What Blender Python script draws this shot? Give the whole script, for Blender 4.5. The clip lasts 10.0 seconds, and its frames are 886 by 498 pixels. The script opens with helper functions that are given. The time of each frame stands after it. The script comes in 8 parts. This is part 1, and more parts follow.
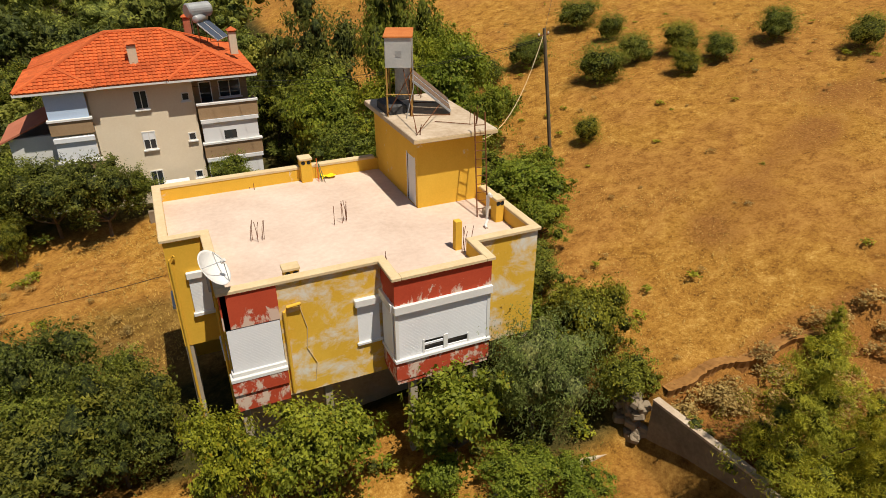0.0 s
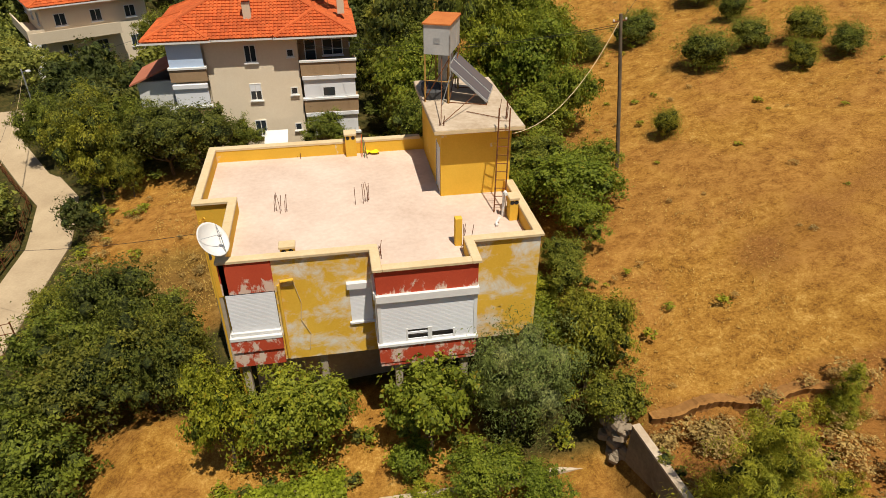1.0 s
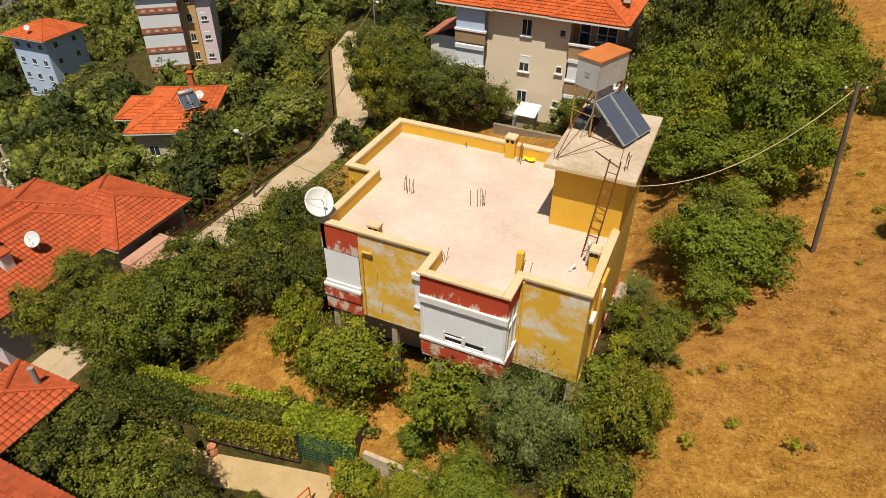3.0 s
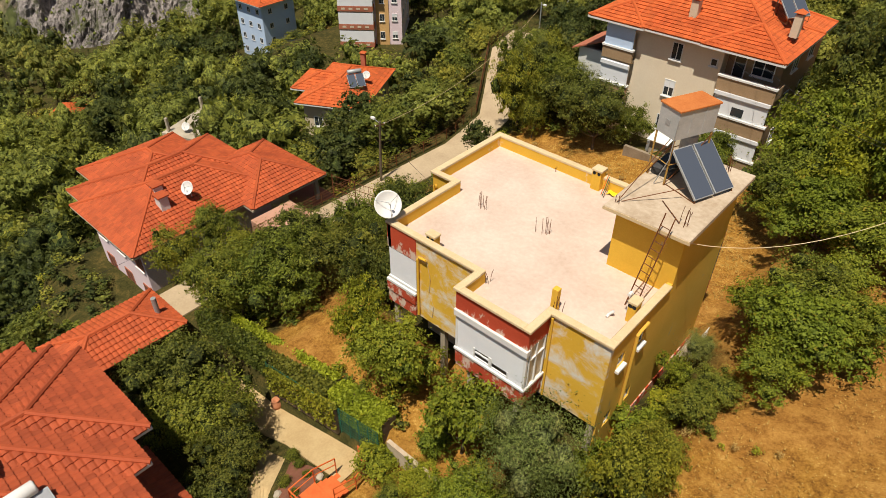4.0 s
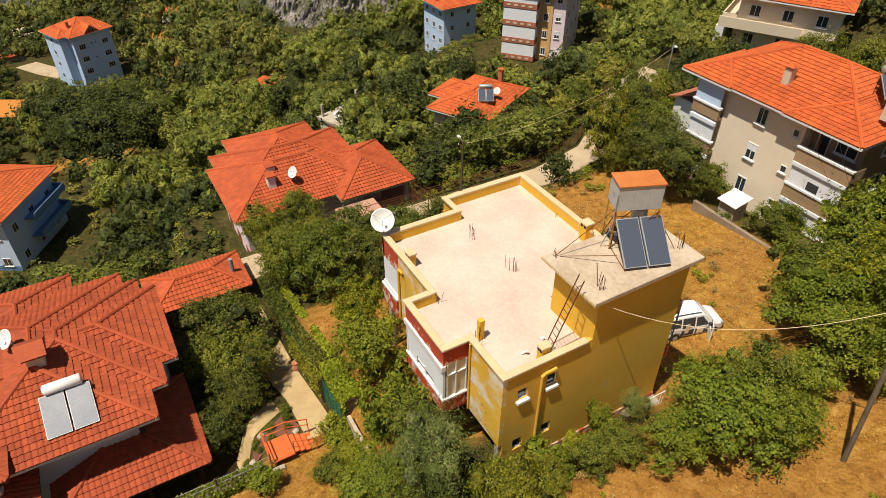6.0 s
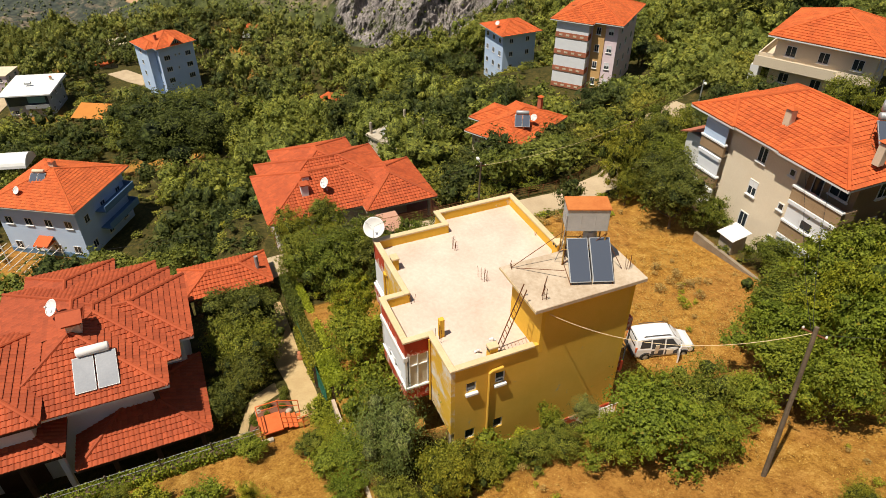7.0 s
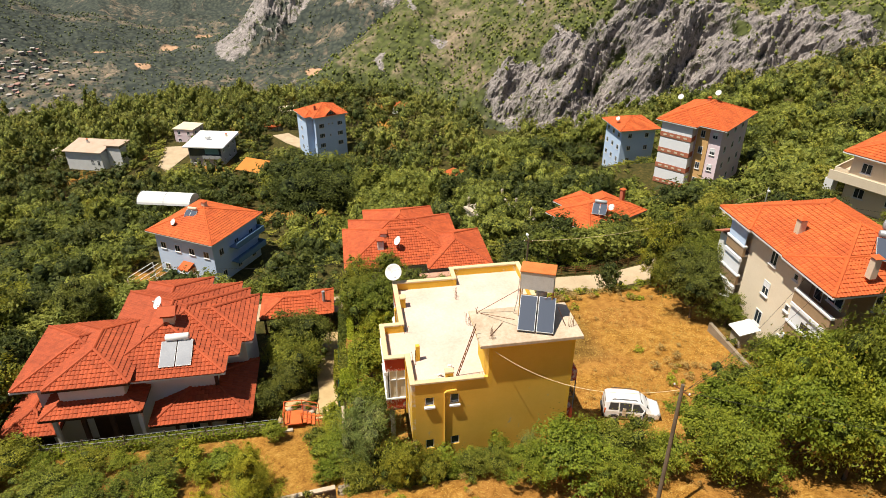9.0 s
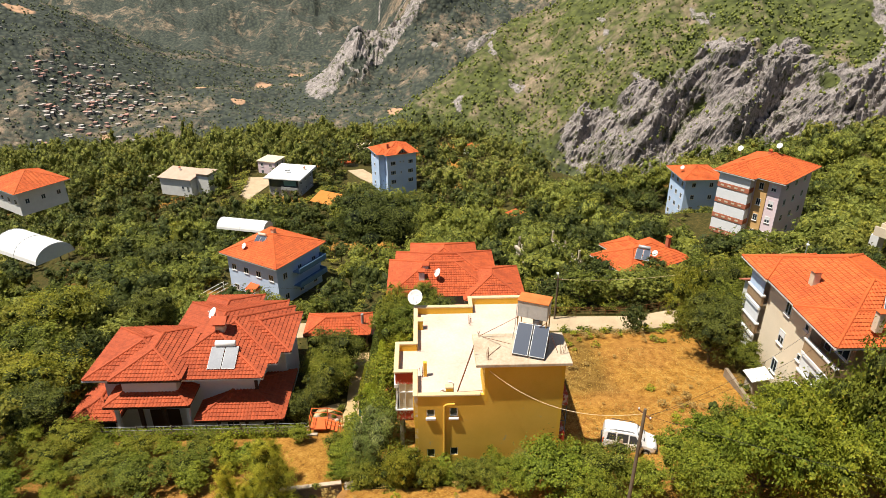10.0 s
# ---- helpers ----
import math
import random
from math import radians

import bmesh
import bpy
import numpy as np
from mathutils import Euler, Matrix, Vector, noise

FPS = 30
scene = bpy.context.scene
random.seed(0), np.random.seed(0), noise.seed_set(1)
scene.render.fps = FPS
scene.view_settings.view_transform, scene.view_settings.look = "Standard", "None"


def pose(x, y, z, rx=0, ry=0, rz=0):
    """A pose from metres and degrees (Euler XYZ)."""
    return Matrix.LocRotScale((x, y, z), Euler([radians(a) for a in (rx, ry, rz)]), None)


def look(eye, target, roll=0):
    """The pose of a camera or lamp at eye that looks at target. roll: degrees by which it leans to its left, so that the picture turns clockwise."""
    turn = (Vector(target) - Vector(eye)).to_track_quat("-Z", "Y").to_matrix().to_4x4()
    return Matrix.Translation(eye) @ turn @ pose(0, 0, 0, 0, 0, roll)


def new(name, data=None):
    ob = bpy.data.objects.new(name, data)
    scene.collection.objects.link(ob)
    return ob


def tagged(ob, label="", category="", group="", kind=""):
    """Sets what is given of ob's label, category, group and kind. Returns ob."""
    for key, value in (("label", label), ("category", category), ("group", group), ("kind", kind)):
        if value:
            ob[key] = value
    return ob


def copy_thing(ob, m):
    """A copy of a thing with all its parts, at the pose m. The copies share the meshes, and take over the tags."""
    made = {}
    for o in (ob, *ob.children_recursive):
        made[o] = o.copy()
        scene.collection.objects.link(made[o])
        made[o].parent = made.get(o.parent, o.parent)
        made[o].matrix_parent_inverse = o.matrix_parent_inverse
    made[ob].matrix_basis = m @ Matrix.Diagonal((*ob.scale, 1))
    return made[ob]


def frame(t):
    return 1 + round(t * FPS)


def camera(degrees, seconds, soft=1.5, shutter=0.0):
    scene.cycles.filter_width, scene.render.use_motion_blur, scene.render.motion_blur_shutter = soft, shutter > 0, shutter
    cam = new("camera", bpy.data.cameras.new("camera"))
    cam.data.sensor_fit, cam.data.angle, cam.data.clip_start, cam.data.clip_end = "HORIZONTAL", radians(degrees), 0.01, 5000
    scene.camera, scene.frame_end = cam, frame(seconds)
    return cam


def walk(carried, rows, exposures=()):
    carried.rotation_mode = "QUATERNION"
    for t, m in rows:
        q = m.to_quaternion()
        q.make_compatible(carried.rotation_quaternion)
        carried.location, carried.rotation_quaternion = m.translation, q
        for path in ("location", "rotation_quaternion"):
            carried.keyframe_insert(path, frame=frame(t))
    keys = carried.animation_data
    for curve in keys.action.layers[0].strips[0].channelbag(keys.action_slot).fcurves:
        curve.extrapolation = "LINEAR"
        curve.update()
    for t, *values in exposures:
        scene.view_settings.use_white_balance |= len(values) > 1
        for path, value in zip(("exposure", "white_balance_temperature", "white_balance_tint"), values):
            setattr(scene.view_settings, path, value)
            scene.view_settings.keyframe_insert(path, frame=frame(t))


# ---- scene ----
cam = camera(68.4, 10.0, 0.6)
METRES, EYE, TILT, LEAN, TURN = 55.0, 20.0, -28.0, 0.0, -24.0
ROWS = [
    (0.0, 0.0, 0.0, 0.0, -0.0, 0.0, -0.0),
    (0.5, 0.0466, -0.0002, 0.0163, 6.14, -2.46, -3.28),
    (1.0, 0.0915, 0.003, 0.0343, 12.55, -5.02, -6.65),
    (1.5, 0.1331, 0.0089, 0.0536, 19.71, -7.43, -10.35),
    (2.0, 0.1725, 0.0197, 0.0755, 27.57, -10.4, -14.12),
    (2.5, 0.2078, 0.0348, 0.0996, 35.72, -13.63, -17.62),
    (4.0, 0.2868, 0.0996, 0.1831, 63.16, -25.69, -25.62),
    (4.5, 0.3051, 0.1232, 0.2134, 71.15, -29.35, -26.89),
    (5.0, 0.325, 0.147, 0.2443, 75.82, -31.54, -27.39),
    (5.5, 0.3502, 0.1712, 0.2755, 79.72, -33.38, -27.69),
    (7.0, 0.4466, 0.2485, 0.3734, 91.16, -36.65, -28.0),
    (7.5, 0.4807, 0.277, 0.4064, 94.97, -36.78, -27.9),
    (8.0, 0.5144, 0.3068, 0.4401, 98.79, -36.86, -27.71),
    (8.5, 0.5468, 0.3377, 0.4746, 102.66, -36.9, -27.42),
    (9.0, 0.5774, 0.3703, 0.5091, 106.73, -37.02, -27.01),
    (9.5, 0.6066, 0.405, 0.545, 110.7, -37.06, -26.43),
    (10.0, 0.6335, 0.4422, 0.5812, 114.62, -37.06, -25.73),
]
walk(cam, [(t, pose(0, 0, EYE, TILT, LEAN, TURN) @ pose(METRES * x, METRES * y, METRES * z, 90 + pitch, roll, yaw)) for t, x, y, z, yaw, pitch, roll in ROWS],
     [(0.0, 0.0, 6950, 10), (2.5, 0.02, 6900, 10), (4.5, 0.07, 6900, 10), (7.5, 0.25, 6850, 10), (10.0, 0.54, 6700, 10)])

# ---- world, sun ----
SUN = Vector((0.36, -1.2, 3.1)).normalized()
world = bpy.data.worlds.new("sky")
scene.world = world
world.use_nodes = True
wn = world.node_tree.nodes
sky = wn.new("ShaderNodeTexSky")
sky.sky_type, sky.sun_disc = "NISHITA", False
sky.sun_elevation, sky.sun_rotation = math.asin(SUN.z), math.atan2(SUN.x, SUN.y)
sky.altitude, sky.dust_density = 600, 1.5
wn["Background"].inputs["Strength"].default_value = 0.06
world.node_tree.links.new(sky.outputs[0], wn["Background"].inputs["Color"])
sun = new("sun", bpy.data.lights.new("sun", "SUN"))
sun.data.energy, sun.data.angle, sun.data.color = 5.0, radians(0.6), (1.0, 0.95, 0.86)
sun.matrix_world = look((0, 0, 300), Vector((0, 0, 300)) - SUN)


# ---- materials ----
def node(nt, kind, **values):
    n = nt.nodes.new(kind)
    for key, value in values.items():
        n.inputs[key.replace("_", " ")].default_value = value
    return n


def ramp(nt, source, stops):
    r = nt.nodes.new("ShaderNodeValToRGB")
    while len(r.color_ramp.elements) < len(stops):
        r.color_ramp.elements.new(0.5)
    for e, (at, c) in zip(r.color_ramp.elements, stops):
        e.position, e.color = at, (*c, 1) if len(c) == 3 else c
    nt.links.new(source, r.inputs[0])
    return r.outputs[0]


def mixed(nt, fac, a, b, mode="MIX"):
    m = nt.nodes.new("ShaderNodeMix")
    m.data_type, m.blend_type = "RGBA", mode
    for value, slot in ((fac, 0), (a, 6), (b, 7)):
        if isinstance(value, (int, float)):
            m.inputs[slot].default_value = value
        elif isinstance(value, tuple):
            m.inputs[slot].default_value = (*value, 1)
        else:
            nt.links.new(value, m.inputs[slot])
    return m.outputs[2]


def noise_tex(nt, scale, detail=5, rough=0.6, distort=0.0, squash=None):
    n = node(nt, "ShaderNodeTexNoise", Scale=scale, Detail=detail, Roughness=rough, Distortion=distort)
    c = nt.nodes.new("ShaderNodeTexCoord")
    if squash:
        m = nt.nodes.new("ShaderNodeMapping")
        m.inputs["Scale"].default_value = squash
        nt.links.new(c.outputs["Object"], m.inputs[0])
        nt.links.new(m.outputs[0], n.inputs[0])
    else:
        nt.links.new(c.outputs["Object"], n.inputs[0])
    return n.outputs[0]


def material(name, rough=0.8, metal=0.0, spec=0.3):
    m = bpy.data.materials.new(name)
    m.use_nodes = True
    b = m.node_tree.nodes["Principled BSDF"]
    b.inputs["Roughness"].default_value, b.inputs["Metallic"].default_value = rough, metal
    b.inputs["Specular IOR Level"].default_value = spec
    return m, m.node_tree, b


def bump(nt, b, height, strength, distance):
    n = node(nt, "ShaderNodeBump", Strength=strength, Distance=distance)
    nt.links.new(height, n.inputs["Height"])
    nt.links.new(n.outputs[0], b.inputs["Normal"])


def grainy(name, dark, light, large=0.6, fine=9.0, rough=0.8, metal=0.0, relief=0.3, depth=0.02, spec=0.3, pieces=0.0):
    """Two scales of variation between two colours, with fine relief; pieces: how far single pieces differ."""
    m, nt, b = material(name, rough, metal, spec)
    big, small = noise_tex(nt, large), noise_tex(nt, fine, 8, 0.7)
    mid = tuple((p + q) / 2 for p, q in zip(dark, light))
    one = ramp(nt, big, ((0.32, dark), (0.68, light)))
    two = ramp(nt, small, ((0.3, dark), (0.55, mid), (0.75, light)))
    out = mixed(nt, 0.5, one, two)
    if pieces:
        info, geo = nt.nodes.new("ShaderNodeObjectInfo"), nt.nodes.new("ShaderNodeNewGeometry")
        add = nt.nodes.new("ShaderNodeMath")
        add.operation = "ADD"
        nt.links.new(info.outputs["Random"], add.inputs[0])
        nt.links.new(geo.outputs["Random Per Island"], add.inputs[1])
        frac = nt.nodes.new("ShaderNodeMath")
        frac.operation = "FRACT"
        nt.links.new(add.outputs[0], frac.inputs[0])
        lo, hi = 1 - pieces, 1 + pieces
        out = mixed(nt, 1.0, out, ramp(nt, frac.outputs[0], ((0, (lo, lo, lo)), (1, (hi, hi, hi)))), "MULTIPLY")
    nt.links.new(out, b.inputs["Base Color"])
    if relief:
        bump(nt, b, small, relief, depth)
    return m


def worn(name, paint_dark, paint_light, bare, amount, large=0.7, rough=0.85, low=0.0, high=0.0, side=0.0, faint=0.03):
    """Paint that has flaked off to bare plaster in patches; low..high: height at which it wears most; side: over 0 the patches lie in level bands, under 0 in upright streaks; faint: width of their edge."""
    m, nt, b = material(name, rough)
    big = noise_tex(nt, large, 9, 0.68, 0.35, (1, 1, 1.0 + side))
    stain = noise_tex(nt, 0.5, 6, 0.6)
    fine = noise_tex(nt, 14, 6, 0.7)
    paint = mixed(nt, 0.4, ramp(nt, stain, ((0.3, paint_dark), (0.7, paint_light))), ramp(nt, fine, ((0.3, paint_dark), (0.7, paint_light))))
    if high > low:
        c = nt.nodes.new("ShaderNodeTexCoord")
        s = nt.nodes.new("ShaderNodeSeparateXYZ")
        nt.links.new(c.outputs["Object"], s.inputs[0])
        r = node(nt, "ShaderNodeMapRange")
        for key, value in (("From Min", low), ("From Max", high), ("To Min", 0.14), ("To Max", -0.14)):
            r.inputs[key].default_value = value
        nt.links.new(s.outputs[2], r.inputs[0])
        a = nt.nodes.new("ShaderNodeMath")
        a.operation = "ADD"
        nt.links.new(big, a.inputs[0])
        nt.links.new(r.outputs[0], a.inputs[1])
        big = a.outputs[0]
    mask = ramp(nt, big, ((1 - amount - faint / 2, (0, 0, 0)), (1 - amount + faint, (1, 1, 1))))
    nt.links.new(mixed(nt, mask, paint, bare), b.inputs["Base Color"])
    bump(nt, b, mixed(nt, 0.7, fine, mask), 0.25, 0.02)
    return m


def leafy(name, dark, light, dry=None, dry_part=0.03, sprig=0.0):
    """Leaves that differ one by one; sprig: leaves to the metre where one face stands for a spray of leaves with gaps between."""
    m, nt, b = material(name, 0.6, 0, 0.2)
    geo, info = nt.nodes.new("ShaderNodeNewGeometry"), nt.nodes.new("ShaderNodeObjectInfo")
    stops = [(0, dark), (0.75, light)]
    if dry:
        stops += [(1 - dry_part - 0.01, light), (1 - dry_part, dry)]
    col = ramp(nt, geo.outputs["Random Per Island"], stops)
    tint = ramp(nt, info.outputs["Random"], ((0, (0.78, 0.86, 0.8)), (0.5, (1, 1, 1)), (1, (1.25, 1.12, 0.85))))
    col = mixed(nt, 1.0, col, tint, "MULTIPLY")
    if sprig:
        patch = ramp(nt, noise_tex(nt, 0.13, 4, 0.7), ((0.36, (0.55, 0.62, 0.66)), (0.5, (0.95, 0.97, 0.95)), (0.64, (1.4, 1.28, 1.0))))
    else:
        patch = ramp(nt, noise_tex(nt, 0.45, 3), ((0.3, (0.75, 0.8, 0.8)), (0.7, (1.25, 1.2, 1.0))))
    col = mixed(nt, 1.0, col, patch, "MULTIPLY")
    nt.links.new(col, b.inputs["Base Color"])
    tr = nt.nodes.new("ShaderNodeBsdfTranslucent")
    nt.links.new(col, tr.inputs["Color"])
    mix = nt.nodes.new("ShaderNodeMixShader")
    mix.inputs[0].default_value = 0.4
    nt.links.new(b.outputs[0], mix.inputs[1])
    nt.links.new(tr.outputs[0], mix.inputs[2])
    out = mix.outputs[0]
    if sprig:
        cells = node(nt, "ShaderNodeTexVoronoi", Scale=sprig, Randomness=1.0)
        tc = nt.nodes.new("ShaderNodeTexCoord")
        nt.links.new(tc.outputs["Object"], cells.inputs["Vector"])
        gap = nt.nodes.new("ShaderNodeMath")
        gap.operation = "GREATER_THAN"
        gap.inputs[1].default_value = 0.57
        nt.links.new(cells.outputs["Distance"], gap.inputs[0])
        clear, lace = nt.nodes.new("ShaderNodeBsdfTransparent"), nt.nodes.new("ShaderNodeMixShader")
        nt.links.new(gap.outputs[0], lace.inputs[0])
        nt.links.new(out, lace.inputs[1])
        nt.links.new(clear.outputs[0], lace.inputs[2])
        out = lace.outputs[0]
    nt.links.new(out, nt.nodes["Material Output"].inputs[0])
    return m


def shaded_leafy(name, dark, light, scale=5.0):
    """Close mass of leaves and twigs inside a crown, its shade painted in."""
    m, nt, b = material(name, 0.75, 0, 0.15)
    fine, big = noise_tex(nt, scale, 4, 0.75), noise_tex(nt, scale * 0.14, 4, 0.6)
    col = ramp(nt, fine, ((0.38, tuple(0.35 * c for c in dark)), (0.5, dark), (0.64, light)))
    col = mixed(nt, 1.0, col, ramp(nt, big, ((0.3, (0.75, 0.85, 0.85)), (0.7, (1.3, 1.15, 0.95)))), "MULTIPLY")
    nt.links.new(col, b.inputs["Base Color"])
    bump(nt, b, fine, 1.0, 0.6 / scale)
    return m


def ground_material():
    m, nt, b = material("dry_ground", 0.95, 0, 0.1)
    at = nt.nodes.new("ShaderNodeAttribute")
    at.attribute_name = "cover"
    big, mid, small = noise_tex(nt, 0.13, 7, 0.65, 0.5), noise_tex(nt, 1.3, 8, 0.75, 0.4), mixed(nt, 0.5, noise_tex(nt, 7, 6, 0.8), noise_tex(nt, 26, 5, 0.8))
    straw = ramp(nt, mixed(nt, 0.62, mid, small), ((0.4, (0.075, 0.032, 0.008)), (0.465, (0.26, 0.118, 0.021)), (0.53, (0.39, 0.198, 0.037)), (0.6, (0.58, 0.355, 0.105))))
    earth = ramp(nt, mixed(nt, 0.6, mid, small), ((0.4, (0.12, 0.05, 0.012)), (0.48, (0.285, 0.128, 0.027)), (0.6, (0.48, 0.25, 0.063))))
    dry = mixed(nt, ramp(nt, big, ((0.44, (0, 0, 0)), (0.58, (1, 1, 1)))), straw, earth)
    # Green and brown earth, darkened to paint the shade under trees.
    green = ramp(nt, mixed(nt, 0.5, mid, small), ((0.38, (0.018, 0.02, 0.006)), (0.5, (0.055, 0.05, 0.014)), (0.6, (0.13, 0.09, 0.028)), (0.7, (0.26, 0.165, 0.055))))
    band = nt.nodes.new("ShaderNodeAttribute")
    band.attribute_name = "scorch"
    a = nt.nodes.new("ShaderNodeMath")
    a.operation = "MULTIPLY_ADD"
    nt.links.new(band.outputs["Fac"], a.inputs[0])
    a.inputs[1].default_value = 0.27
    nt.links.new(mixed(nt, 0.5, mid, small), a.inputs[2])
    burnt = ramp(nt, small, ((0.38, (0.07, 0.03, 0.011)), (0.5, (0.24, 0.1, 0.025)), (0.64, (0.42, 0.21, 0.06))))
    dry = mixed(nt, ramp(nt, a.outputs[0], ((0.68, (0, 0, 0)), (0.86, (1, 1, 1)))), dry, burnt)
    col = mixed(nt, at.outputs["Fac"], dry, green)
    nt.links.new(col, b.inputs["Base Color"])
    bump(nt, b, mixed(nt, 0.8, mid, small), 0.8, 0.07)
    return m


def mountain_material():
    m, nt, b = material("mountain_rock_and_woods", 0.95, 0, 0.1)
    big, mid, small = noise_tex(nt, 0.007, 8, 0.65, 0.6), noise_tex(nt, 0.05, 8, 0.75, 0.4), noise_tex(nt, 0.17, 9, 0.82, 0.8)
    rock = ramp(nt, mixed(nt, 0.45, mixed(nt, 0.6, mid, small), noise_tex(nt, 0.35, 8, 0.85, 1.2, (1, 1, 0.4))), ((0.42, (0.13, 0.118, 0.11)), (0.475, (0.26, 0.23, 0.215)), (0.52, (0.38, 0.335, 0.31)), (0.58, (0.5, 0.445, 0.415))))
    # Cells as tree crowns; darker rims paint the shade between them.
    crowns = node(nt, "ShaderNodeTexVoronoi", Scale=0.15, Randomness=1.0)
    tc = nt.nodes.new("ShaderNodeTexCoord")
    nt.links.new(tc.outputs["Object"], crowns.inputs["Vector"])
    at = {}
    for key in ("rock", "pines", "earth"):
        at[key] = nt.nodes.new("ShaderNodeAttribute")
        at[key].attribute_name = key
    # Greyed, bluish green in place of haze over the far hill.
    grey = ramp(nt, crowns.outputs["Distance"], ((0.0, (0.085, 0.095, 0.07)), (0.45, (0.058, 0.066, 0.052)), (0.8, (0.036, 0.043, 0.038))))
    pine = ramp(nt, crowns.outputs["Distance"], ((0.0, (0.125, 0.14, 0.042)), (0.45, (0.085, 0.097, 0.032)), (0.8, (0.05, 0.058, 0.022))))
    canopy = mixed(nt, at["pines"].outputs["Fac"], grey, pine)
    bare = ramp(nt, mixed(nt, 0.5, mid, small), ((0.35, (0.12, 0.1, 0.075)), (0.52, (0.25, 0.19, 0.13)), (0.7, (0.42, 0.3, 0.21))))
    wood = mixed(nt, ramp(nt, mixed(nt, 0.45, big, mid), ((0.52, (0, 0, 0)), (0.62, (1, 1, 1)))), canopy, bare)
    wood = mixed(nt, ramp(nt, at["earth"].outputs["Fac"], ((0.3, (0, 0, 0)), (0.5, (1, 1, 1)))), wood, (0.46, 0.28, 0.17))
    a = nt.nodes.new("ShaderNodeMath")
    a.operation = "ADD"
    nt.links.new(at["rock"].outputs["Fac"], a.inputs[0])
    nt.links.new(mixed(nt, 0.5, mid, small), a.inputs[1])
    mask = ramp(nt, a.outputs[0], ((0.9, (0, 0, 0)), (1.08, (1, 1, 1))))
    ledge = ramp(nt, mixed(nt, 0.5, noise_tex(nt, 0.045, 9, 0.8, 0.6), noise_tex(nt, 0.14, 9, 0.8, 0.8)), ((0.52, (0, 0, 0)), (0.56, (0.85, 0.85, 0.85))))
    rock = mixed(nt, ledge, rock, pine)
    nt.links.new(mixed(nt, mask, wood, rock), b.inputs["Base Color"])
    leafy_relief = ramp(nt, crowns.outputs["Distance"], ((0.0, (0.7, 0.7, 0.7)), (0.8, (0.35, 0.35, 0.35))))
    bump(nt, b, mixed(nt, mask, leafy_relief, mixed(nt, 0.6, mid, small)), 0.8, 6.0)
    return m


GROUND = ground_material()
MOUNTAIN = mountain_material()
YELLOW = worn("yellow_wall_paint", (0.64, 0.36, 0.035), (0.8, 0.48, 0.06), (0.66, 0.6, 0.48), 0.36, 0.55)
YELLOW_WORN = worn("peeling_yellow_wall_paint", (0.66, 0.37, 0.03), (0.8, 0.5, 0.07), (0.72, 0.68, 0.6), 0.48, 0.75, side=0.4, faint=0.11)
OCHRE = worn("weathered_ochre_wall_paint", (0.626, 0.362, 0.0432), (0.756, 0.454, 0.0756), (0.46, 0.38, 0.2), 0.33, 0.5)
COPING = grainy("cream_parapet_coping", (0.54, 0.4, 0.21), (0.72, 0.57, 0.36), 0.8, 7, 0.85)
DECK = grainy("pale_roof_screed", (0.5, 0.37, 0.29), (0.74, 0.6, 0.5), 0.35, 5, 0.9, relief=0.15)
RED = worn("peeling_red_wall_paint", (0.42, 0.05, 0.02), (0.55, 0.085, 0.035), (0.66, 0.48, 0.38), 0.44, 2.2, low=8.1, high=8.95, side=-0.45, faint=0.04)
RED_LOW = worn("flaked_red_wall_paint", (0.42, 0.05, 0.02), (0.55, 0.085, 0.035), (0.66, 0.5, 0.4), 0.47, 2.4, side=-0.3, faint=0.05)
SHUTTER = grainy("white_plastic_shutter", (0.74, 0.75, 0.77), (0.84, 0.85, 0.86), 0.8, 20, 0.5, relief=0.05)
WHITE = grainy("white_paint", (0.66, 0.65, 0.62), (0.8, 0.79, 0.76), 0.7, 10, 0.7, relief=0.1)
CONCRETE = grainy("bare_concrete", (0.3, 0.25, 0.18), (0.56, 0.48, 0.37), 0.5, 6, 0.9)
SLAB = grainy("stained_concrete_slab", (0.34, 0.24, 0.15), (0.64, 0.53, 0.4), 0.7, 5, 0.9)
# Dark colour that stands for unlit rooms behind the shutters.
DARK = grainy("painted_room_shade", (0.1, 0.08, 0.06), (0.2, 0.16, 0.12), 0.6, 6, 0.95)
RUST = grainy("rusty_steel", (0.09, 0.03, 0.012), (0.26, 0.1, 0.035), 3, 25, 0.75, 0.3)
# Concrete with the retaining wall's shade put into its colour.
SHADED_CONCRETE = grainy("shade_darkened_concrete", (0.13, 0.1, 0.07), (0.34, 0.27, 0.19), 0.7, 5, 0.92)
YELLOWED = grainy("rust_streaked_yellow_steel", (0.28, 0.13, 0.03), (0.55, 0.36, 0.1), 3, 20, 0.7, 0.1)
STEEL = grainy("zinc_grey_steel", (0.3, 0.31, 0.31), (0.48, 0.49, 0.49), 1.2, 14, 0.5, 0.35)
TANK = grainy("grey_painted_tank_sheet", (0.38, 0.39, 0.38), (0.55, 0.55, 0.53), 1.2, 12, 0.55, 0.1, 0.1)
ORANGE_LID = grainy("rust_orange_lid", (0.42, 0.11, 0.025), (0.62, 0.22, 0.06), 1.2, 12, 0.8)
TILE = grainy("orange_clay_tile", (0.4, 0.07, 0.018), (0.64, 0.145, 0.035), 0.4, 6, 0.75, pieces=0.16)
TILE_MID = grainy("weathered_orange_red_tile", (0.32, 0.055, 0.018), (0.53, 0.11, 0.032), 0.4, 6, 0.75, pieces=0.16)
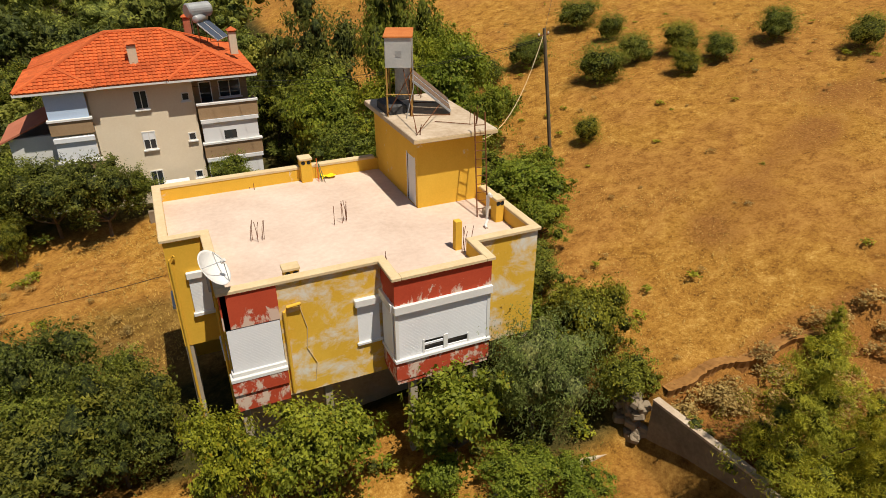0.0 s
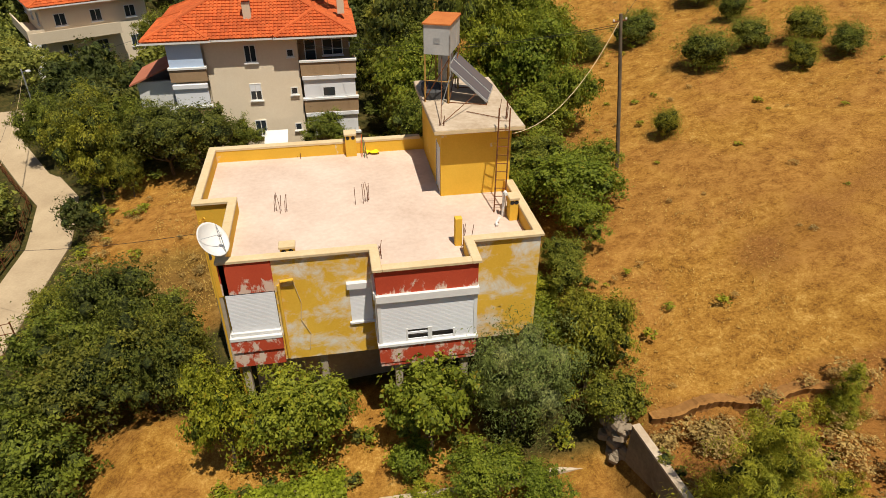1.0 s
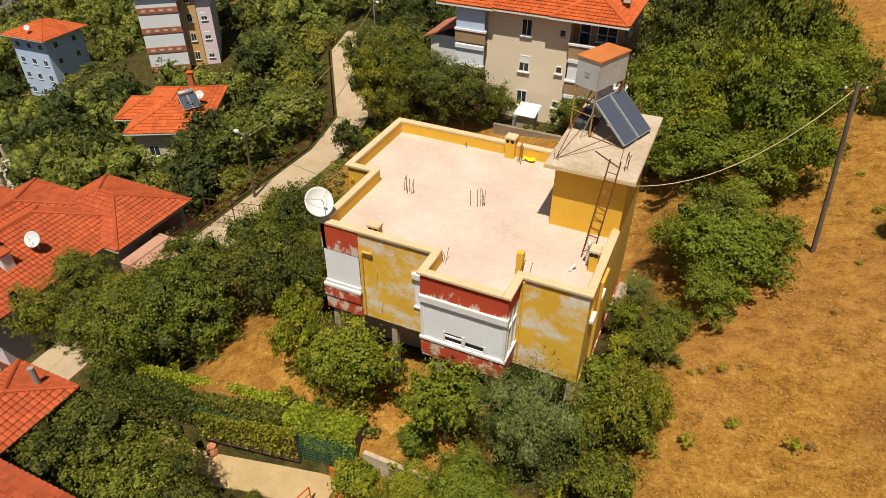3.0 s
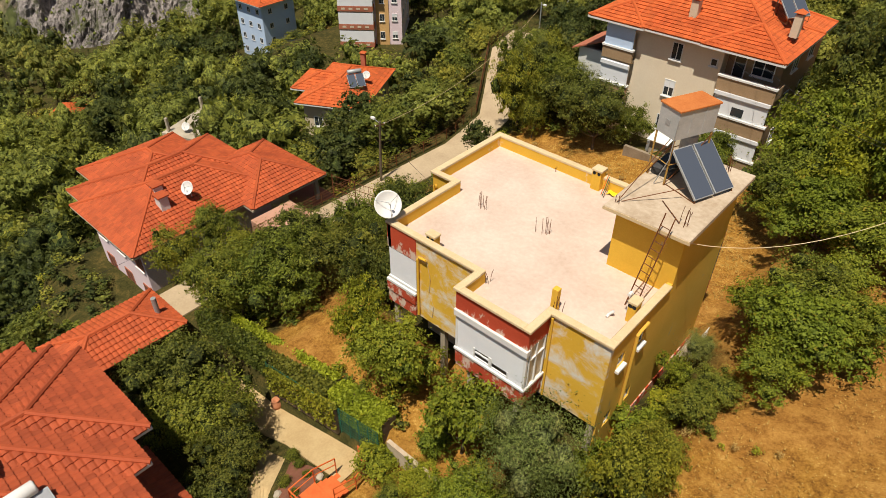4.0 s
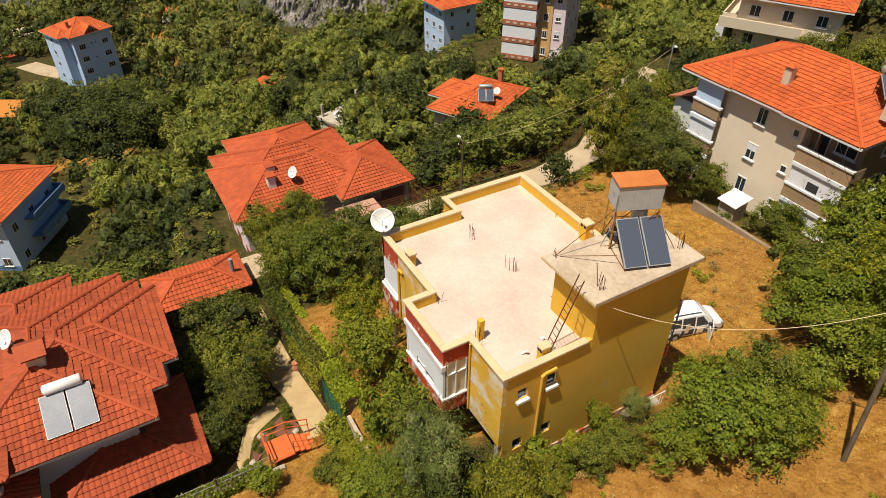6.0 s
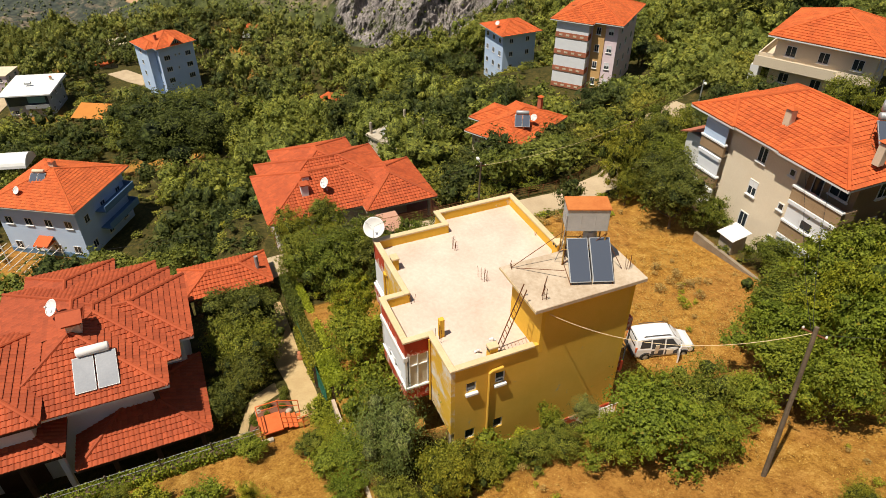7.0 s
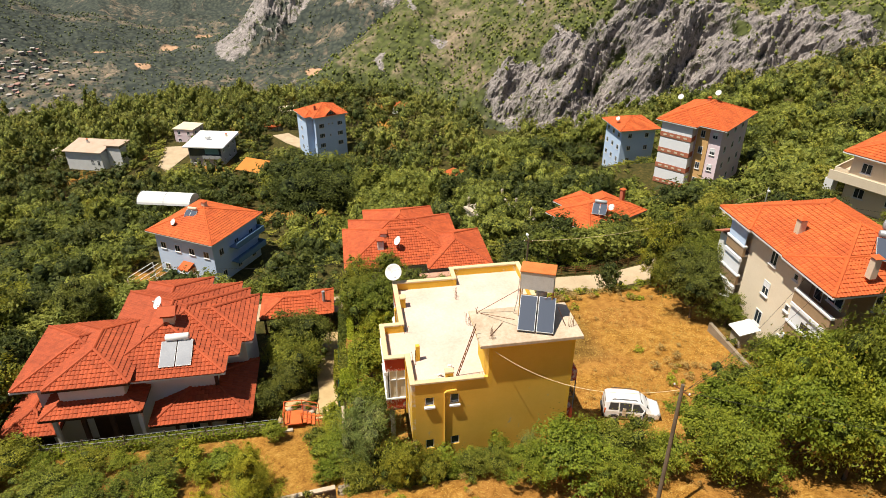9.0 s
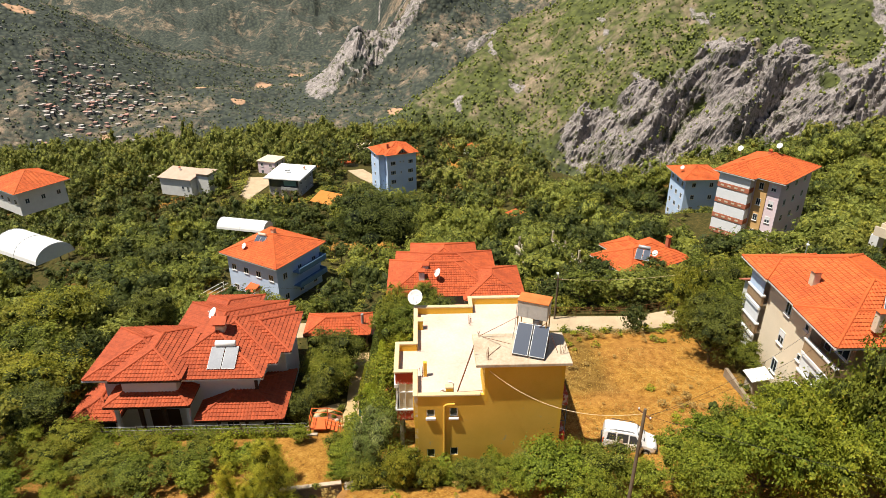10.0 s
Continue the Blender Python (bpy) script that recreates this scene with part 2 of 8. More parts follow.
TILE_RED = grainy("red_clay_tile", (0.28, 0.05, 0.018), (0.44, 0.09, 0.03), 0.4, 6, 0.75, pieces=0.16)
ASPHALT = grainy("pale_concrete_road", (0.36, 0.265, 0.165), (0.55, 0.43, 0.28), 0.4, 7, 0.9)
PATH = grainy("beige_paved_path", (0.42, 0.28, 0.13), (0.62, 0.46, 0.24), 0.7, 8, 0.9)
BARK = grainy("brown_bark", (0.06, 0.04, 0.025), (0.17, 0.12, 0.075), 1.5, 14, 0.9, depth=0.05)
POLE_WOOD = grainy("weathered_grey_wood", (0.075, 0.055, 0.035), (0.2, 0.155, 0.105), 1.5, 14, 0.85)
LEAF = leafy("broad_green_leaves", (0.0847, 0.101, 0.016), (0.281, 0.296, 0.0437), (0.26, 0.2, 0.03), 0.015)
LEAF_LIGHT = leafy("light_green_leaves", (0.105, 0.132, 0.014), (0.322, 0.352, 0.0409), (0.34, 0.26, 0.03), 0.02)
LEAF_LIME = leafy("lime_green_clipped_leaves", (0.2, 0.235, 0.018), (0.42, 0.45, 0.045))
LEAF_DARK = leafy("dark_green_leaves", (0.0564, 0.0738, 0.0166), (0.196, 0.203, 0.0393))
BRUSH = leafy("dry_brown_brush", (0.253, 0.156, 0.052), (0.575, 0.4, 0.156))
LEAF_WALNUT = leafy("deep_green_walnut_leaves", (0.045, 0.06, 0.015), (0.125, 0.145, 0.034))
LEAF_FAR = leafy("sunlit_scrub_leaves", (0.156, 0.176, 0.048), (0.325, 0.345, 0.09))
# Scrub green greyed to stand for haze on the farther slopes.
LEAF_HAZED = leafy("hazed_hill_scrub_leaves", (0.119, 0.132, 0.078), (0.23, 0.244, 0.135))
LEAF_WOOD = leafy("woodland_leaves", (0.126, 0.138, 0.0238), (0.277, 0.282, 0.0524), sprig=3.2)
LEAF_WOOD_DARK = leafy("dark_woodland_leaves", (0.0497, 0.0627, 0.0148), (0.13, 0.142, 0.034), sprig=3.2)
LEAF_WOOD_PALE = leafy("pale_woodland_leaves", (0.184, 0.192, 0.0357), (0.369, 0.367, 0.0786), sprig=3.2)
FAR_WOOD = leafy("far_woodland_leaves", (0.0972, 0.108, 0.0249), (0.209, 0.217, 0.0567), sprig=1.6)
FAR_WOOD_DARK = leafy("dark_far_woodland_leaves", (0.0511, 0.062, 0.0182), (0.121, 0.131, 0.0385), sprig=1.6)
FAR_WOOD_PALE = leafy("pale_far_woodland_leaves", (0.14, 0.146, 0.0363), (0.279, 0.284, 0.0794), sprig=1.6)
# Crown fillings: leaf greens darkened to stand for the shade inside.
INNER = shaded_leafy("inner_leaves", (0.0484, 0.0616, 0.0122), (0.139, 0.157, 0.0272), 6.0)
INNER_LIGHT = shaded_leafy("light_shaded_inner_leaves", (0.07, 0.0904, 0.0108), (0.198, 0.227, 0.0292), 6.0)
INNER_DARK = shaded_leafy("dark_shaded_inner_leaves", (0.0345, 0.0446, 0.0109), (0.101, 0.106, 0.0218), 6.0)
INNER_OLIVE = shaded_leafy("olive_shaded_inner_leaves", (0.116, 0.132, 0.0455), (0.291, 0.314, 0.112), 8.0)
INNER_NEEDLES = shaded_leafy("shaded_inner_needles", (0.108, 0.119, 0.0162), (0.297, 0.297, 0.0378), 9.0)
INNER_WALNUT = shaded_leafy("deep_shaded_inner_leaves", (0.025, 0.034, 0.01), (0.07, 0.085, 0.02), 3.0)
INNER_WOOD = shaded_leafy("inner_woodland_leaves", (0.0858, 0.102, 0.0207), (0.258, 0.275, 0.0524), 2.4)
INNER_WOOD_DARK = shaded_leafy("dark_shaded_inner_woodland_leaves", (0.0414, 0.0569, 0.0149), (0.131, 0.149, 0.0374), 2.4)
INNER_WOOD_PALE = shaded_leafy("pale_shaded_inner_woodland_leaves", (0.128, 0.145, 0.0281), (0.343, 0.355, 0.0749), 2.4)
LEAF_OLIVE = leafy("grey_olive_leaves", (0.129, 0.149, 0.0413), (0.301, 0.33, 0.0975))
NEEDLES = leafy("pine_needles", (0.19, 0.2, 0.02), (0.48, 0.46, 0.05))
DRY_GRASS = leafy("dry_straw", (0.45, 0.27, 0.063), (0.666, 0.45, 0.153))
BEIGE = grainy("beige_render", (0.72, 0.6, 0.44), (0.84, 0.73, 0.56), 0.3, 8, 0.9, relief=0.1)
TAN = grainy("tan_band_render", (0.3, 0.19, 0.1), (0.42, 0.29, 0.17), 0.4, 8, 0.9, relief=0.1)
BLUE = grainy("pale_blue_render", (0.462, 0.594, 0.799), (0.594, 0.726, 0.907), 0.3, 8, 0.9, relief=0.1)
TEAL = grainy("faded_teal_blind", (0.1, 0.2, 0.18), (0.17, 0.3, 0.27), 0.4, 8, 0.8)
ROOF_TAN = grainy("faded_tan_roof_sheet", (0.4, 0.28, 0.2), (0.56, 0.43, 0.33), 0.3, 6, 0.8)
BLUE_DARK = grainy("mid_blue_render", (0.1, 0.2, 0.34), (0.18, 0.3, 0.45), 0.3, 8, 0.9, relief=0.1)
PINK = grainy("pale_pink_render", (0.78, 0.61, 0.65), (0.87, 0.73, 0.76), 0.3, 8, 0.9, relief=0.1)
ORANGE_SHEET = grainy("orange_tarpaulin_sheet", (0.464, 0.161, 0.025), (0.56, 0.223, 0.04), 0.3, 8, 0.7, relief=0.1)
TERRACOTTA = grainy("red_brown_paving", (0.14, 0.05, 0.03), (0.26, 0.11, 0.07), 0.8, 9, 0.9)
GREY_RENDER = grainy("grey_render", (0.3, 0.3, 0.31), (0.44, 0.44, 0.44), 0.3, 8, 0.9, relief=0.1)
# Pale base colour paints the sky's reflection on the villa's collectors.
GLARE_GLASS = grainy("sky_glare_collector_glass", (0.256, 0.264, 0.28), (0.368, 0.376, 0.392), 0.6, 8, 0.12, relief=0, spec=0.6)
PEACH = grainy("peach_render", (0.62, 0.36, 0.14), (0.72, 0.46, 0.2), 0.3, 8, 0.9, relief=0.1)
CREAM = grainy("cream_render", (0.58, 0.47, 0.33), (0.7, 0.6, 0.45), 0.3, 8, 0.9, relief=0.1)
PAVED_PINK = grainy("pink_concrete_paving", (0.4, 0.2, 0.13), (0.58, 0.33, 0.23), 0.5, 7, 0.9)
BRICK = grainy("brick_red_band", (0.36, 0.11, 0.06), (0.5, 0.19, 0.11), 0.6, 8, 0.9)
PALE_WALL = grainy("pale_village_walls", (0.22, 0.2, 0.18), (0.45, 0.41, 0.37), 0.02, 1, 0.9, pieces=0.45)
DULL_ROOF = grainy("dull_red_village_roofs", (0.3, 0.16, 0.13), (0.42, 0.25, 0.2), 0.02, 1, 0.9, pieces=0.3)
SOIL_BARE = grainy("crumbling_orange_earth", (0.2, 0.085, 0.022), (0.42, 0.21, 0.06), 1.2, 9, 0.95)
RUBBLE = grainy("tan_rubble_stone", (0.187, 0.137, 0.0864), (0.346, 0.281, 0.202), 1.2, 9, 0.9)
SOIL = grainy("red_brown_garden_soil", (0.14, 0.05, 0.028), (0.27, 0.115, 0.07), 0.9, 9, 0.95)
POTTERY = grainy("terracotta_pottery", (0.4, 0.15, 0.07), (0.56, 0.25, 0.13), 3, 20, 0.8)
TIMBER = grainy("dark_stained_timber", (0.045, 0.022, 0.014), (0.1, 0.05, 0.03), 1.2, 12, 0.7)
GREEN_NET = grainy("green_fence_mesh", (0.015, 0.09, 0.05), (0.03, 0.15, 0.09), 1.5, 12, 0.8)
REDPAINT = grainy("orange_red_painted_steel", (0.58, 0.1, 0.022), (0.74, 0.17, 0.045), 2, 15, 0.6)
YELLOW_CLOTH = grainy("bright_yellow_plastic", (0.8, 0.62, 0.01), (0.9, 0.75, 0.03), 2, 15, 0.6)
TYRE = grainy("black_rubber", (0.015, 0.015, 0.015), (0.03, 0.03, 0.03), 3, 30, 0.85)
CAR_WHITE = grainy("white_car_paint", (0.74, 0.74, 0.73), (0.82, 0.82, 0.81), 1, 30, 0.25, relief=0, spec=0.5)
PLASTIC_GREY = grainy("dark_grey_plastic", (0.035, 0.035, 0.037), (0.07, 0.07, 0.07), 2, 25, 0.7)
GLASS, _nt, _b = material("dark_window_glass", 0.06, 0, 0.7)
_b.inputs["Base Color"].default_value = (0.03, 0.04, 0.05, 1)
COLLECTOR, _nt, _b = material("blue_black_collector_glass", 0.12, 0, 0.6)
_b.inputs["Base Color"].default_value = (0.075, 0.09, 0.12, 1)


# ---- shapes ----
class Shape:
    """Vertices and faces gathered for one mesh."""

    def __init__(self):
        self.v, self.f = [], []

    def poly(self, *pts):
        n = len(self.v)
        self.v += [tuple(p) for p in pts]
        self.f.append(tuple(range(n, n + len(pts))))
        return self

    def box(self, x0, x1, y0, y1, z0, z1, m=None):
        n = len(self.v)
        pts = [(x, y, z) for z in (z0, z1) for x, y in ((x0, y0), (x1, y0), (x1, y1), (x0, y1))]
        self.v += [tuple(m @ Vector(p)) for p in pts] if m else pts
        self.f += [tuple(n + i for i in f) for f in ((3, 2, 1, 0), (4, 5, 6, 7), (0, 1, 5, 4), (1, 2, 6, 5), (2, 3, 7, 6), (3, 0, 4, 7))]
        return self

    def chamfered(self, x0, x1, y0, y1, z0, z1, c=0.02, m=None):
        """A box whose upper and upright edges are cut off."""
        n = len(self.v)
        ring = lambda i, z: [(x0 + c + i, y0 + i, z), (x1 - c - i, y0 + i, z), (x1 - i, y0 + c + i, z), (x1 - i, y1 - c - i, z), (x1 - c - i, y1 - i, z), (x0 + c + i, y1 - i, z), (x0 + i, y1 - c - i, z), (x0 + i, y0 + c + i, z)]
        pts = ring(0, z0) + ring(0, z1 - c) + ring(c, z1)
        self.v += [tuple(m @ Vector(p)) for p in pts] if m else pts
        for k in (0, 8):
            self.f += [(n + k + i, n + k + (i + 1) % 8, n + k + 8 + (i + 1) % 8, n + k + 8 + i) for i in range(8)]
        self.f += [tuple(n + 16 + i for i in range(8)), tuple(n + 7 - i for i in range(8))]
        return self

    def prism(self, pts, z0, z1):
        n, k = len(self.v), len(pts)
        self.v += [(x, y, z0) for x, y in pts] + [(x, y, z1) for x, y in pts]
        self.f += [tuple(n + k + i for i in range(k)), tuple(n + k - 1 - i for i in range(k))]
        self.f += [(n + i, n + (i + 1) % k, n + k + (i + 1) % k, n + k + i) for i in range(k)]
        return self

    def tube(self, path, r, sides=6, r_end=None, caps=True):
        path = [Vector(p) for p in path]
        n, last = len(self.v), len(path) - 1
        for i, p in enumerate(path):
            d = (path[min(i + 1, last)] - path[max(i - 1, 0)]).normalized()
            a = d.orthogonal().normalized() if abs(d.z) > 0.95 else d.cross(Vector((0, 0, 1))).normalized()
            b = d.cross(a)
            q = r if r_end is None else r + (r_end - r) * i / max(last, 1)
            self.v += [tuple(p + (a * math.cos(2 * math.pi * k / sides) + b * math.sin(2 * math.pi * k / sides)) * q) for k in range(sides)]
        for i in range(last):
            self.f += [(n + i * sides + k, n + i * sides + (k + 1) % sides, n + (i + 1) * sides + (k + 1) % sides, n + (i + 1) * sides + k) for k in range(sides)]
        if caps:
            self.f += [tuple(n + k for k in range(sides)), tuple(n + last * sides + sides - 1 - k for k in range(sides))]
        return self

    def lathe(self, profile, m=None, sides=20):
        """Turns (radius, height) pairs round the z axis."""
        n = len(self.v)
        for r, z in profile:
            for k in range(sides):
                p = Vector((r * math.cos(2 * math.pi * k / sides), r * math.sin(2 * math.pi * k / sides), z))
                self.v.append(tuple(m @ p if m else p))
        for i in range(len(profile) - 1):
            self.f += [(n + i * sides + k, n + i * sides + (k + 1) % sides, n + (i + 1) * sides + (k + 1) % sides, n + (i + 1) * sides + k) for k in range(sides)]
        return self

    def wall(self, along, at, thick, a0, a1, z0, z1, holes=(), ribs=0.0):
        """An upright wall along 'x' or 'y', from a0 to a1, between at and at + thick, with openings (a0, a1, z0, z1) right through it."""
        cut_a = sorted({a0, a1, *[v for h in holes for v in h[:2]]})
        cut_z = sorted({z0, z1, *[v for h in holes for v in h[2:]]})
        rib = {}
        if ribs:
            for i in range(1, int((z1 - z0) / ribs)):
                cut_z += [z0 + i * ribs - 0.008, z0 + i * ribs]
                rib[z0 + i * ribs] = 1
            cut_z = sorted(set(cut_z))
        solid = {(i, j) for i in range(len(cut_a) - 1) for j in range(len(cut_z) - 1)
                 if not any(h[0] < (cut_a[i] + cut_a[i + 1]) / 2 < h[1] and h[2] < (cut_z[j] + cut_z[j + 1]) / 2 < h[3] for h in holes)}
        made = {}

        def corner(i, j, k):
            if (i, j, k) not in made:
                made[i, j, k] = len(self.v)
                d = at + thick * k + (ribs * 0.03 * (1 if thick > 0 else -1) if k == 0 and cut_z[j] in rib else 0)
                self.v.append((cut_a[i], d, cut_z[j]) if along == "x" else (d, cut_a[i], cut_z[j]))
            return made[i, j, k]

        for i, j in solid:
            for k in (0, 1):
                self.f.append(tuple(corner(*c, k) for c in ((i, j), (i + 1, j), (i + 1, j + 1), (i, j + 1))))
            for near, c, d in (((i - 1, j), (i, j), (i, j + 1)), ((i + 1, j), (i + 1, j), (i + 1, j + 1)), ((i, j - 1), (i, j), (i + 1, j)), ((i, j + 1), (i, j + 1), (i + 1, j + 1))):
                if near not in solid:
                    self.f.append((corner(*c, 0), corner(*d, 0), corner(*d, 1), corner(*c, 1)))
        return self


def mesh(name, shape, mat, smooth=False):
    me = bpy.data.meshes.new(name)
    me.from_pydata(shape.v, [], shape.f)
    me.materials.append(mat)
    if smooth:
        me.polygons.foreach_set("use_smooth", [True] * len(me.polygons))
    bm = bmesh.new()
    bm.from_mesh(me)
    bmesh.ops.recalc_face_normals(bm, faces=bm.faces)
    bm.to_mesh(me)
    bm.free()
    return me


def thing(name, at=(0, 0, 0), turn=0.0, label="", category="", group="", kind=""):
    return placed(tagged(new(name), label, category, group, kind), at, turn)


def placed(ob, at, turn=0.0):
    ob.matrix_basis = pose(*at, 0, 0, turn)
    return ob


def part(name, shape, mat, parent, label="", smooth=False, kind=""):
    ob = new(name, mesh(name, shape, mat, smooth))
    ob.parent = parent
    return tagged(ob, label, kind=kind)


def single(name, shape, mat, label, category, group="", kind="", smooth=False):
    return tagged(new(name, mesh(name, shape, mat, smooth)), label, category, group, kind)


def cloud(name, verts, faces, mat):
    """A mesh from arrays of vertices and of faces with one count of corners."""
    me = bpy.data.meshes.new(name)
    me.vertices.add(len(verts))
    me.vertices.foreach_set("co", verts.astype(np.float32).ravel())
    k = faces.shape[1]
    me.loops.add(faces.size)
    me.loops.foreach_set("vertex_index", faces.astype(np.int32).ravel())
    me.polygons.add(len(faces))
    me.polygons.foreach_set("loop_start", np.arange(0, faces.size, k, dtype=np.int32))
    me.materials.append(mat)
    me.update(calc_edges=True)
    return me


# ---- the lie of the land ----
def step(a, b, v):
    t = np.clip((v - a) / (b - a), 0, 1)
    return t * t * (3 - 2 * t)


def pad(x, y, x0, x1, y0, y1, soft):
    return step(x0 - soft, x0, x) * (1 - step(x1, x1 + soft, x)) * step(y0 - soft, y0, y) * (1 - step(y1, y1 + soft, y))


PADS = (  # level ground cut into the slope for each house: x0, x1, y0, y1, z, softness
    (-34, -20, 12, 33, -8.6, 4), (-47, -33, 43, 58, -13.5, 5), (-82, -62, -24, 2, -28.4, 7), (-222, -188, -56, -18, -53, 10),
    (-222, -194, -12, 24, -53, 10), (-86, -58, 72, 100, -19.5, 8), (-150, -124, 84, 108, -38.5, 8), (-30, -8, 74, 98, -1, 6), (-10, 9, 50, 68, -0.3, 4),
    (-14, 2.2, -11, 8, -3.9, 1.6))


def height(x, y):
    """The ground's height, for numbers or arrays."""
    x, y = np.asarray(x, float), np.asarray(y, float)
    far_x = x - 1.6 * step(30, 120, y) * np.clip(-150 - x, 0, 200)
    west = np.interp(far_x, (-2000, -600, -430, -345, -300, -200, -139, -100, -68, -50, -40, -30, -20, -15), (-260, -215, -150, -80, -63, -54, -46, -38, -27.5, -21.5, -16.0, -10.0, -4.8, -2.7))
    north = np.where(x < -15, west, np.interp(x, (-15, -7, 2, 9, 12.3, 13.6, 16, 20, 28, 60, 200), (-2.7, -0.9, 0.2, 1.5, 2.2, 3.6, 4.6, 5.6, 8.0, 17, 50)))
    south = np.where(x < -15, west, np.interp(x, (-15, -4, 3, 6, 12, 14.3, 14.7, 20, 28, 60, 200), (-4.6, -3.1, -0.6, -0.1, 1.3, 1.7, 4.1, 5.6, 8.0, 17, 50)))
    front = np.where(x < -8, north, np.interp(x, (-8, -4, 3, 9, 14.2, 14.8), (-1.2, 0.9, 1.3, 1.6, 2.2, 4.4)))
    front = np.where(x > 14.8, north, front)
    z = front + (north - front) * step(18.5, 24, y)
    z = south + (z - south) * step(13.6, 14.4, y)
    z = z + (y - 20) * 0.12 * step(-12, -26, x) * (1 - step(-100, -330, x) * 0.7) * (0.35 + 0.65 * step(20, 40, y))
    z = z + 0.03 * (y - 25) * step(16, 24, x) + 0.05 * np.clip(y - 50, 0, 400) * step(-10, 10, x) + 0.1 * np.clip(y - 110, 0, 600)
    z = z - 0.25 * np.clip(-20 - y, 0, 500) * step(0, -60, x) * 0.3
    z = z - 0.9 * step(14.6, 15.2, x) * (1 - step(13.4, 13.9, y + 0.18 * (x - 15.5) + 0.15 * np.sin(x * 2.1))) * step(34, 26, x)
    z = z - 5.0 * step(-20, -34, x) * step(-76, -60, x) * step(14, 2, y)
    for x0, x1, y0, y1, level, soft in PADS:
        k = pad(x, y, x0, x1, y0, y1, soft)
        z = z + (level - z) * k
    road = step(4.0, 2.2, road_gap(x, y))
    return z + (np.interp(y, (0, 20, 46, 54, 62, 70, 90), (-4.0, -3.3, -3.5, -3.2, -1.9, -1.2, 1)) - z) * road


ROAD = ((-16.6, 2), (-16.5, 14), (-16.4, 24), (-16.3, 36), (-16.2, 43), (-17.6, 50), (-21.6, 56), (-25.6, 62), (-26.6, 67))


def road_gap(x, y):
    """How far a place lies from the middle of the lane."""
    d = np.full(np.broadcast(x, y).shape, 1e9)
    for (ax, ay), (bx, by) in zip(ROAD, ROAD[1:]):
        t = np.clip(((x - ax) * (bx - ax) + (y - ay) * (by - ay)) / ((bx - ax) ** 2 + (by - ay) ** 2), 0, 1)
        d = np.minimum(d, np.hypot(x - ax - t * (bx - ax), y - ay - t * (by - ay)))
    return d


def ground_z(x, y):
    return float(height(x, y))


def spread(lo, fine_lo, fine_hi, hi, size, grow):
    """Grid lines that are close together in the middle and widen outwards."""
    mid = list(np.arange(fine_lo, fine_hi + size / 2, size))
    for end, sign in ((lo, -1), (hi, 1)):
        d, p, out = size, mid[0] if sign < 0 else mid[-1], []
        while sign * (end - p) > 0:
            d *= grow
            p += sign * d
            out.append(p)
        mid = out[::-1] + mid if sign < 0 else mid + out
    return np.array(mid)


def grid_mesh(name, X, Y, Z, mat):
    ny, nx = X.shape
    i = np.arange(nx * ny).reshape(ny, nx)
    quads = np.stack([i[:-1, :-1], i[:-1, 1:], i[1:, 1:], i[1:, :-1]], -1).reshape(-1, 4)
    me = cloud(name, np.stack([X, Y, Z], -1).reshape(-1, 3), quads, mat)
    me.polygons.foreach_set("use_smooth", np.ones(len(me.polygons), bool))
    return me


def attribute(me, name, values):
    me.attributes.new(name, "FLOAT", "POINT").data.foreach_set("value", np.asarray(values, np.float32).ravel())


def fbm(x, y, size, octaves=4, offset=0.0):
    return np.array([noise.fractal(Vector((p / size, q / size, offset)), 0.9, 2.1, octaves) for p, q in zip(np.ravel(x), np.ravel(y))]).reshape(np.shape(x))


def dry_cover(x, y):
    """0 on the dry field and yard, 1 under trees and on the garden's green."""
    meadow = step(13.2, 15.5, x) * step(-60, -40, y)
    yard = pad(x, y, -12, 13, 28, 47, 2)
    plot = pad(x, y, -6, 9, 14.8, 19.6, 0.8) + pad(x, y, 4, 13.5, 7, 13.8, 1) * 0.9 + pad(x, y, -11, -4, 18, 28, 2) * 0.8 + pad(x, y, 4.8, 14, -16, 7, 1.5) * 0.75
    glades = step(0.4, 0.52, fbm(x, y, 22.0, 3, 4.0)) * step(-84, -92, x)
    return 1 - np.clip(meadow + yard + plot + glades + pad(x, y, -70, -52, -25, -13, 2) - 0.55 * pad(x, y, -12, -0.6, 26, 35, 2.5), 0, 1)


gx, gy = np.meshgrid(spread(-430, -20, 32, 260, 0.5, 1.05), spread(-330, 4, 52, 420, 0.5, 1.05))
gz = height(gx, gy)
rough_land = fbm(gx, gy, 3.0) * 0.1 + fbm(gx, gy, 11.0, 4, 5.0) * 0.22 * step(14, 18, np.abs(gx) + 0 * gy)
rough_land = rough_land * step(1.8, 3.2, road_gap(gx, gy))
land = new("ground", grid_mesh("ground", gx, gy, gz + rough_land, GROUND))
scorched = np.exp(-((gy - 19.2 - 0.36 * (gx - 21)) / 2.2) ** 2) * step(18, 24, gx) + 0.9 * np.exp(-((gy - 12.6 + 0.2 * (gx - 15.5)) / 1.5) ** 2) * step(14.8, 16, gx) + 1.4 * pad(gx, gy, 15.2, 26, 3, 13.4, 1.2) + 0.6 * pad(gx, gy, -9, -2, 24, 32, 2)
attribute(land.data, "scorch", np.clip(scorched * (1 + 1.1 * fbm(gx, gy, 4.0, 3, 7.0)), 0, 1.2))
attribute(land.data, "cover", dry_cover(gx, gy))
tagged(land, "sloping dry golden grassland and earth darkened for the shade under trees", "ground", kind="structure")

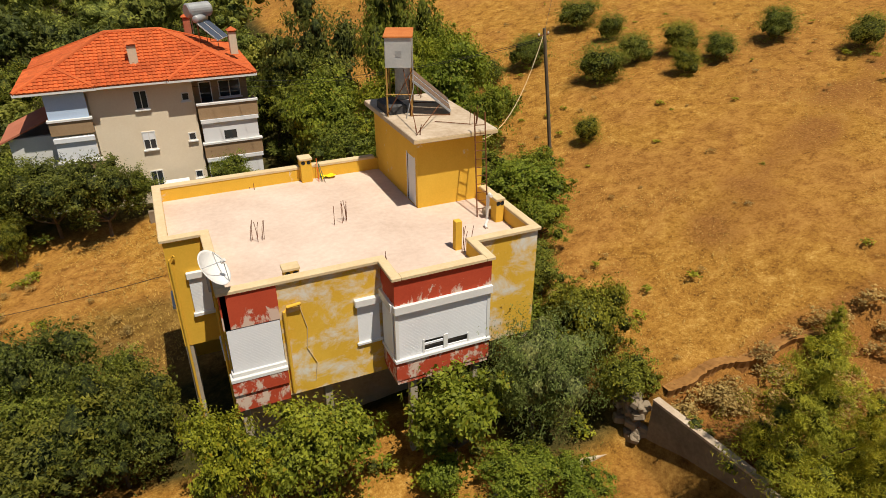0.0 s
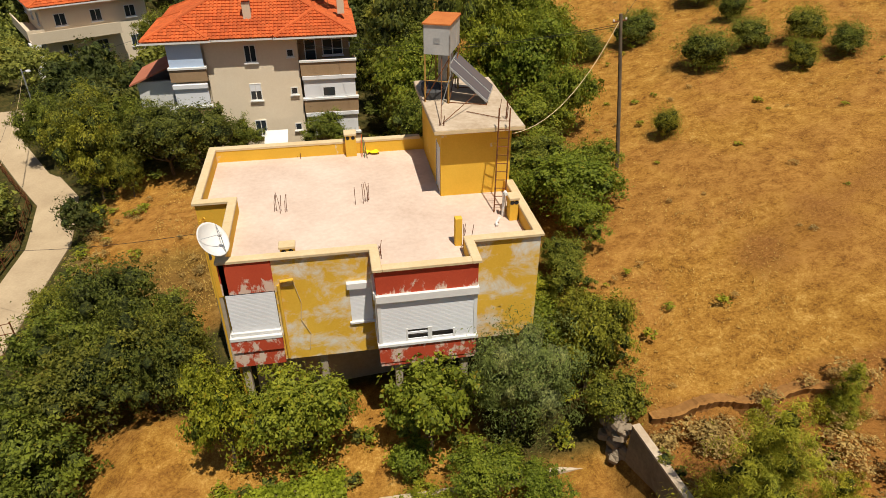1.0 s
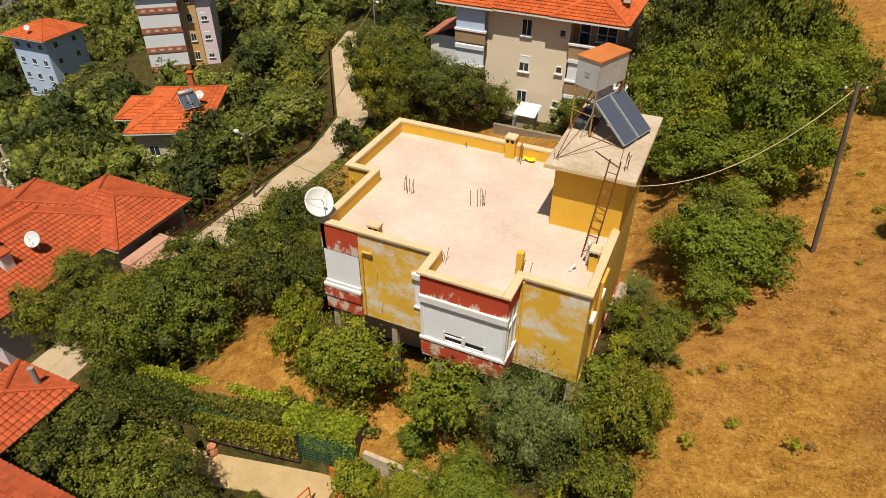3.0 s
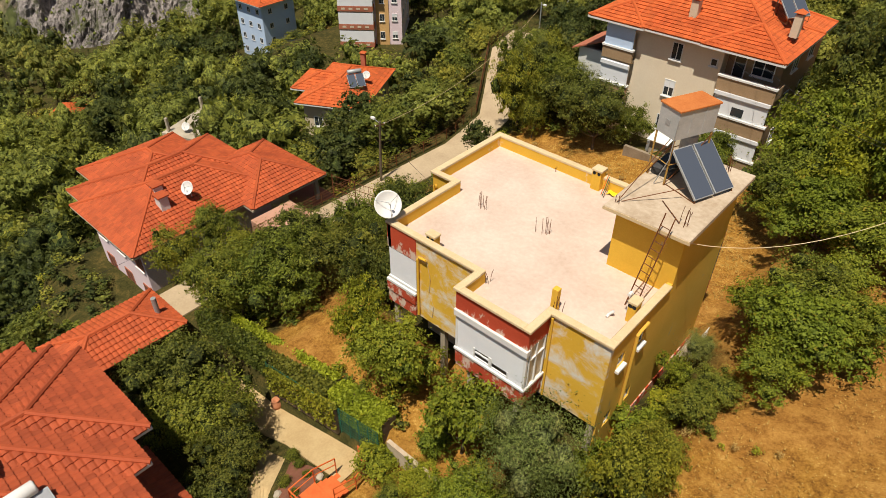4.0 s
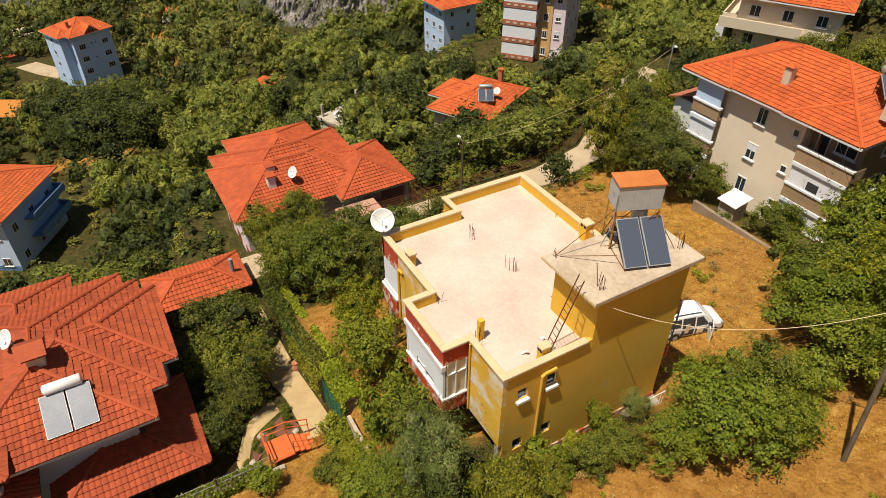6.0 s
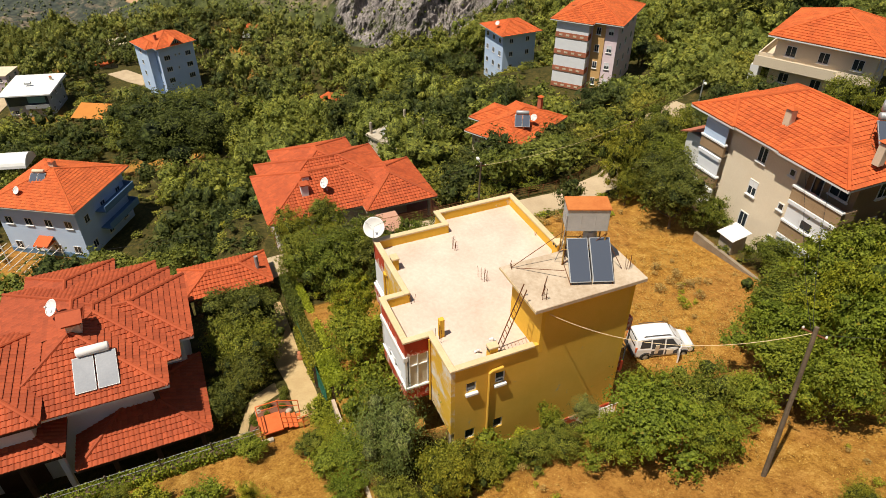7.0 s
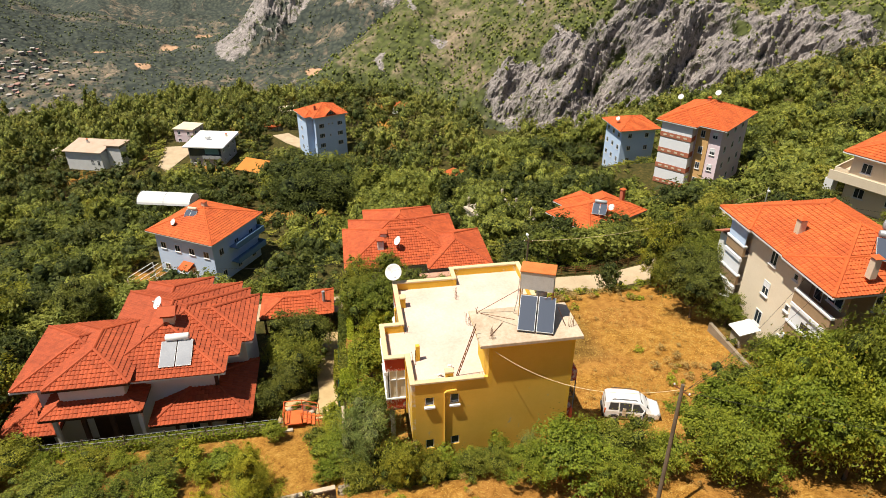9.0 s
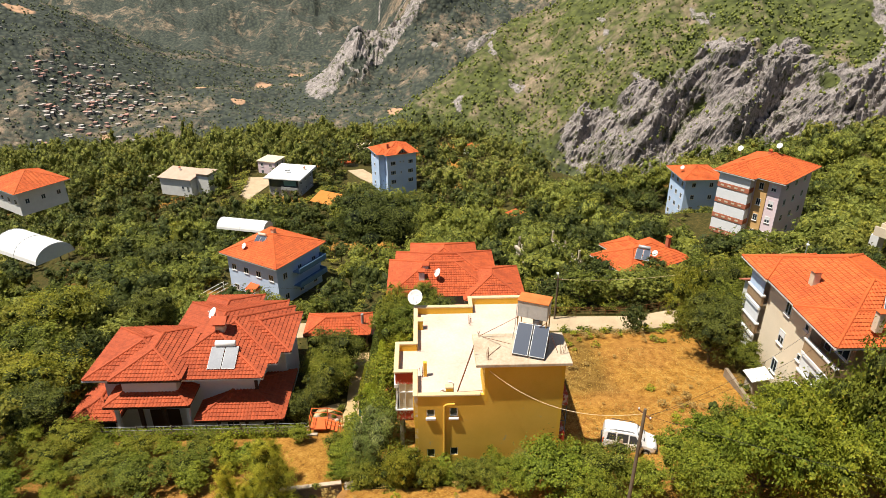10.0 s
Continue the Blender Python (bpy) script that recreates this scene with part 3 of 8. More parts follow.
# the far side of the valley, as rings about a place on the hillside
HUB = (46.7, 19.2)
ang = np.radians(np.concatenate([np.arange(-100, -40, 4.0), np.arange(-40, 47, 0.13), np.arange(47, 132, 3.0)]))
far = np.concatenate([np.arange(330, 420, 20.0), np.arange(420, 560, 1.25), np.arange(560, 720, 3.2), np.arange(720, 1250, 6.0), 1250 * 1.03 ** np.arange(0, 40)])
A, D = np.meshgrid(ang, far)
deg = np.degrees(A)
mx, my = HUB[0] - D * np.cos(A), HUB[1] + D * np.sin(A)


def field(kind, u, v, w, hurst, octaves):
    """Fractal relief over arrays of places."""
    f = noise.ridged_multi_fractal if kind == "ridged" else noise.fractal
    more = (1.0, 2.0) if kind == "ridged" else ()
    u, v, w = (np.broadcast_to(q, mx.shape).ravel() for q in (u, v, w))
    return np.array([f(Vector(q), hurst, 2.15, octaves, *more) for q in zip(u, v, w)]).reshape(mx.shape)


broad = field("soft", mx / 300, my / 300, 9.0, 0.9, 5)
small_relief = field("soft", mx / 60, my / 60, 2.0, 0.8, 5)
ridges = field("ridged", mx / 240, my / 240, 3.0, 0.9, 6) - 1.2
# low hill with a village, falling away from south to north
crest = np.interp(deg, (-100, -60, -34, -28.4, -24.6, -20.6, -16, -11, -6), (40, 20, -20, -50, -86, -127, -151, -172, -215))
hill = -215 + (crest + 215) * step(560, 1130, D) * (1 - step(1150, 1480, D)) + (broad * 9 + small_relief * 6) * step(560, 800, D)
# wooded foothills along the valley and the high range behind them
foot = np.interp(D, (330, 600, 800, 1000, 1300, 1700, 2100, 2600, 4000), (-260, -190, -156, -158, -172, -156, -128, 60, 620)) + broad * 22 * step(600, 900, D) + ridges * 26 * step(800, 1500, D) + small_relief * 5
gorge = np.interp(D, (330, 640, 800, 860, 1010, 1200, 2000, 4000), (-260, -200, -158, -140, -66, 10, 300, 900)) + ridges * 34 * step(780, 900, D) + broad * 10
back = foot + (gorge - foot) * step(-5, 3, deg)
# steep side of the gorge: cliffs below, pine slopes above, its shoulder sinking towards the valley
wall_d = np.interp(deg, (-12, -4, 2, 11, 16, 24, 36, 60), (620, 560, 522, 500, 452, 440, 430, 400)) + 9 * np.sin(deg * 0.9)
rise = D - wall_d
cliff = np.interp(deg, (8, 11.5, 15, 17.5, 21.5, 25.5, 31, 36, 60), (0, 5, 24, 44, 62, 66, 64, 60, 60))
low_rock = np.clip(rise, -200, None)
slope_z = -112 + np.where(low_rock < 0, low_rock * 0.62, np.minimum(low_rock, cliff) * 1.08 + np.clip(low_rock - cliff, 0, None) * 0.44)
shoulder = np.interp(deg, (-10, -4, 2, 7, 11, 15, 20), (-150, -114, -84, -50, -30, 20, 300)) + broad * 6
side = np.minimum(slope_z, shoulder) - 0.5 * np.clip(rise - 30 - (shoulder + 112) / 0.44, 0, 300)
side = side + broad * 9 * step(0, 60, rise - cliff) + small_relief * 5 * step(-10, 30, rise)
on_side = (side > np.maximum(hill, back) - 2) & (deg > -12)
mz = np.maximum(np.maximum(hill, back), np.where(deg > -12, side, -400))
# a crag with its scree standing out in the valley
along = np.interp(deg, (-11.5, -9.9, -8, -6.8, -5.7, -5.1, -4.6, -3.9, -2, 1, 3), (0, 0.12, 0.33, 0.58, 0.9, 1.0, 0.86, 0.7, 0.5, 0.3, 0))
depth = np.exp(-((D - 985 - (deg + 6) * 16) / 78) ** 2)
crag = along * depth
mz = mz + crag * 74
# rock ribs that lean along the face, and finer cracks
face = wall_d * A
u, w = face * 1.5 - mz, mz + 0.4 * face
ribs = field("ridged", u / 62, w / 150, D / 110, 0.75, 6) - 1.25
cracks = field("ridged", u / 26, w / 44, D / 30, 0.62, 6) - 1.2
in_cliff = on_side * step(9, 14, deg + broad * 3) * step(-25, 2, rise) * (1 - step(-4, 26, rise - cliff - 12 * small_relief - 10 * broad - np.clip(ribs, -1, 1) * 10))
on_crag = step(0.12, 0.34, crag + 0.1 * small_relief)
push = ribs * (6.5 * in_cliff + 9 * crag + 4 * step(0.0, 30, rise) * (deg > -4)) + cracks * (6 * in_cliff + 5 * on_crag + 0.8)
push = push + ridges * 8 * step(800, 900, D) + ridges * 22 * step(1250, 1600, D)
Dp = D - push * 0.75
mx, my, mz = HUB[0] - Dp * np.cos(A), HUB[1] + Dp * np.sin(A), mz + push * 0.6
outcrop = field("ridged", face / 85 + 3.0, w / 60, D / 260, 0.8, 5) - 1.2
scree = np.exp(-((deg + 8.6) / 1.5) ** 2) * np.exp(-((D - 930) / 60) ** 2)
rocky = in_cliff * (0.72 + 0.2 * np.clip(ribs, -1, 1) + 0.25 * np.clip(cracks, -1, 1) - 0.3 * np.clip(outcrop, -1, 1)) + on_crag * (0.5 + 0.4 * np.clip(cracks, -1, 1) + 0.3 * np.clip(outcrop, -1, 1)) + 0.9 * scree + 0.8 * step(0.3, 0.85, outcrop + 0.5 * small_relief - 0.1 + 0.008 * np.clip(deg, -5, 30)) * step(0, 40, rise) * step(-14, -3, deg) + 0.75 * step(0.1, 0.7, ridges) * step(760, 860, D) * step(-6, 2, deg)
# Extra bare rock far out pales the range in place of haze.
rocky = rocky + (0.2 + 0.3 * np.clip(ridges, -1, 1)) * step(1100, 1500, D)
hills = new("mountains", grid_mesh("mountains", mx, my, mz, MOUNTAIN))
hills.data.polygons.foreach_set("use_smooth", rocky[:-1, :-1].ravel() < 0.35)
attribute(hills.data, "rock", np.clip(rocky, 0, 1))
spots = ((-13.1, 1010, 1.1, 22), (-15.5, 860, 0.5, 14), (-18.2, 930, 0.5, 12), (-10.5, 1120, 0.6, 25), (-29.5, 1060, 0.9, 18), (-2.2, 800, 0.7, 10), (1.5, 845, 0.8, 9), (-26, 780, 0.4, 12))
attribute(hills.data, "earth", np.clip(sum(np.exp(-((deg - a) / p) ** 2 - ((D - d) / q) ** 2) for a, d, p, q in spots) * (1.1 + 0.8 * small_relief), 0, 1))
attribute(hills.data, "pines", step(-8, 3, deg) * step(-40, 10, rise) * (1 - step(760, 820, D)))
tagged(hills, "wooded mountainsides with haze put into their colour and grey limestone cliffs across the valley", "mountains", kind="structure")

# lane
lane = Shape()
pts = [Vector((*p, 0)) for p in ROAD]
line = [pts[0]]
for p, q in zip(pts, pts[1:]):
    for i in range(1, 9):
        line.append(p.lerp(q, i / 8))
side = []
for i, p in enumerate(line):
    d = (line[min(i + 4, len(line) - 1)] - line[max(i - 4, 0)]).normalized()
    n = Vector((d.y, -d.x, 0))
    for w in (-1.5, 1.5):
        q = p + n * w
        lane.v.append((q.x, q.y, ground_z(p.x, p.y) + 0.09))
    for w in (-1.55, 1.55):
        q = p + n * w
        lane.v.append((q.x, q.y, ground_z(p.x, p.y) - 0.5))
for i in range(len(line) - 1):
    a, b = i * 4, i * 4 + 4
    lane.f += [(a, a + 1, b + 1, b), (a + 2, a, b, b + 2), (a + 1, a + 3, b + 3, b + 1)]
single("driveway", Shape().chamfered(-19.4, -15.1, 22.6, 26.3, -6.0, -2.35, 0.04), PAVED_PINK, "pink paved forecourt beside the lane", "driveway", kind="structure")
single("road", lane, ASPHALT, "narrow pale concrete lane climbing past the houses", "road", kind="structure")


# ---- the yellow house ----
X0, XB, X1 = 0.62, -0.78, 12.05  # outer faces: front part's left wall, back part's left wall, right wall
Y0, YN, Y1 = 18.4, 22.9, 28.3  # front wall, notch, back wall
ZF, ZD, ZC = 4.75, 8.75, 9.42  # underside of the upper floor, roof deck, coping
BX0, BX1, BY = 5.85, 9.42, 17.05  # the large bay
house = thing("yellow_house", (0, 0, 0), 0, "two-storey yellow house with peeling paint and a flat roof", "house")
T = 0.22

front = Shape().wall("x", Y0, T, 2.35, BX0 + 0.1, ZF, 9.3, [(4.95, 5.75, 6.25, 7.95)])
part("front_wall", Shape().wall("x", Y0, T, BX1 - 0.1, X1, ZF, 9.3), YELLOW_WORN, house, "peeling yellow wall with patches of bare plaster")
part("front_wall", front, YELLOW_WORN, house, "peeling yellow wall with patches of bare plaster")
part("side_wall", Shape().wall("y", X1 - T, T, Y0 + T, Y1 - T, 1.4, 9.3, [(19.2, 19.75, 7.5, 8.15), (20.75, 21.3, 7.5, 8.25), (19.2, 19.75, 3.95, 4.7), (20.8, 21.35, 4.1, 4.8)]), OCHRE, house, "weathered ochre side wall")
left = Shape().wall("y", XB, T, YN, Y1 - T, ZF, 9.3, [(24.2, 25.4, 5.9, 7.5)])
part("side_wall", Shape().wall("x", YN, T, XB + T, X0 + T, ZF, 9.3), YELLOW, house)
part("side_wall", Shape().wall("y", X0, T, Y0 + T + 0.002, YN, ZF, 9.3, [(19.4, 20.7, 6.3, 7.8)]), YELLOW, house)
part("side_wall", left, YELLOW, house)
part("back_wall", Shape().wall("x", Y1 - T, T, XB, X1, 0.6, 9.3, [(1.5, 2.8, 5.9, 7.4), (7.2, 8.4, 5.9, 7.4)]), YELLOW, house)
# ground floor set back behind columns
part("lower_wall", Shape().wall("y", X0 + 0.2, T, Y0 + 2.65, Y1 - T, 0.4, ZF), CONCRETE, house)
low = Shape().wall("x", Y0 + 2.4, T, X0 + 0.1, X1 - T, 1.0, ZF)
part("lower_wall", low, CONCRETE, house, "unpainted lower wall in shade")
part("floor_slab", Shape().box(X0 + 0.03, X1 - T - 0.01, Y0 + T, Y1 - T - 0.01, ZF + 0.03, ZF + 0.25), CONCRETE, house)
for cx, cy in ((X0 + 0.05, Y0 + 0.05), (3.6, Y0 + 0.2), (6.4, 17.25), (8.9, 17.25), (X1 - 0.35, Y0 + 0.05), (XB + 0.02, YN + 0.02), (XB + 0.02, 25.4)):
    part("column", Shape().chamfered(cx, cx + 0.28, cy, cy + 0.28, 0.6, ZF + 0.02 if cy > 18 else 5.1), CONCRETE, house)
part("base_course", Shape().box(X1 - T, X1 + 0.05, 21.5, Y1 + 0.02, 1.2, 2.75), RED_LOW, house, "faded red plinth")

# left bay panel and the large bay
part("bay_upper_panel", Shape().wall("x", Y0 - 0.05, T + 0.05, X0, 2.35, 8.0, 9.3).wall("y", X0 - 0.05, T, Y0 - 0.05, Y0 + 0.1, 8.0, 9.3), RED, house, "red panel flaking at its lower edge")
part("bay_lower_panel", Shape().box(X0 - 0.08, 2.35, Y0 - 0.12, Y0 + T, 4.72, 5.42).box(X0 - 0.1, 2.36, Y0 - 0.18, Y0 + T, 5.45, 5.98), RED_LOW, house, "flaked red panel below the shutter")


def shutter(x0, x1, y, z0, z1, parent, slots=()):
    """Roller shutter of slats, in front of y; slots: open gaps (x0, x1, z0, z1)."""
    s = Shape().wall("x", y - 0.02, 0.04, x0, x1, z0, z1, slots, 0.06)
    return part("roller_shutter", s, SHUTTER, parent, "closed white plastic roller shutter")


shutter(X0 + 0.02, 2.33, Y0 - 0.02, 6.3, 7.95, house)
part("shutter_sill", Shape().chamfered(X0 - 0.12, 2.38, Y0 - 0.2, Y0 + T, 6.0, 6.14).chamfered(X0 - 0.05, 2.36, Y0 - 0.1, Y0 + T, 6.16, 6.3), WHITE, house)
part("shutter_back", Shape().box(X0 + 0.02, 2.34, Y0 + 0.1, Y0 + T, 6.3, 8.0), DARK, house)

bay = Shape().box(BX0, BX1, BY, BY + 0.2, 8.28, 9.3).box(BX0, BX0 + 0.2, BY + 0.2, Y0 - 0.002, 8.28, 9.3).box(BX1 - 0.2, BX1, BY + 0.2, Y0 - 0.002, 8.28, 9.3)
part("bay_upper_panel", bay, RED, house, "red panel flaking at its lower edge")
part("bay_lower_panel", Shape().box(BX0, BX1, BY, Y0 - 0.002, 5.2, 5.98).box(BX0 + 0.03, BX1 - 0.03, BY + 0.03, Y0 - 0.002, 5.02, 5.18), RED_LOW, house, "flaked red panel under the bay windows")
# Added solid block; its dark colour paints the room's shade in the bay.
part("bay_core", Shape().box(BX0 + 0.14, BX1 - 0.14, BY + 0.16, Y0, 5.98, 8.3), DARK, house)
part("bay_sill", Shape().chamfered(BX0 - 0.05, BX1 + 0.05, BY - 0.06, BY + 0.14, 5.98, 6.1).chamfered(BX1 - 0.1, BX1 + 0.06, BY + 0.14, Y0, 5.98, 6.1).chamfered(BX0 - 0.06, BX0 + 0.1, BY + 0.14, Y0, 5.98, 6.1), WHITE, house)
part("shutter_box", Shape().chamfered(BX0 - 0.04, BX1 + 0.04, BY - 0.1, BY + 0.15, 8.0, 8.3).chamfered(BX0 - 0.1, BX0 + 0.14, BY + 0.15, Y0, 8.0, 8.3), WHITE, house, "white shutter housing")
for px in (BX0, BX1 - 0.12):
    part("bay_post", Shape().box(px, px + 0.12, BY + 0.003, BY + 0.12, 6.1, 8.0), WHITE, house)
shutter(BX0 + 0.12, BX1 - 0.12, BY + 0.05, 6.1, 8.0, house, [(6.9, 7.62, 6.2, 6.42), (6.9, 7.62, 6.5, 6.62), (7.78, 8.55, 6.2, 6.44)])
for a, b, zt in ((6.83, 6.9, 6.68), (7.62, 7.78, 6.68), (8.55, 8.62, 6.5)):
    part("shutter_frame", Shape().box(a, b, BY + 0.01, BY + 0.07, 6.12, zt), WHITE, house)
win = part("bay_window", Shape().box(BX1 - 0.1, BX1 + 0.01, BY + 0.2, BY + 0.26, 6.1, 8.28).box(BX1 - 0.1, BX1 + 0.01, Y0 - 0.16, Y0 - 0.1, 6.1, 8.28).box(BX1 - 0.1, BX1 + 0.01, 17.7, 17.75, 6.1, 8.28).box(BX1 - 0.1, BX1 + 0.01, BY + 0.2, Y0 - 0.1, 7.55, 7.6), WHITE, house, "white side window with closed curtains")
part("pane", Shape().box(BX1 - 0.08, BX1 - 0.06, BY + 0.26, Y0 - 0.16, 6.1, 8.28), CREAM, win, "pale curtain behind glass")
part("side_shutter", Shape().box(BX0 - 0.02, BX0 + 0.04, BY + 0.2, Y0 - 0.1, 6.1, 8.0), SHUTTER, house)

# shuttered window in the wall of the notch
part("shutter_box", Shape().chamfered(-0.22, 0.58, YN - 0.16, YN - 0.002, 7.7, 7.95), WHITE, house)
shutter(-0.16, 0.54, YN - 0.045, 6.2, 7.7, house)
part("window_sill", Shape().chamfered(-0.22, 0.58, YN - 0.14, YN - 0.002, 6.06, 6.19), WHITE, house)
part("downpipe", Shape().tube([(XB + 0.12, YN - 0.08, 1.2), (XB + 0.12, YN - 0.08, 8.6), (XB + 0.3, YN - 0.12, 8.75)], 0.05, 8), YELLOW, house)
# small shuttered window in the front wall
part("shutter_box", Shape().chamfered(4.86, 5.84, Y0 - 0.16, Y0 + 0.05, 7.8, 8.06), WHITE, house)
shutter(4.95, 5.75, Y0 + 0.02, 6.25, 7.8, house)
part("window_sill", Shape().chamfered(4.88, 5.84, Y0 - 0.08, Y0 + 0.1, 6.16, 6.25), WHITE, house)
# windows of the side walls: frame, pane, sill


def side_window(y0, y1, z0, z1, x, out):
    w = part("window_frame", Shape().box(*sorted((x - out * 0.12, x - out * 0.06)), y0, y0 + 0.06, z0, z1).box(*sorted((x - out * 0.12, x - out * 0.06)), y1 - 0.06, y1, z0, z1).box(*sorted((x - out * 0.12, x - out * 0.06)), y0 + 0.06, y1 - 0.06, z1 - 0.06, z1).box(*sorted((x - out * 0.12, x - out * 0.06)), y0 + 0.06, y1 - 0.06, z0, z0 + 0.06), WHITE, house)
    part("pane", Shape().box(*sorted((x - out * 0.105, x - out * 0.085)), y0 + 0.06, y1 - 0.06, z0 + 0.06, z1 - 0.06), GLASS, w)
    if z0 < 5:
        return
    part("window_sill", Shape().chamfered(*sorted((x - out * 0.1, x + out * 0.16)), y0 - 0.06, y1 + 0.06, z0 - 0.14, z0 - 0.002), WHITE, house)


for y0, y1, z0, z1 in ((19.2, 19.75, 7.5, 8.15), (20.75, 21.3, 7.5, 8.25), (19.2, 19.75, 3.95, 4.7), (20.8, 21.35, 4.1, 4.8)):
    side_window(y0, y1, z0, z1, X1, 1)
side_window(24.2, 25.4, 5.9, 7.5, XB, -1)
side_window(19.4, 20.7, 6.3, 7.8, X0, -1)
# downpipes
part("downpipe", Shape().tube([(2.5, Y0 - 0.09, ZF + 0.15), (2.5, Y0 - 0.09, 8.25), (2.6, Y0 - 0.1, 8.4), (3.05, Y0 - 0.14, 8.47)], 0.06, 8), YELLOW, house, "yellow painted downpipe")
part("downpipe", Shape().tube([(X1 + 0.08, 20.4, 1.6), (X1 + 0.08, 20.4, 8.5), (X1 + 0.1, 20.55, 8.62), (X1 + 0.12, 21.1, 8.68)], 0.07, 8), OCHRE, house, "ochre painted downpipe")
part("downpipe", Shape().tube([(9.56, Y0 - 0.08, ZF + 0.1), (9.56, Y0 - 0.08, 9.2)], 0.05, 8), YELLOW, house)
part("downpipe", Shape().tube([(X0 - 0.1, Y0 + 0.5, 1.0), (X0 - 0.1, Y0 + 0.5, 9.0)], 0.05, 8), YELLOW, house)
part("cable", Shape().tube([(3.0, Y0 - 0.03, 8.4), (3.2, Y0 - 0.03, 7.4), (3.12, Y0 - 0.03, 6.6), (3.4, Y0 - 0.03, 5.9), (3.3, Y0 - 0.03, 5.2)], 0.012, 5), COPING, house)

# roof deck, parapet and coping
deck = [(X0 + T, Y0 + T), (BX0 + 0.1, Y0 + T), (BX0 + 0.1, BY + 0.15), (BX1 - 0.1, BY + 0.15), (BX1 - 0.1, Y0 + T), (X1 - T, Y0 + T), (X1 - T, Y1 - T), (XB + T, Y1 - T), (XB + T, YN + T), (X0 + T, YN + T)]
part("roof_deck", Shape().prism(deck, ZD - 0.3, ZD), DECK, house, "sunlit pale screed roof deck")
part("bay_parapet", Shape().box(BX0 + 0.2, BX0 + 0.215, BY + 0.2, Y0 + T, ZD, 9.3).box(BX1 - 0.215, BX1 - 0.2, BY + 0.2, Y0 + T, ZD, 9.3).box(BX0 + 0.215, BX1 - 0.215, BY + 0.2, BY + 0.215, ZD, 9.3), YELLOW, house)
O = 0.1  # overhang of the coping
for x0, x1, y0, y1 in ((X0 - O, BX0 + 0.22, Y0 - O, Y0 + 0.24), (BX0 - O, BX0 + 0.24, BY - O, Y0 - O), (BX0 + 0.24, BX1 - 0.24, BY - O, BY + 0.24), (BX1 - 0.24, BX1 + O, BY - O, Y0 - O),
                       (BX1 - 0.24, X1 + O, Y0 - O, Y0 + 0.24), (X1 - 0.24, X1 + O, Y0 + 0.24, 22.8), (X0 - O, X0 + 0.24, Y0 + 0.24, YN - O), (XB - O, X0 + 0.24, YN - O, YN + 0.24),
                       (XB - O, XB + 0.24, YN + 0.24, Y1 - 0.24), (XB - O, 8.95, Y1 - 0.24, Y1 + O)):
    part("coping", Shape().chamfered(x0, x1, y0, y1, 9.302, ZC, 0.025), COPING, house, "cream concrete coping")

# stair tower
PX0, PX1, PY0, PY1, PZ = 9.12, X1 + 0.004, 23.05, 28.32, 11.74
tower = Shape().wall("x", PY0, T, PX0, PX1, ZD, PZ).wall("x", PY1 - T, T, PX0, PX1, ZD - 0.3, PZ).wall("y", PX0, T, PY0 + T, PY1 - T, ZD, PZ, [(23.3, 24.15, ZD + 0.02, 10.85)])
part("stair_tower_wall", tower, YELLOW, house, "plain yellow stair tower walls")
part("stair_tower_wall", Shape().wall("y", PX1 - T, T, PY0 + T, PY1 - T, 9.3, PZ), OCHRE, house)
part("tower_roof_slab", Shape().chamfered(8.78, 12.4, 22.45, 28.68, PZ, 11.95, 0.03), SLAB, house, "stained concrete roof slab of the stair tower")
part("slab_edge", Shape().box(8.76, 12.42, 22.43, 22.45, PZ + 0.02, 11.9), COPING, house)
part("tower_door", Shape().box(PX0 + 0.02, PX0 + 0.08, 23.32, 24.13, ZD + 0.02, 10.83).box(PX0 - 0.02, PX0 + 0.03, 23.24, 23.3, ZD + 0.02, 10.9).box(PX0 - 0.02, PX0 + 0.03, 24.15, 24.21, ZD + 0.02, 10.9), WHITE, house, "white metal door of the stair tower")


def flue(x, y, w, d, h, cap=True, label="yellow chimney stub with a concrete cap"):
    s = part("chimney", Shape().chamfered(x - w / 2, x + w / 2, y - d / 2, y + d / 2, ZD, ZD + h - 0.1, 0.015), YELLOW, house, label)
    if cap:
        # Black discs laid on the face paint the dark of two vents.
        for sx in (-0.25, 0.25):
            part("vent_hole_shade", Shape().lathe([(0.001, 0.0), (0.075, 0.0), (0.09, 0.006)], pose(x + sx * w, y - d / 2 - 0.004, ZD + h - 0.22, 90), 10), TYRE, s)
        part("cap", Shape().chamfered(x - w / 2 - 0.04, x + w / 2 + 0.04, y - d / 2 - 0.04, y + d / 2 + 0.04, ZD + h - 0.1, ZD + h, 0.02), COPING, s)


flue(2.95, 18.85, 0.5, 0.36, 0.86)
flue(5.62, 28.0, 0.5, 0.5, 1.15)
flue(11.6, 20.75, 0.34, 0.46, 1.02)
flue(9.1, 19.15, 0.26, 0.26, 1.25, False, "yellow painted post")


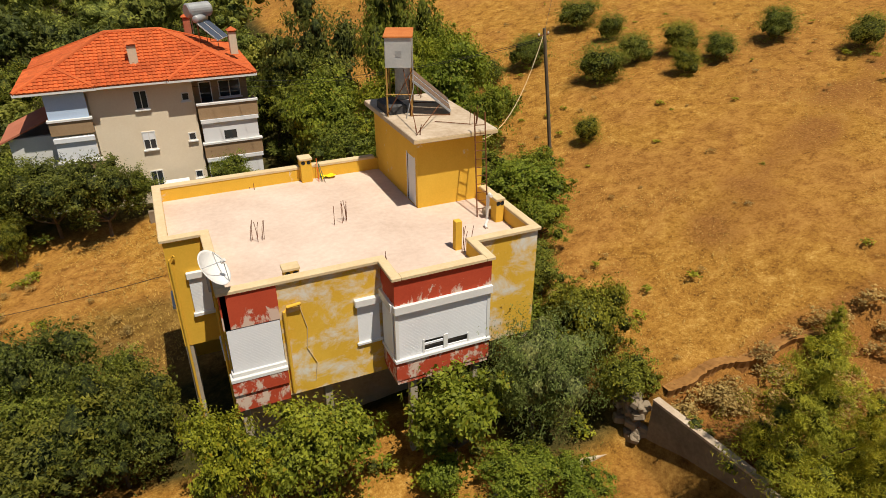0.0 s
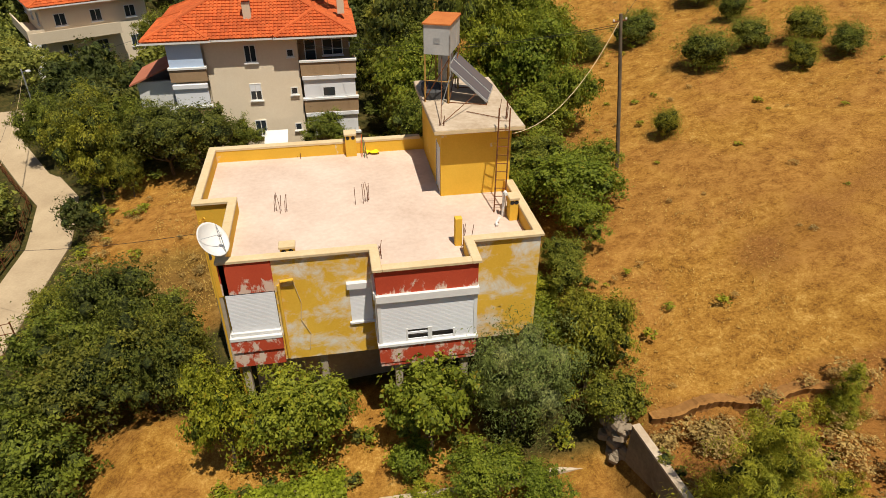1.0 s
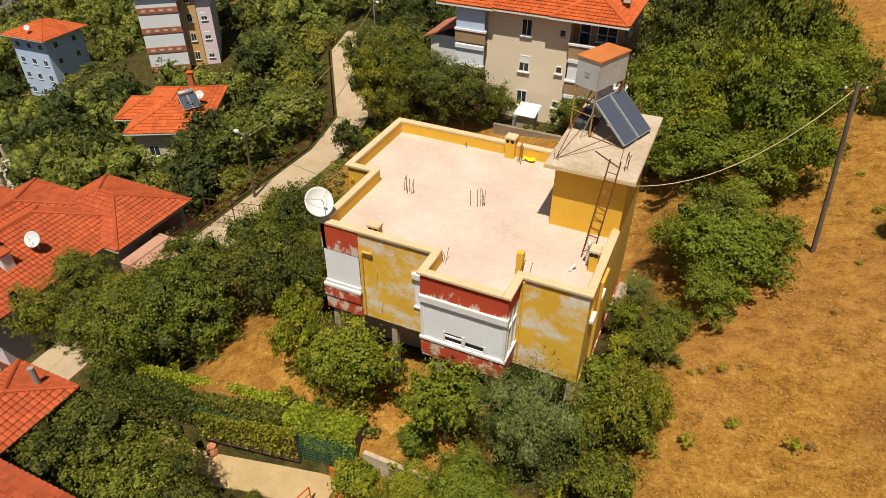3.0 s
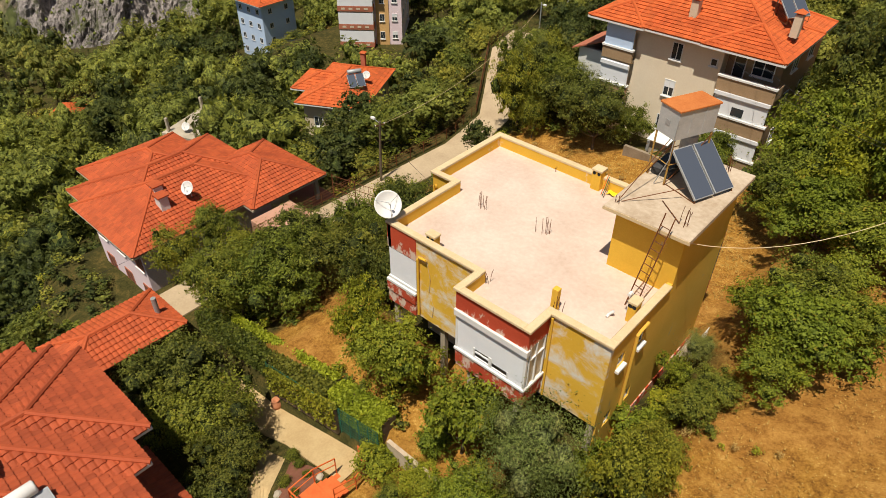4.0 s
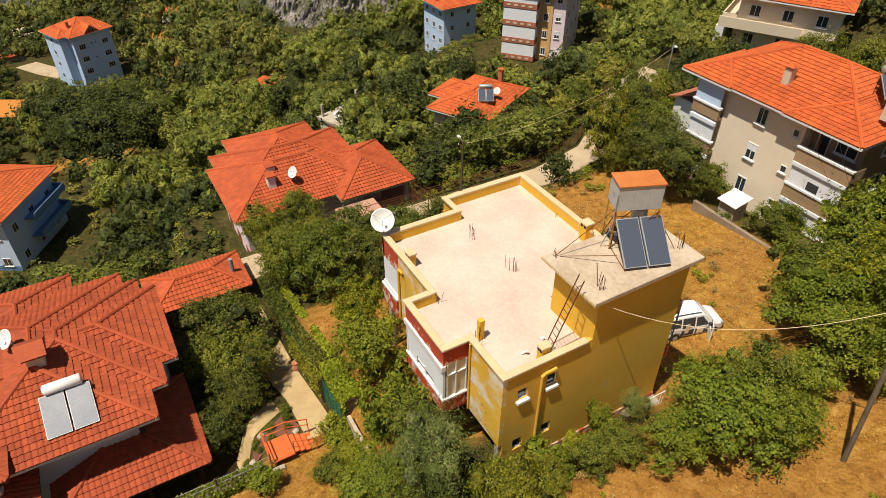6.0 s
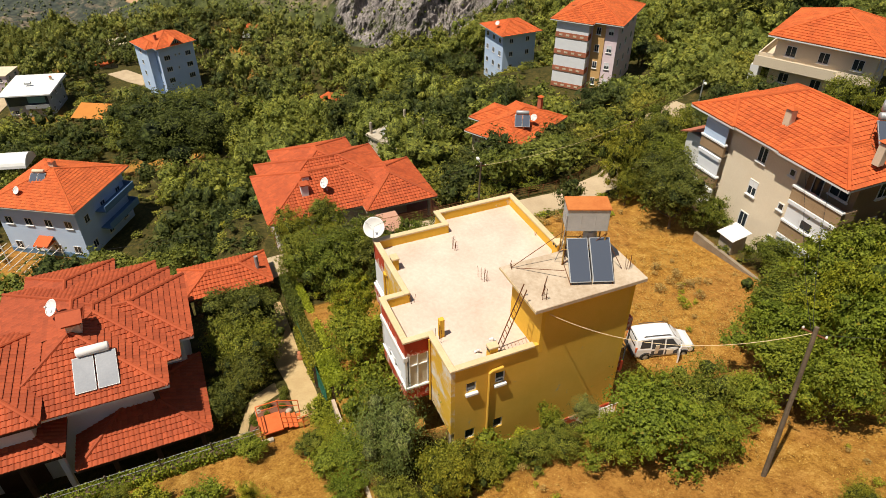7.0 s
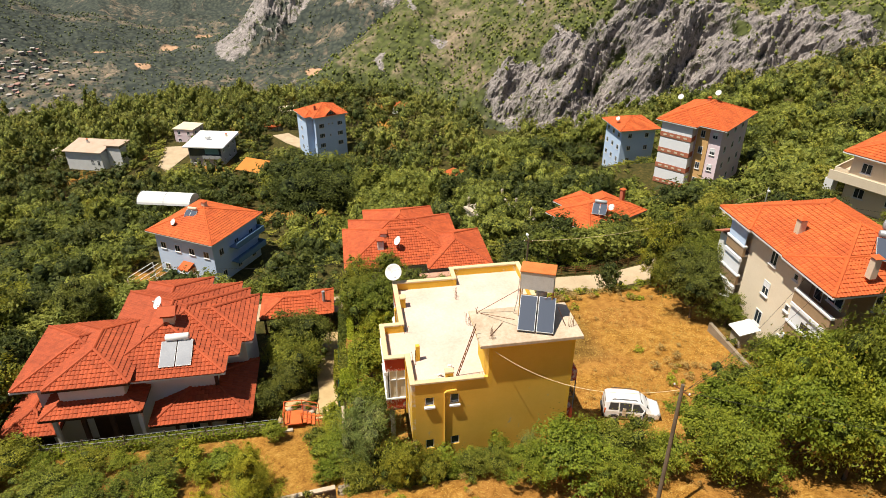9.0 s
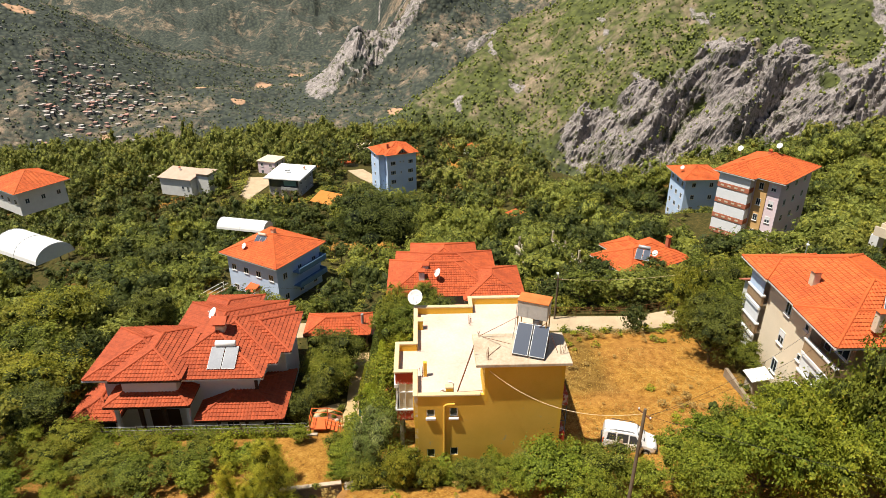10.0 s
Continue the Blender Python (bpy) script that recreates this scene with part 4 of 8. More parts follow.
def rebar(x, y, n, h, seed, z=ZD, spread_=0.3):
    rng = random.Random(seed)
    for i in range(n):
        px, py = x + rng.uniform(-spread_, spread_), y + rng.uniform(-0.15, 0.15)
        bx, by = rng.uniform(-0.12, 0.12), rng.uniform(-0.12, 0.12)
        part("rebar", Shape().tube([(px, py, z), (px + bx * 0.3, py + by * 0.3, z + h * 0.5), (px + bx, py + by, z + h * rng.uniform(0.8, 1.0))], 0.012, 5), RUST, house, "bent rusty reinforcing bar")


rebar(2.55, 22.8, 6, 0.95, 1)
rebar(5.8, 23.05, 6, 0.95, 2)
rebar(9.38, 18.95, 4, 1.0, 3, spread_=0.18)
rebar(6.2, 19.9 - 1.2, 3, 0.75, 4, spread_=0.12)
rebar(3.0, 28.0, 3, 0.3, 5)
rebar(11.7, 23.2, 5, 0.9, 6, 11.95)
rebar(9.3, 23.0, 3, 0.5, 7, 11.95)
rebar(11.5, 28.2, 5, 0.8, 8, 11.95)


# ---- neighbouring houses ----
def tile_course(shape, quad, course, width, row=0):
    """Lays tiles on a convex roof plane whose first edge is the eave."""
    p0 = Vector(quad[0])
    u = (Vector(quad[1]) - p0).normalized()
    n = u.cross(Vector(quad[2]) - p0).normalized()
    if n.z < 0:
        n = -n
    v = n.cross(u)
    flat = [((Vector(q) - p0).dot(u), (Vector(q) - p0).dot(v)) for q in quad]
    top = max(q[1] for q in flat)
    while row * course < top - 0.05:
        v0, v1 = row * course, min((row + 1) * course, top)
        vm = (v0 + v1) / 2
        cross = []
        for (a, b), (c, d) in zip(flat, flat[1:] + flat[:1]):
            if (b - vm) * (d - vm) < 0:
                cross.append(a + (c - a) * (vm - b) / (d - b))
        if len(cross) >= 2:
            lo, hi = min(cross), max(cross)
            i = math.floor(lo / width)
            while i * width < hi:
                a, b = max(i * width, lo), min((i + 1) * width, hi)
                if b - a > 0.04:
                    k = len(shape.v)
                    for at, up in ((v0 - 0.03, 0.095), (v1, 0.03)):
                        for s, crest in ((a, 0.0), (a + (b - a) * 0.35, 0.05), (a + (b - a) * 0.7, 0.045), (b, 0.0)):
                            shape.v.append(tuple(p0 + u * s + v * at + n * (up + crest)))
                    for s in (a, b):
                        shape.v.append(tuple(p0 + u * s + v * (v0 - 0.03)))
                    shape.f += [(k, k + 1, k + 5, k + 4), (k + 1, k + 2, k + 6, k + 5), (k + 2, k + 3, k + 7, k + 6), (k, k + 8, k + 9, k + 3, k + 2, k + 1)]
                i += 1
        row += 1


def single_tiles(roof, quad, course, width, mat, most):
    """The tiles nearest the eave as pieces of their own, on one shared mesh; gives the number of courses laid."""
    p0 = Vector(quad[0])
    u = (Vector(quad[1]) - p0).normalized()
    n = u.cross(Vector(quad[2]) - p0).normalized()
    v = n.cross(u)
    t = Shape()
    for at, up in ((-0.03, 0.095), (course, 0.03)):
        for s, crest in ((0, 0.0), (width * 0.35, 0.05), (width * 0.7, 0.045), (width, 0.0)):
            t.v.append((s, at, up + crest))
    t.v += [(0, -0.03, 0), (width, -0.03, 0)]
    t.f = [(0, 1, 5, 4), (1, 2, 6, 5), (2, 3, 7, 6), (0, 8, 9, 3, 2, 1)]
    me = mesh("tile", t, mat)
    run, rise_run = (Vector(quad[1]) - p0).length, (Vector(quad[2]) - Vector(quad[1])).dot(v)
    inset = (Vector(quad[1]) - Vector(quad[2])).dot(u) / rise_run
    made, row = 0, 0
    turn = Matrix((u, v, n)).transposed().to_4x4()
    while made < most:
        a = inset * (row + 0.6) * course
        while a + width < run - inset * (row + 0.6) * course and made < most:
            ob = new("tile", me)
            ob.parent = roof
            ob.matrix_basis = Matrix.Translation(p0 + u * a + v * (row * course)) @ turn
            a += width
            made += 1
        row += 1
    return row


def hip_roof(parent, x0, x1, y0, y1, z, slope, mat, course=0.38, width=0.3, edge=WHITE, pieces=0):
    """A hipped roof over a rectangle: slabs, tiles, ridge caps and a fascia board."""
    half = min(x1 - x0, y1 - y0) / 2
    h = half * slope
    if y1 - y0 >= x1 - x0:
        r0, r1 = ((x0 + x1) / 2, y0 + half, z + h), ((x0 + x1) / 2, y1 - half, z + h)
        planes = [((x1, y0, z), (x1, y1, z), r1, r0), ((x0, y1, z), (x0, y0, z), r0, r1), ((x0, y0, z), (x1, y0, z), r0), ((x1, y1, z), (x0, y1, z), r1)]
        caps = [(r0, r1), ((x0, y0, z), r0), ((x1, y0, z), r0), ((x0, y1, z), r1), ((x1, y1, z), r1)]
    else:
        r0, r1 = (x0 + half, (y0 + y1) / 2, z + h), (x1 - half, (y0 + y1) / 2, z + h)
        planes = [((x0, y0, z), (x1, y0, z), r1, r0), ((x1, y1, z), (x0, y1, z), r0, r1), ((x1, y0, z), (x1, y1, z), r1), ((x0, y1, z), (x0, y0, z), r0)]
        caps = [(r0, r1), ((x0, y0, z), r0), ((x0, y1, z), r0), ((x1, y0, z), r1), ((x1, y1, z), r1)]
    body = Shape()
    for p in planes:
        body.poly(*p)
    body.poly((x0, y0, z - 0.02), (x0, y1, z - 0.02), (x1, y1, z - 0.02), (x1, y0, z - 0.02))
    roof = part("roof", body, mat, parent, "hipped clay tile roof")
    tiles = Shape()
    for i, p in enumerate(planes):
        done = single_tiles(roof, p, course, width, mat, pieces) if pieces and i == 0 else 0
        tile_course(tiles, p, course, width, done)
    part("tiles", tiles, mat, roof, kind="stuff")
    for a, b in caps:
        if (Vector(a) - Vector(b)).length > 0.3:
            d = Vector((0, 0, 0.07))
            part("ridge_cap", Shape().tube([Vector(a) + d, Vector(b) + d], 0.13, 7), mat, roof)
    part("fascia", Shape().box(x0 - 0.03, x1 + 0.03, y0 - 0.03, y0, z - 0.16, z + 0.02).box(x0 - 0.03, x1 + 0.03, y1, y1 + 0.03, z - 0.16, z + 0.02).box(x0 - 0.03, x0, y0, y1, z - 0.16, z + 0.02).box(x1, x1 + 0.03, y0, y1, z - 0.16, z + 0.02), edge, roof)
    return roof


def walls(parent, x0, x1, y0, y1, z0, z1, mat, name="wall", t=0.25):
    for s in (Shape().box(x0, x1, y0, y0 + t, z0, z1), Shape().box(x0, x1, y1 - t, y1, z0, z1), Shape().box(x0, x0 + t, y0 + t, y1 - t, z0, z1), Shape().box(x1 - t, x1, y0 + t, y1 - t, z0, z1)):
        part(name, s, mat, parent)


def opening(parent, face, at, a, z, w, h, frame_mat=None, pane_mat=None, shut=0.0, sill=True, panes=2, name="window"):
    """A window on a wall face: '-y', '+y', '-x' or '+x' at that coordinate, with its lower corner at a, z."""
    frame_mat, pane_mat = frame_mat or WHITE, pane_mat or GLASS
    turn = {"-y": 0, "+x": 90, "+y": 180, "-x": -90}[face]
    mid = a + w / 2
    m = pose(mid, at, z, 0, 0, 0) if face[1] == "y" else pose(at, mid, z, 0, 0, 0)
    m = m @ pose(0, 0, 0, 0, 0, turn)
    s = Shape()
    f = 0.07
    for b in ((-w / 2, -w / 2 + f, 0, h), (w / 2 - f, w / 2, 0, h), (-w / 2 + f, w / 2 - f, 0, f), (-w / 2 + f, w / 2 - f, h - f, h)):
        s.box(b[0], b[1], -0.06, 0.02, b[2], b[3], m)
    for i in range(1, panes):
        c = -w / 2 + w * i / panes
        s.box(c - 0.03, c + 0.03, -0.05, 0.02, f, h - f, m)
    win = part(name, s, frame_mat, parent)
    part("pane", Shape().box(-w / 2 + f, w / 2 - f, -0.025, 0.01, f, h - f, m), pane_mat, win)
    if shut:
        part("roller_shutter", Shape().box(-w / 2 + f, w / 2 - f, -0.045, -0.027, h - f - (h - 2 * f) * shut, h - f, m), SHUTTER, win, "half-lowered white shutter")
    if sill:
        part("sill", Shape().chamfered(-w / 2 - 0.08, w / 2 + 0.08, -0.16, 0.02, -0.1, -0.002, 0.015, m), WHITE, win)
    return win


def balcony_band(parent, x0, x1, y0, y1, z0, z1, mat, rail=True):
    """A solid balcony front with a white top rail."""
    part("balcony", Shape().box(x0, x1, y0, y1, z0, z1), mat, parent)
    if rail:
        part("rail", Shape().chamfered(x0 - 0.06, x1 + 0.06, y0 - 0.08, y1 + 0.06, z1 + 0.002, z1 + 0.16), WHITE, parent)


def chimney(parent, x, y, z, h, w=0.6, mat=None, roofed=True):
    c = part("chimney", Shape().chamfered(x - w / 2, x + w / 2, y - w / 2, y + w / 2, z, z + h, 0.02), mat or CREAM, parent, "rendered chimney with a tiled cap")
    if roofed:
        part("cap", Shape().poly((x - w * 0.7, y - w * 0.7, z + h + 0.12), (x + w * 0.7, y - w * 0.7, z + h + 0.12), (x, y, z + h + 0.4)).poly((x + w * 0.7, y - w * 0.7, z + h + 0.12), (x + w * 0.7, y + w * 0.7, z + h + 0.12), (x, y, z + h + 0.4)).poly((x + w * 0.7, y + w * 0.7, z + h + 0.12), (x - w * 0.7, y + w * 0.7, z + h + 0.12), (x, y, z + h + 0.4)).poly((x - w * 0.7, y + w * 0.7, z + h + 0.12), (x - w * 0.7, y - w * 0.7, z + h + 0.12), (x, y, z + h + 0.4)).box(x - w * 0.42, x + w * 0.42, y - w * 0.42, y + w * 0.42, z + h, z + h + 0.13), TILE, c)


def dish_aerial(x, y, z, r, aim, tilt, label, parent=None, mast=1.0):
    """A satellite dish on a short mast; aim: compass turn of its face, degrees."""
    d = thing("satellite_dish", (x, y, z), aim, label, "satellite dish") if parent is None else None
    m = pose(0, 0, mast, 90 - tilt)
    prof = [(r * k / 8, 0.34 * r * (k / 8) ** 2) for k in range(9)]
    bowl = Shape().lathe(prof + [(r * 0.985, 0.34 * r + 0.02)] + [(r * k / 8, 0.34 * r * (k / 8) ** 2 + 0.025) for k in range(7, -1, -1)], m, 28)
    part("bowl", bowl, WHITE, d, smooth=True)
    part("mast", Shape().tube([(0, 0.1, 0), (0, 0.1, mast)], 0.045, 8).tube([(0, 0.1, mast), tuple(m @ Vector((0, 0, 0)))], 0.04, 6), STEEL, d)
    focus = m @ Vector((0, 0, 0.95 * r))
    part("feed_arm", Shape().tube([m @ Vector((0, -r, 0.34 * r)), focus], 0.015, 5).tube([m @ Vector((r * 0.85, r * 0.5, 0.34 * r)), focus], 0.012, 5).tube([m @ Vector((-r * 0.85, r * 0.5, 0.34 * r)), focus], 0.012, 5), STEEL, d)
    part("receiver", Shape().lathe([(0.001, -0.08), (0.06, -0.08), (0.06, 0.06), (0.001, 0.06)], Matrix.Translation(focus) @ m.to_3x3().to_4x4(), 10), WHITE, d)
    return d


def collector(x, y, z, turn, tilt, label, length=1.9, width=0.95, tank=None, stand=0.25, glazing=None):
    """Two flat solar collectors side by side on a frame, with an optional drum; they face the turned -y."""
    c = thing("solar_water_heater", (x, y, z), turn, label, "solar heater")
    m = pose(0, 0, stand, tilt)
    for sx in (-width - 0.04, 0.04):
        p = part("collector", Shape().chamfered(sx, sx + width, 0, length, 0, 0.09, 0.01, m), STEEL, c)
        part("glass", Shape().box(sx + 0.04, sx + width - 0.04, 0.04, length - 0.04, 0.092, 0.1, m), glazing or COLLECTOR, p)
    hi = m @ Vector((0, length, 0))
    for sx in (-width, width):
        part("stand_leg", Shape().tube([(sx, hi.y, 0), (sx, hi.y, hi.z)], 0.025, 6).tube([(sx, 0, 0), (sx, 0, stand)], 0.025, 6).tube([(sx, 0, 0.02), (sx, hi.y, 0.02)], 0.02, 6), RUST, c)
    if tank:
        part("drum", Shape().lathe([(0.001, -0.9), (0.2, -0.9), (0.28, -0.84), (0.28, 0.84), (0.2, 0.9), (0.001, 0.9)], pose(0, hi.y + 0.1, hi.z + 0.32, 0, 90), 18), tank, c, "cylindrical hot water drum", True)
        part("drum_cradle", Shape().tube([(-0.6, hi.y + 0.1, 0), (-0.6, hi.y + 0.1, hi.z + 0.05)], 0.025, 6).tube([(0.6, hi.y + 0.1, 0), (0.6, hi.y + 0.1, hi.z + 0.05)], 0.025, 6), RUST, c)
    return c


# beige apartment house behind the yard
ap = thing("apartment_house", (0, 0, 0), 0, "three-storey beige apartment house with orange tiled roof", "house")
walls(ap, -4.3, 2.6, 50.8, 60.5, -1.5, 9.0, BEIGE)
walls(ap, -6.9, -4.3, 51.2, 60.5, -1.5, 9.0, BEIGE)
walls(ap, 2.6, 6.6, 51.9, 60.5, -1.5, 9.0, TAN)
hip_roof(ap, -8.3, 7.0, 50.0, 61.5, 8.9, 0.45, TILE)
hip_roof(ap, 1.0, 7.15, 49.8, 58.0, 8.92, 0.42, TILE)
hip_roof(ap, -8.5, -3.6, 49.8, 57.0, 8.91, 0.42, TILE)
for k, zz in enumerate((0.0, 3.0, 6.0)):
    opening(ap, "-y", 50.8, -1.4, zz + 0.9, 0.9, 1.35, shut=0.45 if k == 1 else 0.0)
    opening(ap, "-y", 50.8, 1.75, zz + 1.2, 0.55, 0.6, panes=1)
    # left loggia: solid band, rail, shutters above
    balcony_band(ap, -7.0, -4.3, 50.2, 50.45, zz - 0.2, zz + 0.75, TAN)
    part("balcony", Shape().box(-7.0, -4.32, 50.46, 51.2, zz - 0.2, zz - 0.05), CONCRETE, ap)
    part("balcony", Shape().box(-7.0, -6.85, 50.46, 51.2, zz - 0.04, zz + 0.75), TAN, ap)
    part("balcony_shutter", Shape().box(-6.9, -4.4, 50.25, 50.32, zz + 0.92, zz + (2.65 if k < 2 else 2.9)).box(-6.95, -4.38, 50.1, 50.35, zz + 2.3, zz + 2.6) if k < 2 else Shape().box(-6.9, -4.4, 50.25, 50.32, zz + 0.92, zz + 2.8), SHUTTER if k < 2 else BLUE, ap, "white balcony blind")
    # right balconies
    balcony_band(ap, 2.7, 7.0, 50.4, 50.6, zz - 0.25, zz + 0.8, TAN)
    part("balcony", Shape().box(2.75, 6.95, 50.61, 51.88, zz - 0.25, zz - 0.1), CONCRETE, ap)
    part("balcony", Shape().box(6.8, 7.0, 50.61, 51.88, zz - 0.08, zz + 0.8), TAN, ap)
    if k < 2:
        part("balcony_shutter", Shape().box(2.8, 6.85, 50.45, 50.52, zz + 0.98, zz + 2.7).box(2.75, 6.95, 50.3, 50.55, zz + 2.45, zz + 2.72), SHUTTER, ap, "white balcony blind")
        part("blind_window", Shape().box(4.3, 5.2, 50.42, 50.44, zz + 1.1, zz + 1.75), GLASS, ap)
    else:
        opening(ap, "-y", 51.9, 3.1, zz + 0.2, 0.9, 2.0, panes=1, name="balcony_door", sill=False)
        opening(ap, "-y", 51.9, 4.5, zz + 0.9, 1.6, 1.3)
for zz in (1.0, 4.0, 7.0):
    opening(ap, "+x", 6.6, 54.0, zz, 1.2, 1.3)
    opening(ap, "+x", 6.6, 57.5, zz, 1.2, 1.3)
    opening(ap, "-x", -6.9, 54.0, zz, 1.2, 1.3)
chimney(ap, -0.9, 52.3, 9.6, 1.5)
chimney(ap, 6.2, 53.2, 9.8, 1.6, 0.55, CREAM)
chimney(ap, 3.5, 59.3, 10.2, 1.5, 0.55, BRICK)
collector(5.7, 55.0, 10.2, 60, 40, "rusty solar heater with two drums on the apartment roof", tank=STEEL, stand=0.4)
single("roof_tank", Shape().lathe([(0.001, -1.0), (0.45, -1.0), (0.55, -0.9), (0.55, 0.9), (0.45, 1.0), (0.001, 1.0)], pose(4.3, 56.2, 12.7, 0, 90, 25), 20).tube([(3.7, 56, 11), (3.7, 56, 12.3)], 0.04).tube([(4.9, 56.4, 11), (4.9, 56.4, 12.3)], 0.04), STEEL, "large cylindrical grey water tank on roof legs", "water tank", smooth=False)
an = thing("annex", (0, 0, 0), 0, "white lean-to annex with a faded red sheet roof", "annex")
walls(an, -9.8, -7.0, 51.4, 55.5, -1.5, 5.6, WHITE)
part("roof", Shape().poly((-10.3, 51.0, 5.5), (-6.95, 51.0, 6.9), (-6.95, 55.9, 6.9), (-10.3, 55.9, 5.5)).poly((-10.3, 51.0, 5.38), (-10.3, 55.9, 5.38), (-6.95, 55.9, 6.78), (-6.95, 51.0, 6.78)).poly((-10.3, 51.0, 5.38), (-6.95, 51.0, 6.78), (-6.95, 51.0, 6.9), (-10.3, 51.0, 5.5)), BRICK, an)
# shed with a pale canopy beside it
shed = thing("garden_shed", (0.3, 48.6, 0), 0, "low shed with a pale sheet roof against the wall", "shed")
walls(shed, -0.7, 0.7, -0.5, 0.9, -0.6, 1.3, CONCRETE)
part("roof", Shape().poly((-0.9, -0.8, 1.37), (0.9, -0.8, 1.37), (0.9, 1.1, 1.73), (-0.9, 1.1, 1.73)).poly((-0.9, -0.8, 1.32), (-0.9, 1.1, 1.68), (0.9, 1.1, 1.68), (0.9, -0.8, 1.32)).poly((-0.9, -0.8, 1.32), (0.9, -0.8, 1.32), (0.9, -0.8, 1.37), (-0.9, -0.8, 1.37)), WHITE, shed)
part("lean_to", Shape().box(-1.3, -0.702, 0.3, 1.2, -0.6, 0.6), STEEL, shed)

# house with stepped red roofs beside the garden
qh = thing("villa", (0, 0, 0), 0, "white two-storey villa with stepped red tile roofs", "house")
for x0, x1, y0, y1, dz in ((-12.2, 0.8, -4.6, 5.25, 0), (-7.6, 0.7, -10.0, -2.0, 0.01), (-11.0, -1.25, -3.0, 6.1, 0.02), (-9.8, -2.9, -2.0, 7.0, 0.04)):
    hip_roof(qh, x0, x1, y0, y1, 2.65 + dz, 0.35, TILE_RED, edge=WHITE, pieces=300 if dz == 0 else 0)
hip_roof(qh, -7.0, 1.5, -7.4, -1.4, 3.1, 0.4, TILE_RED, edge=TIMBER)
hip_roof(qh, -6.5, 2.2, -8.0, -0.8, 0.95, 0.4, TILE_RED, edge=TIMBER)
hip_roof(qh, -5.0, 2.05, -0.7, 6.9, -0.8, 0.4, TILE_RED, edge=TIMBER)
hip_roof(qh, -6.0, 1.7, -11.6, -7.3, -0.9, 0.4, TILE_RED, edge=TIMBER)
hip_roof(qh, -14.0, -7.0, -3.4, 2.4, 2.4, 0.35, TILE_RED, edge=WHITE)
walls(qh, -11.4, -0.7, -3.8, 4.2, -4.6, 2.63, WHITE)
walls(qh, -6.8, -0.72, -9.0, -3.8, -4.6, 2.63, WHITE)
walls(qh, -9.8, -4.3, 4.2, 6.1, -4.6, 2.63, WHITE)
walls(qh, -5.0, 0.9, -6.7, -2.1, 0.9, 3.08, WHITE)
for py in (-7.2, -5.2, -3.2, -1.2):
    part("post", Shape().chamfered(1.5, 1.8, py - 0.15, py + 0.15, -4.6, 0.95), TIMBER if py in (-5.2, -3.2) else WHITE, qh)
for py in (1.2, 3.6, 6.2):
    part("post", Shape().chamfered(1.5, 1.75, py - 0.12, py + 0.12, -4.6, -0.8), TIMBER, qh)
for by in (-2.4, 4.2, -6.6):
    part("corner_board", Shape().box(-0.68, -0.58, by - 0.14, by + 0.14, -1.0, 2.25), TIMBER, qh)
opening(qh, "+x", -0.7, 1.0, -4.2, 1.2, 1.6)
opening(qh, "+y", 6.1, -7.8, 0.3, 1.2, 1.3, TIMBER)
part("veranda_door", Shape().box(-0.66, -0.6, -5.6, -4.32, -4.5, -1.6), TIMBER, qh, "dark timber veranda door")
part("veranda_door", Shape().box(-0.66, -0.6, -4.28, -3.0, -4.5, -1.6), TIMBER, qh, "dark timber veranda door")
chimney(qh, -4.4, 0.6, 3.9, 1.0, 0.8, CREAM)
part("dormer_cap", Shape().poly((-5.2, -0.1, 5.3), (-4.4, -0.1, 5.75), (-4.4, 1.3, 5.75), (-5.2, 1.3, 5.3)).poly((-4.4, -0.1, 5.75), (-3.6, -0.1, 5.3), (-3.6, 1.3, 5.3), (-4.4, 1.3, 5.75)).poly((-5.2, -0.1, 5.3), (-3.6, -0.1, 5.3), (-4.4, -0.1, 5.75)).poly((-5.2, 1.3, 5.3), (-4.4, 1.3, 5.75), (-3.6, 1.3, 5.3)), TILE_RED, qh, "small gabled chimney cap of red tiles")
collector(0.0, 1.55, 2.95, 90, 22, "solar heater with white drum on red tile roof", 2.3, 1.15, WHITE, 0.12, GLARE_GLASS)
dish_aerial(-6.3, -0.5, 4.3, 0.55, 30, 40, "white satellite dish on the villa's ridge", mast=0.6)

# pavilion with a stove pipe
pv = thing("garden_pavilion", (0, 0, 0), 0, "open timber pavilion with an orange tile roof", "pavilion")
hip_roof(pv, -17.0, -12.5, 6.2, 13.3, -1.9, 0.4, TILE_MID, edge=TIMBER)
for px, py in ((-16.6, 6.6), (-12.9, 6.6), (-16.6, 12.9), (-12.9, 12.9), (-12.9, 9.8)):
    part("post", Shape().chamfered(px - 0.1, px + 0.1, py - 0.1, py + 0.1, -5.2, -1.9), TIMBER, pv)
part("rail", Shape().box(-12.95, -12.85, 6.7, 12.8, -3.9, -3.8).box(-16.5, -13.0, 12.85, 12.95, -3.9, -3.8), TIMBER, pv)
part("floor", Shape().box(-17, -12.5, 6.2, 13.3, -5.4, -4.6), CONCRETE, pv)
part("stove_pipe", Shape().tube([(-14.2, 12.4, -1.9), (-14.2, 12.4, -0.3)], 0.16, 10), STEEL, pv)

# large orange-roofed house below the lane
oh = thing("hillside_house", (0, 0, 0), 0, "cream two-storey house with wide orange tile roof", "house")
hip_roof(oh, -32.7, -22.6, 14.6, 28.2, -3.15, 0.42, TILE_MID, edge=CREAM)
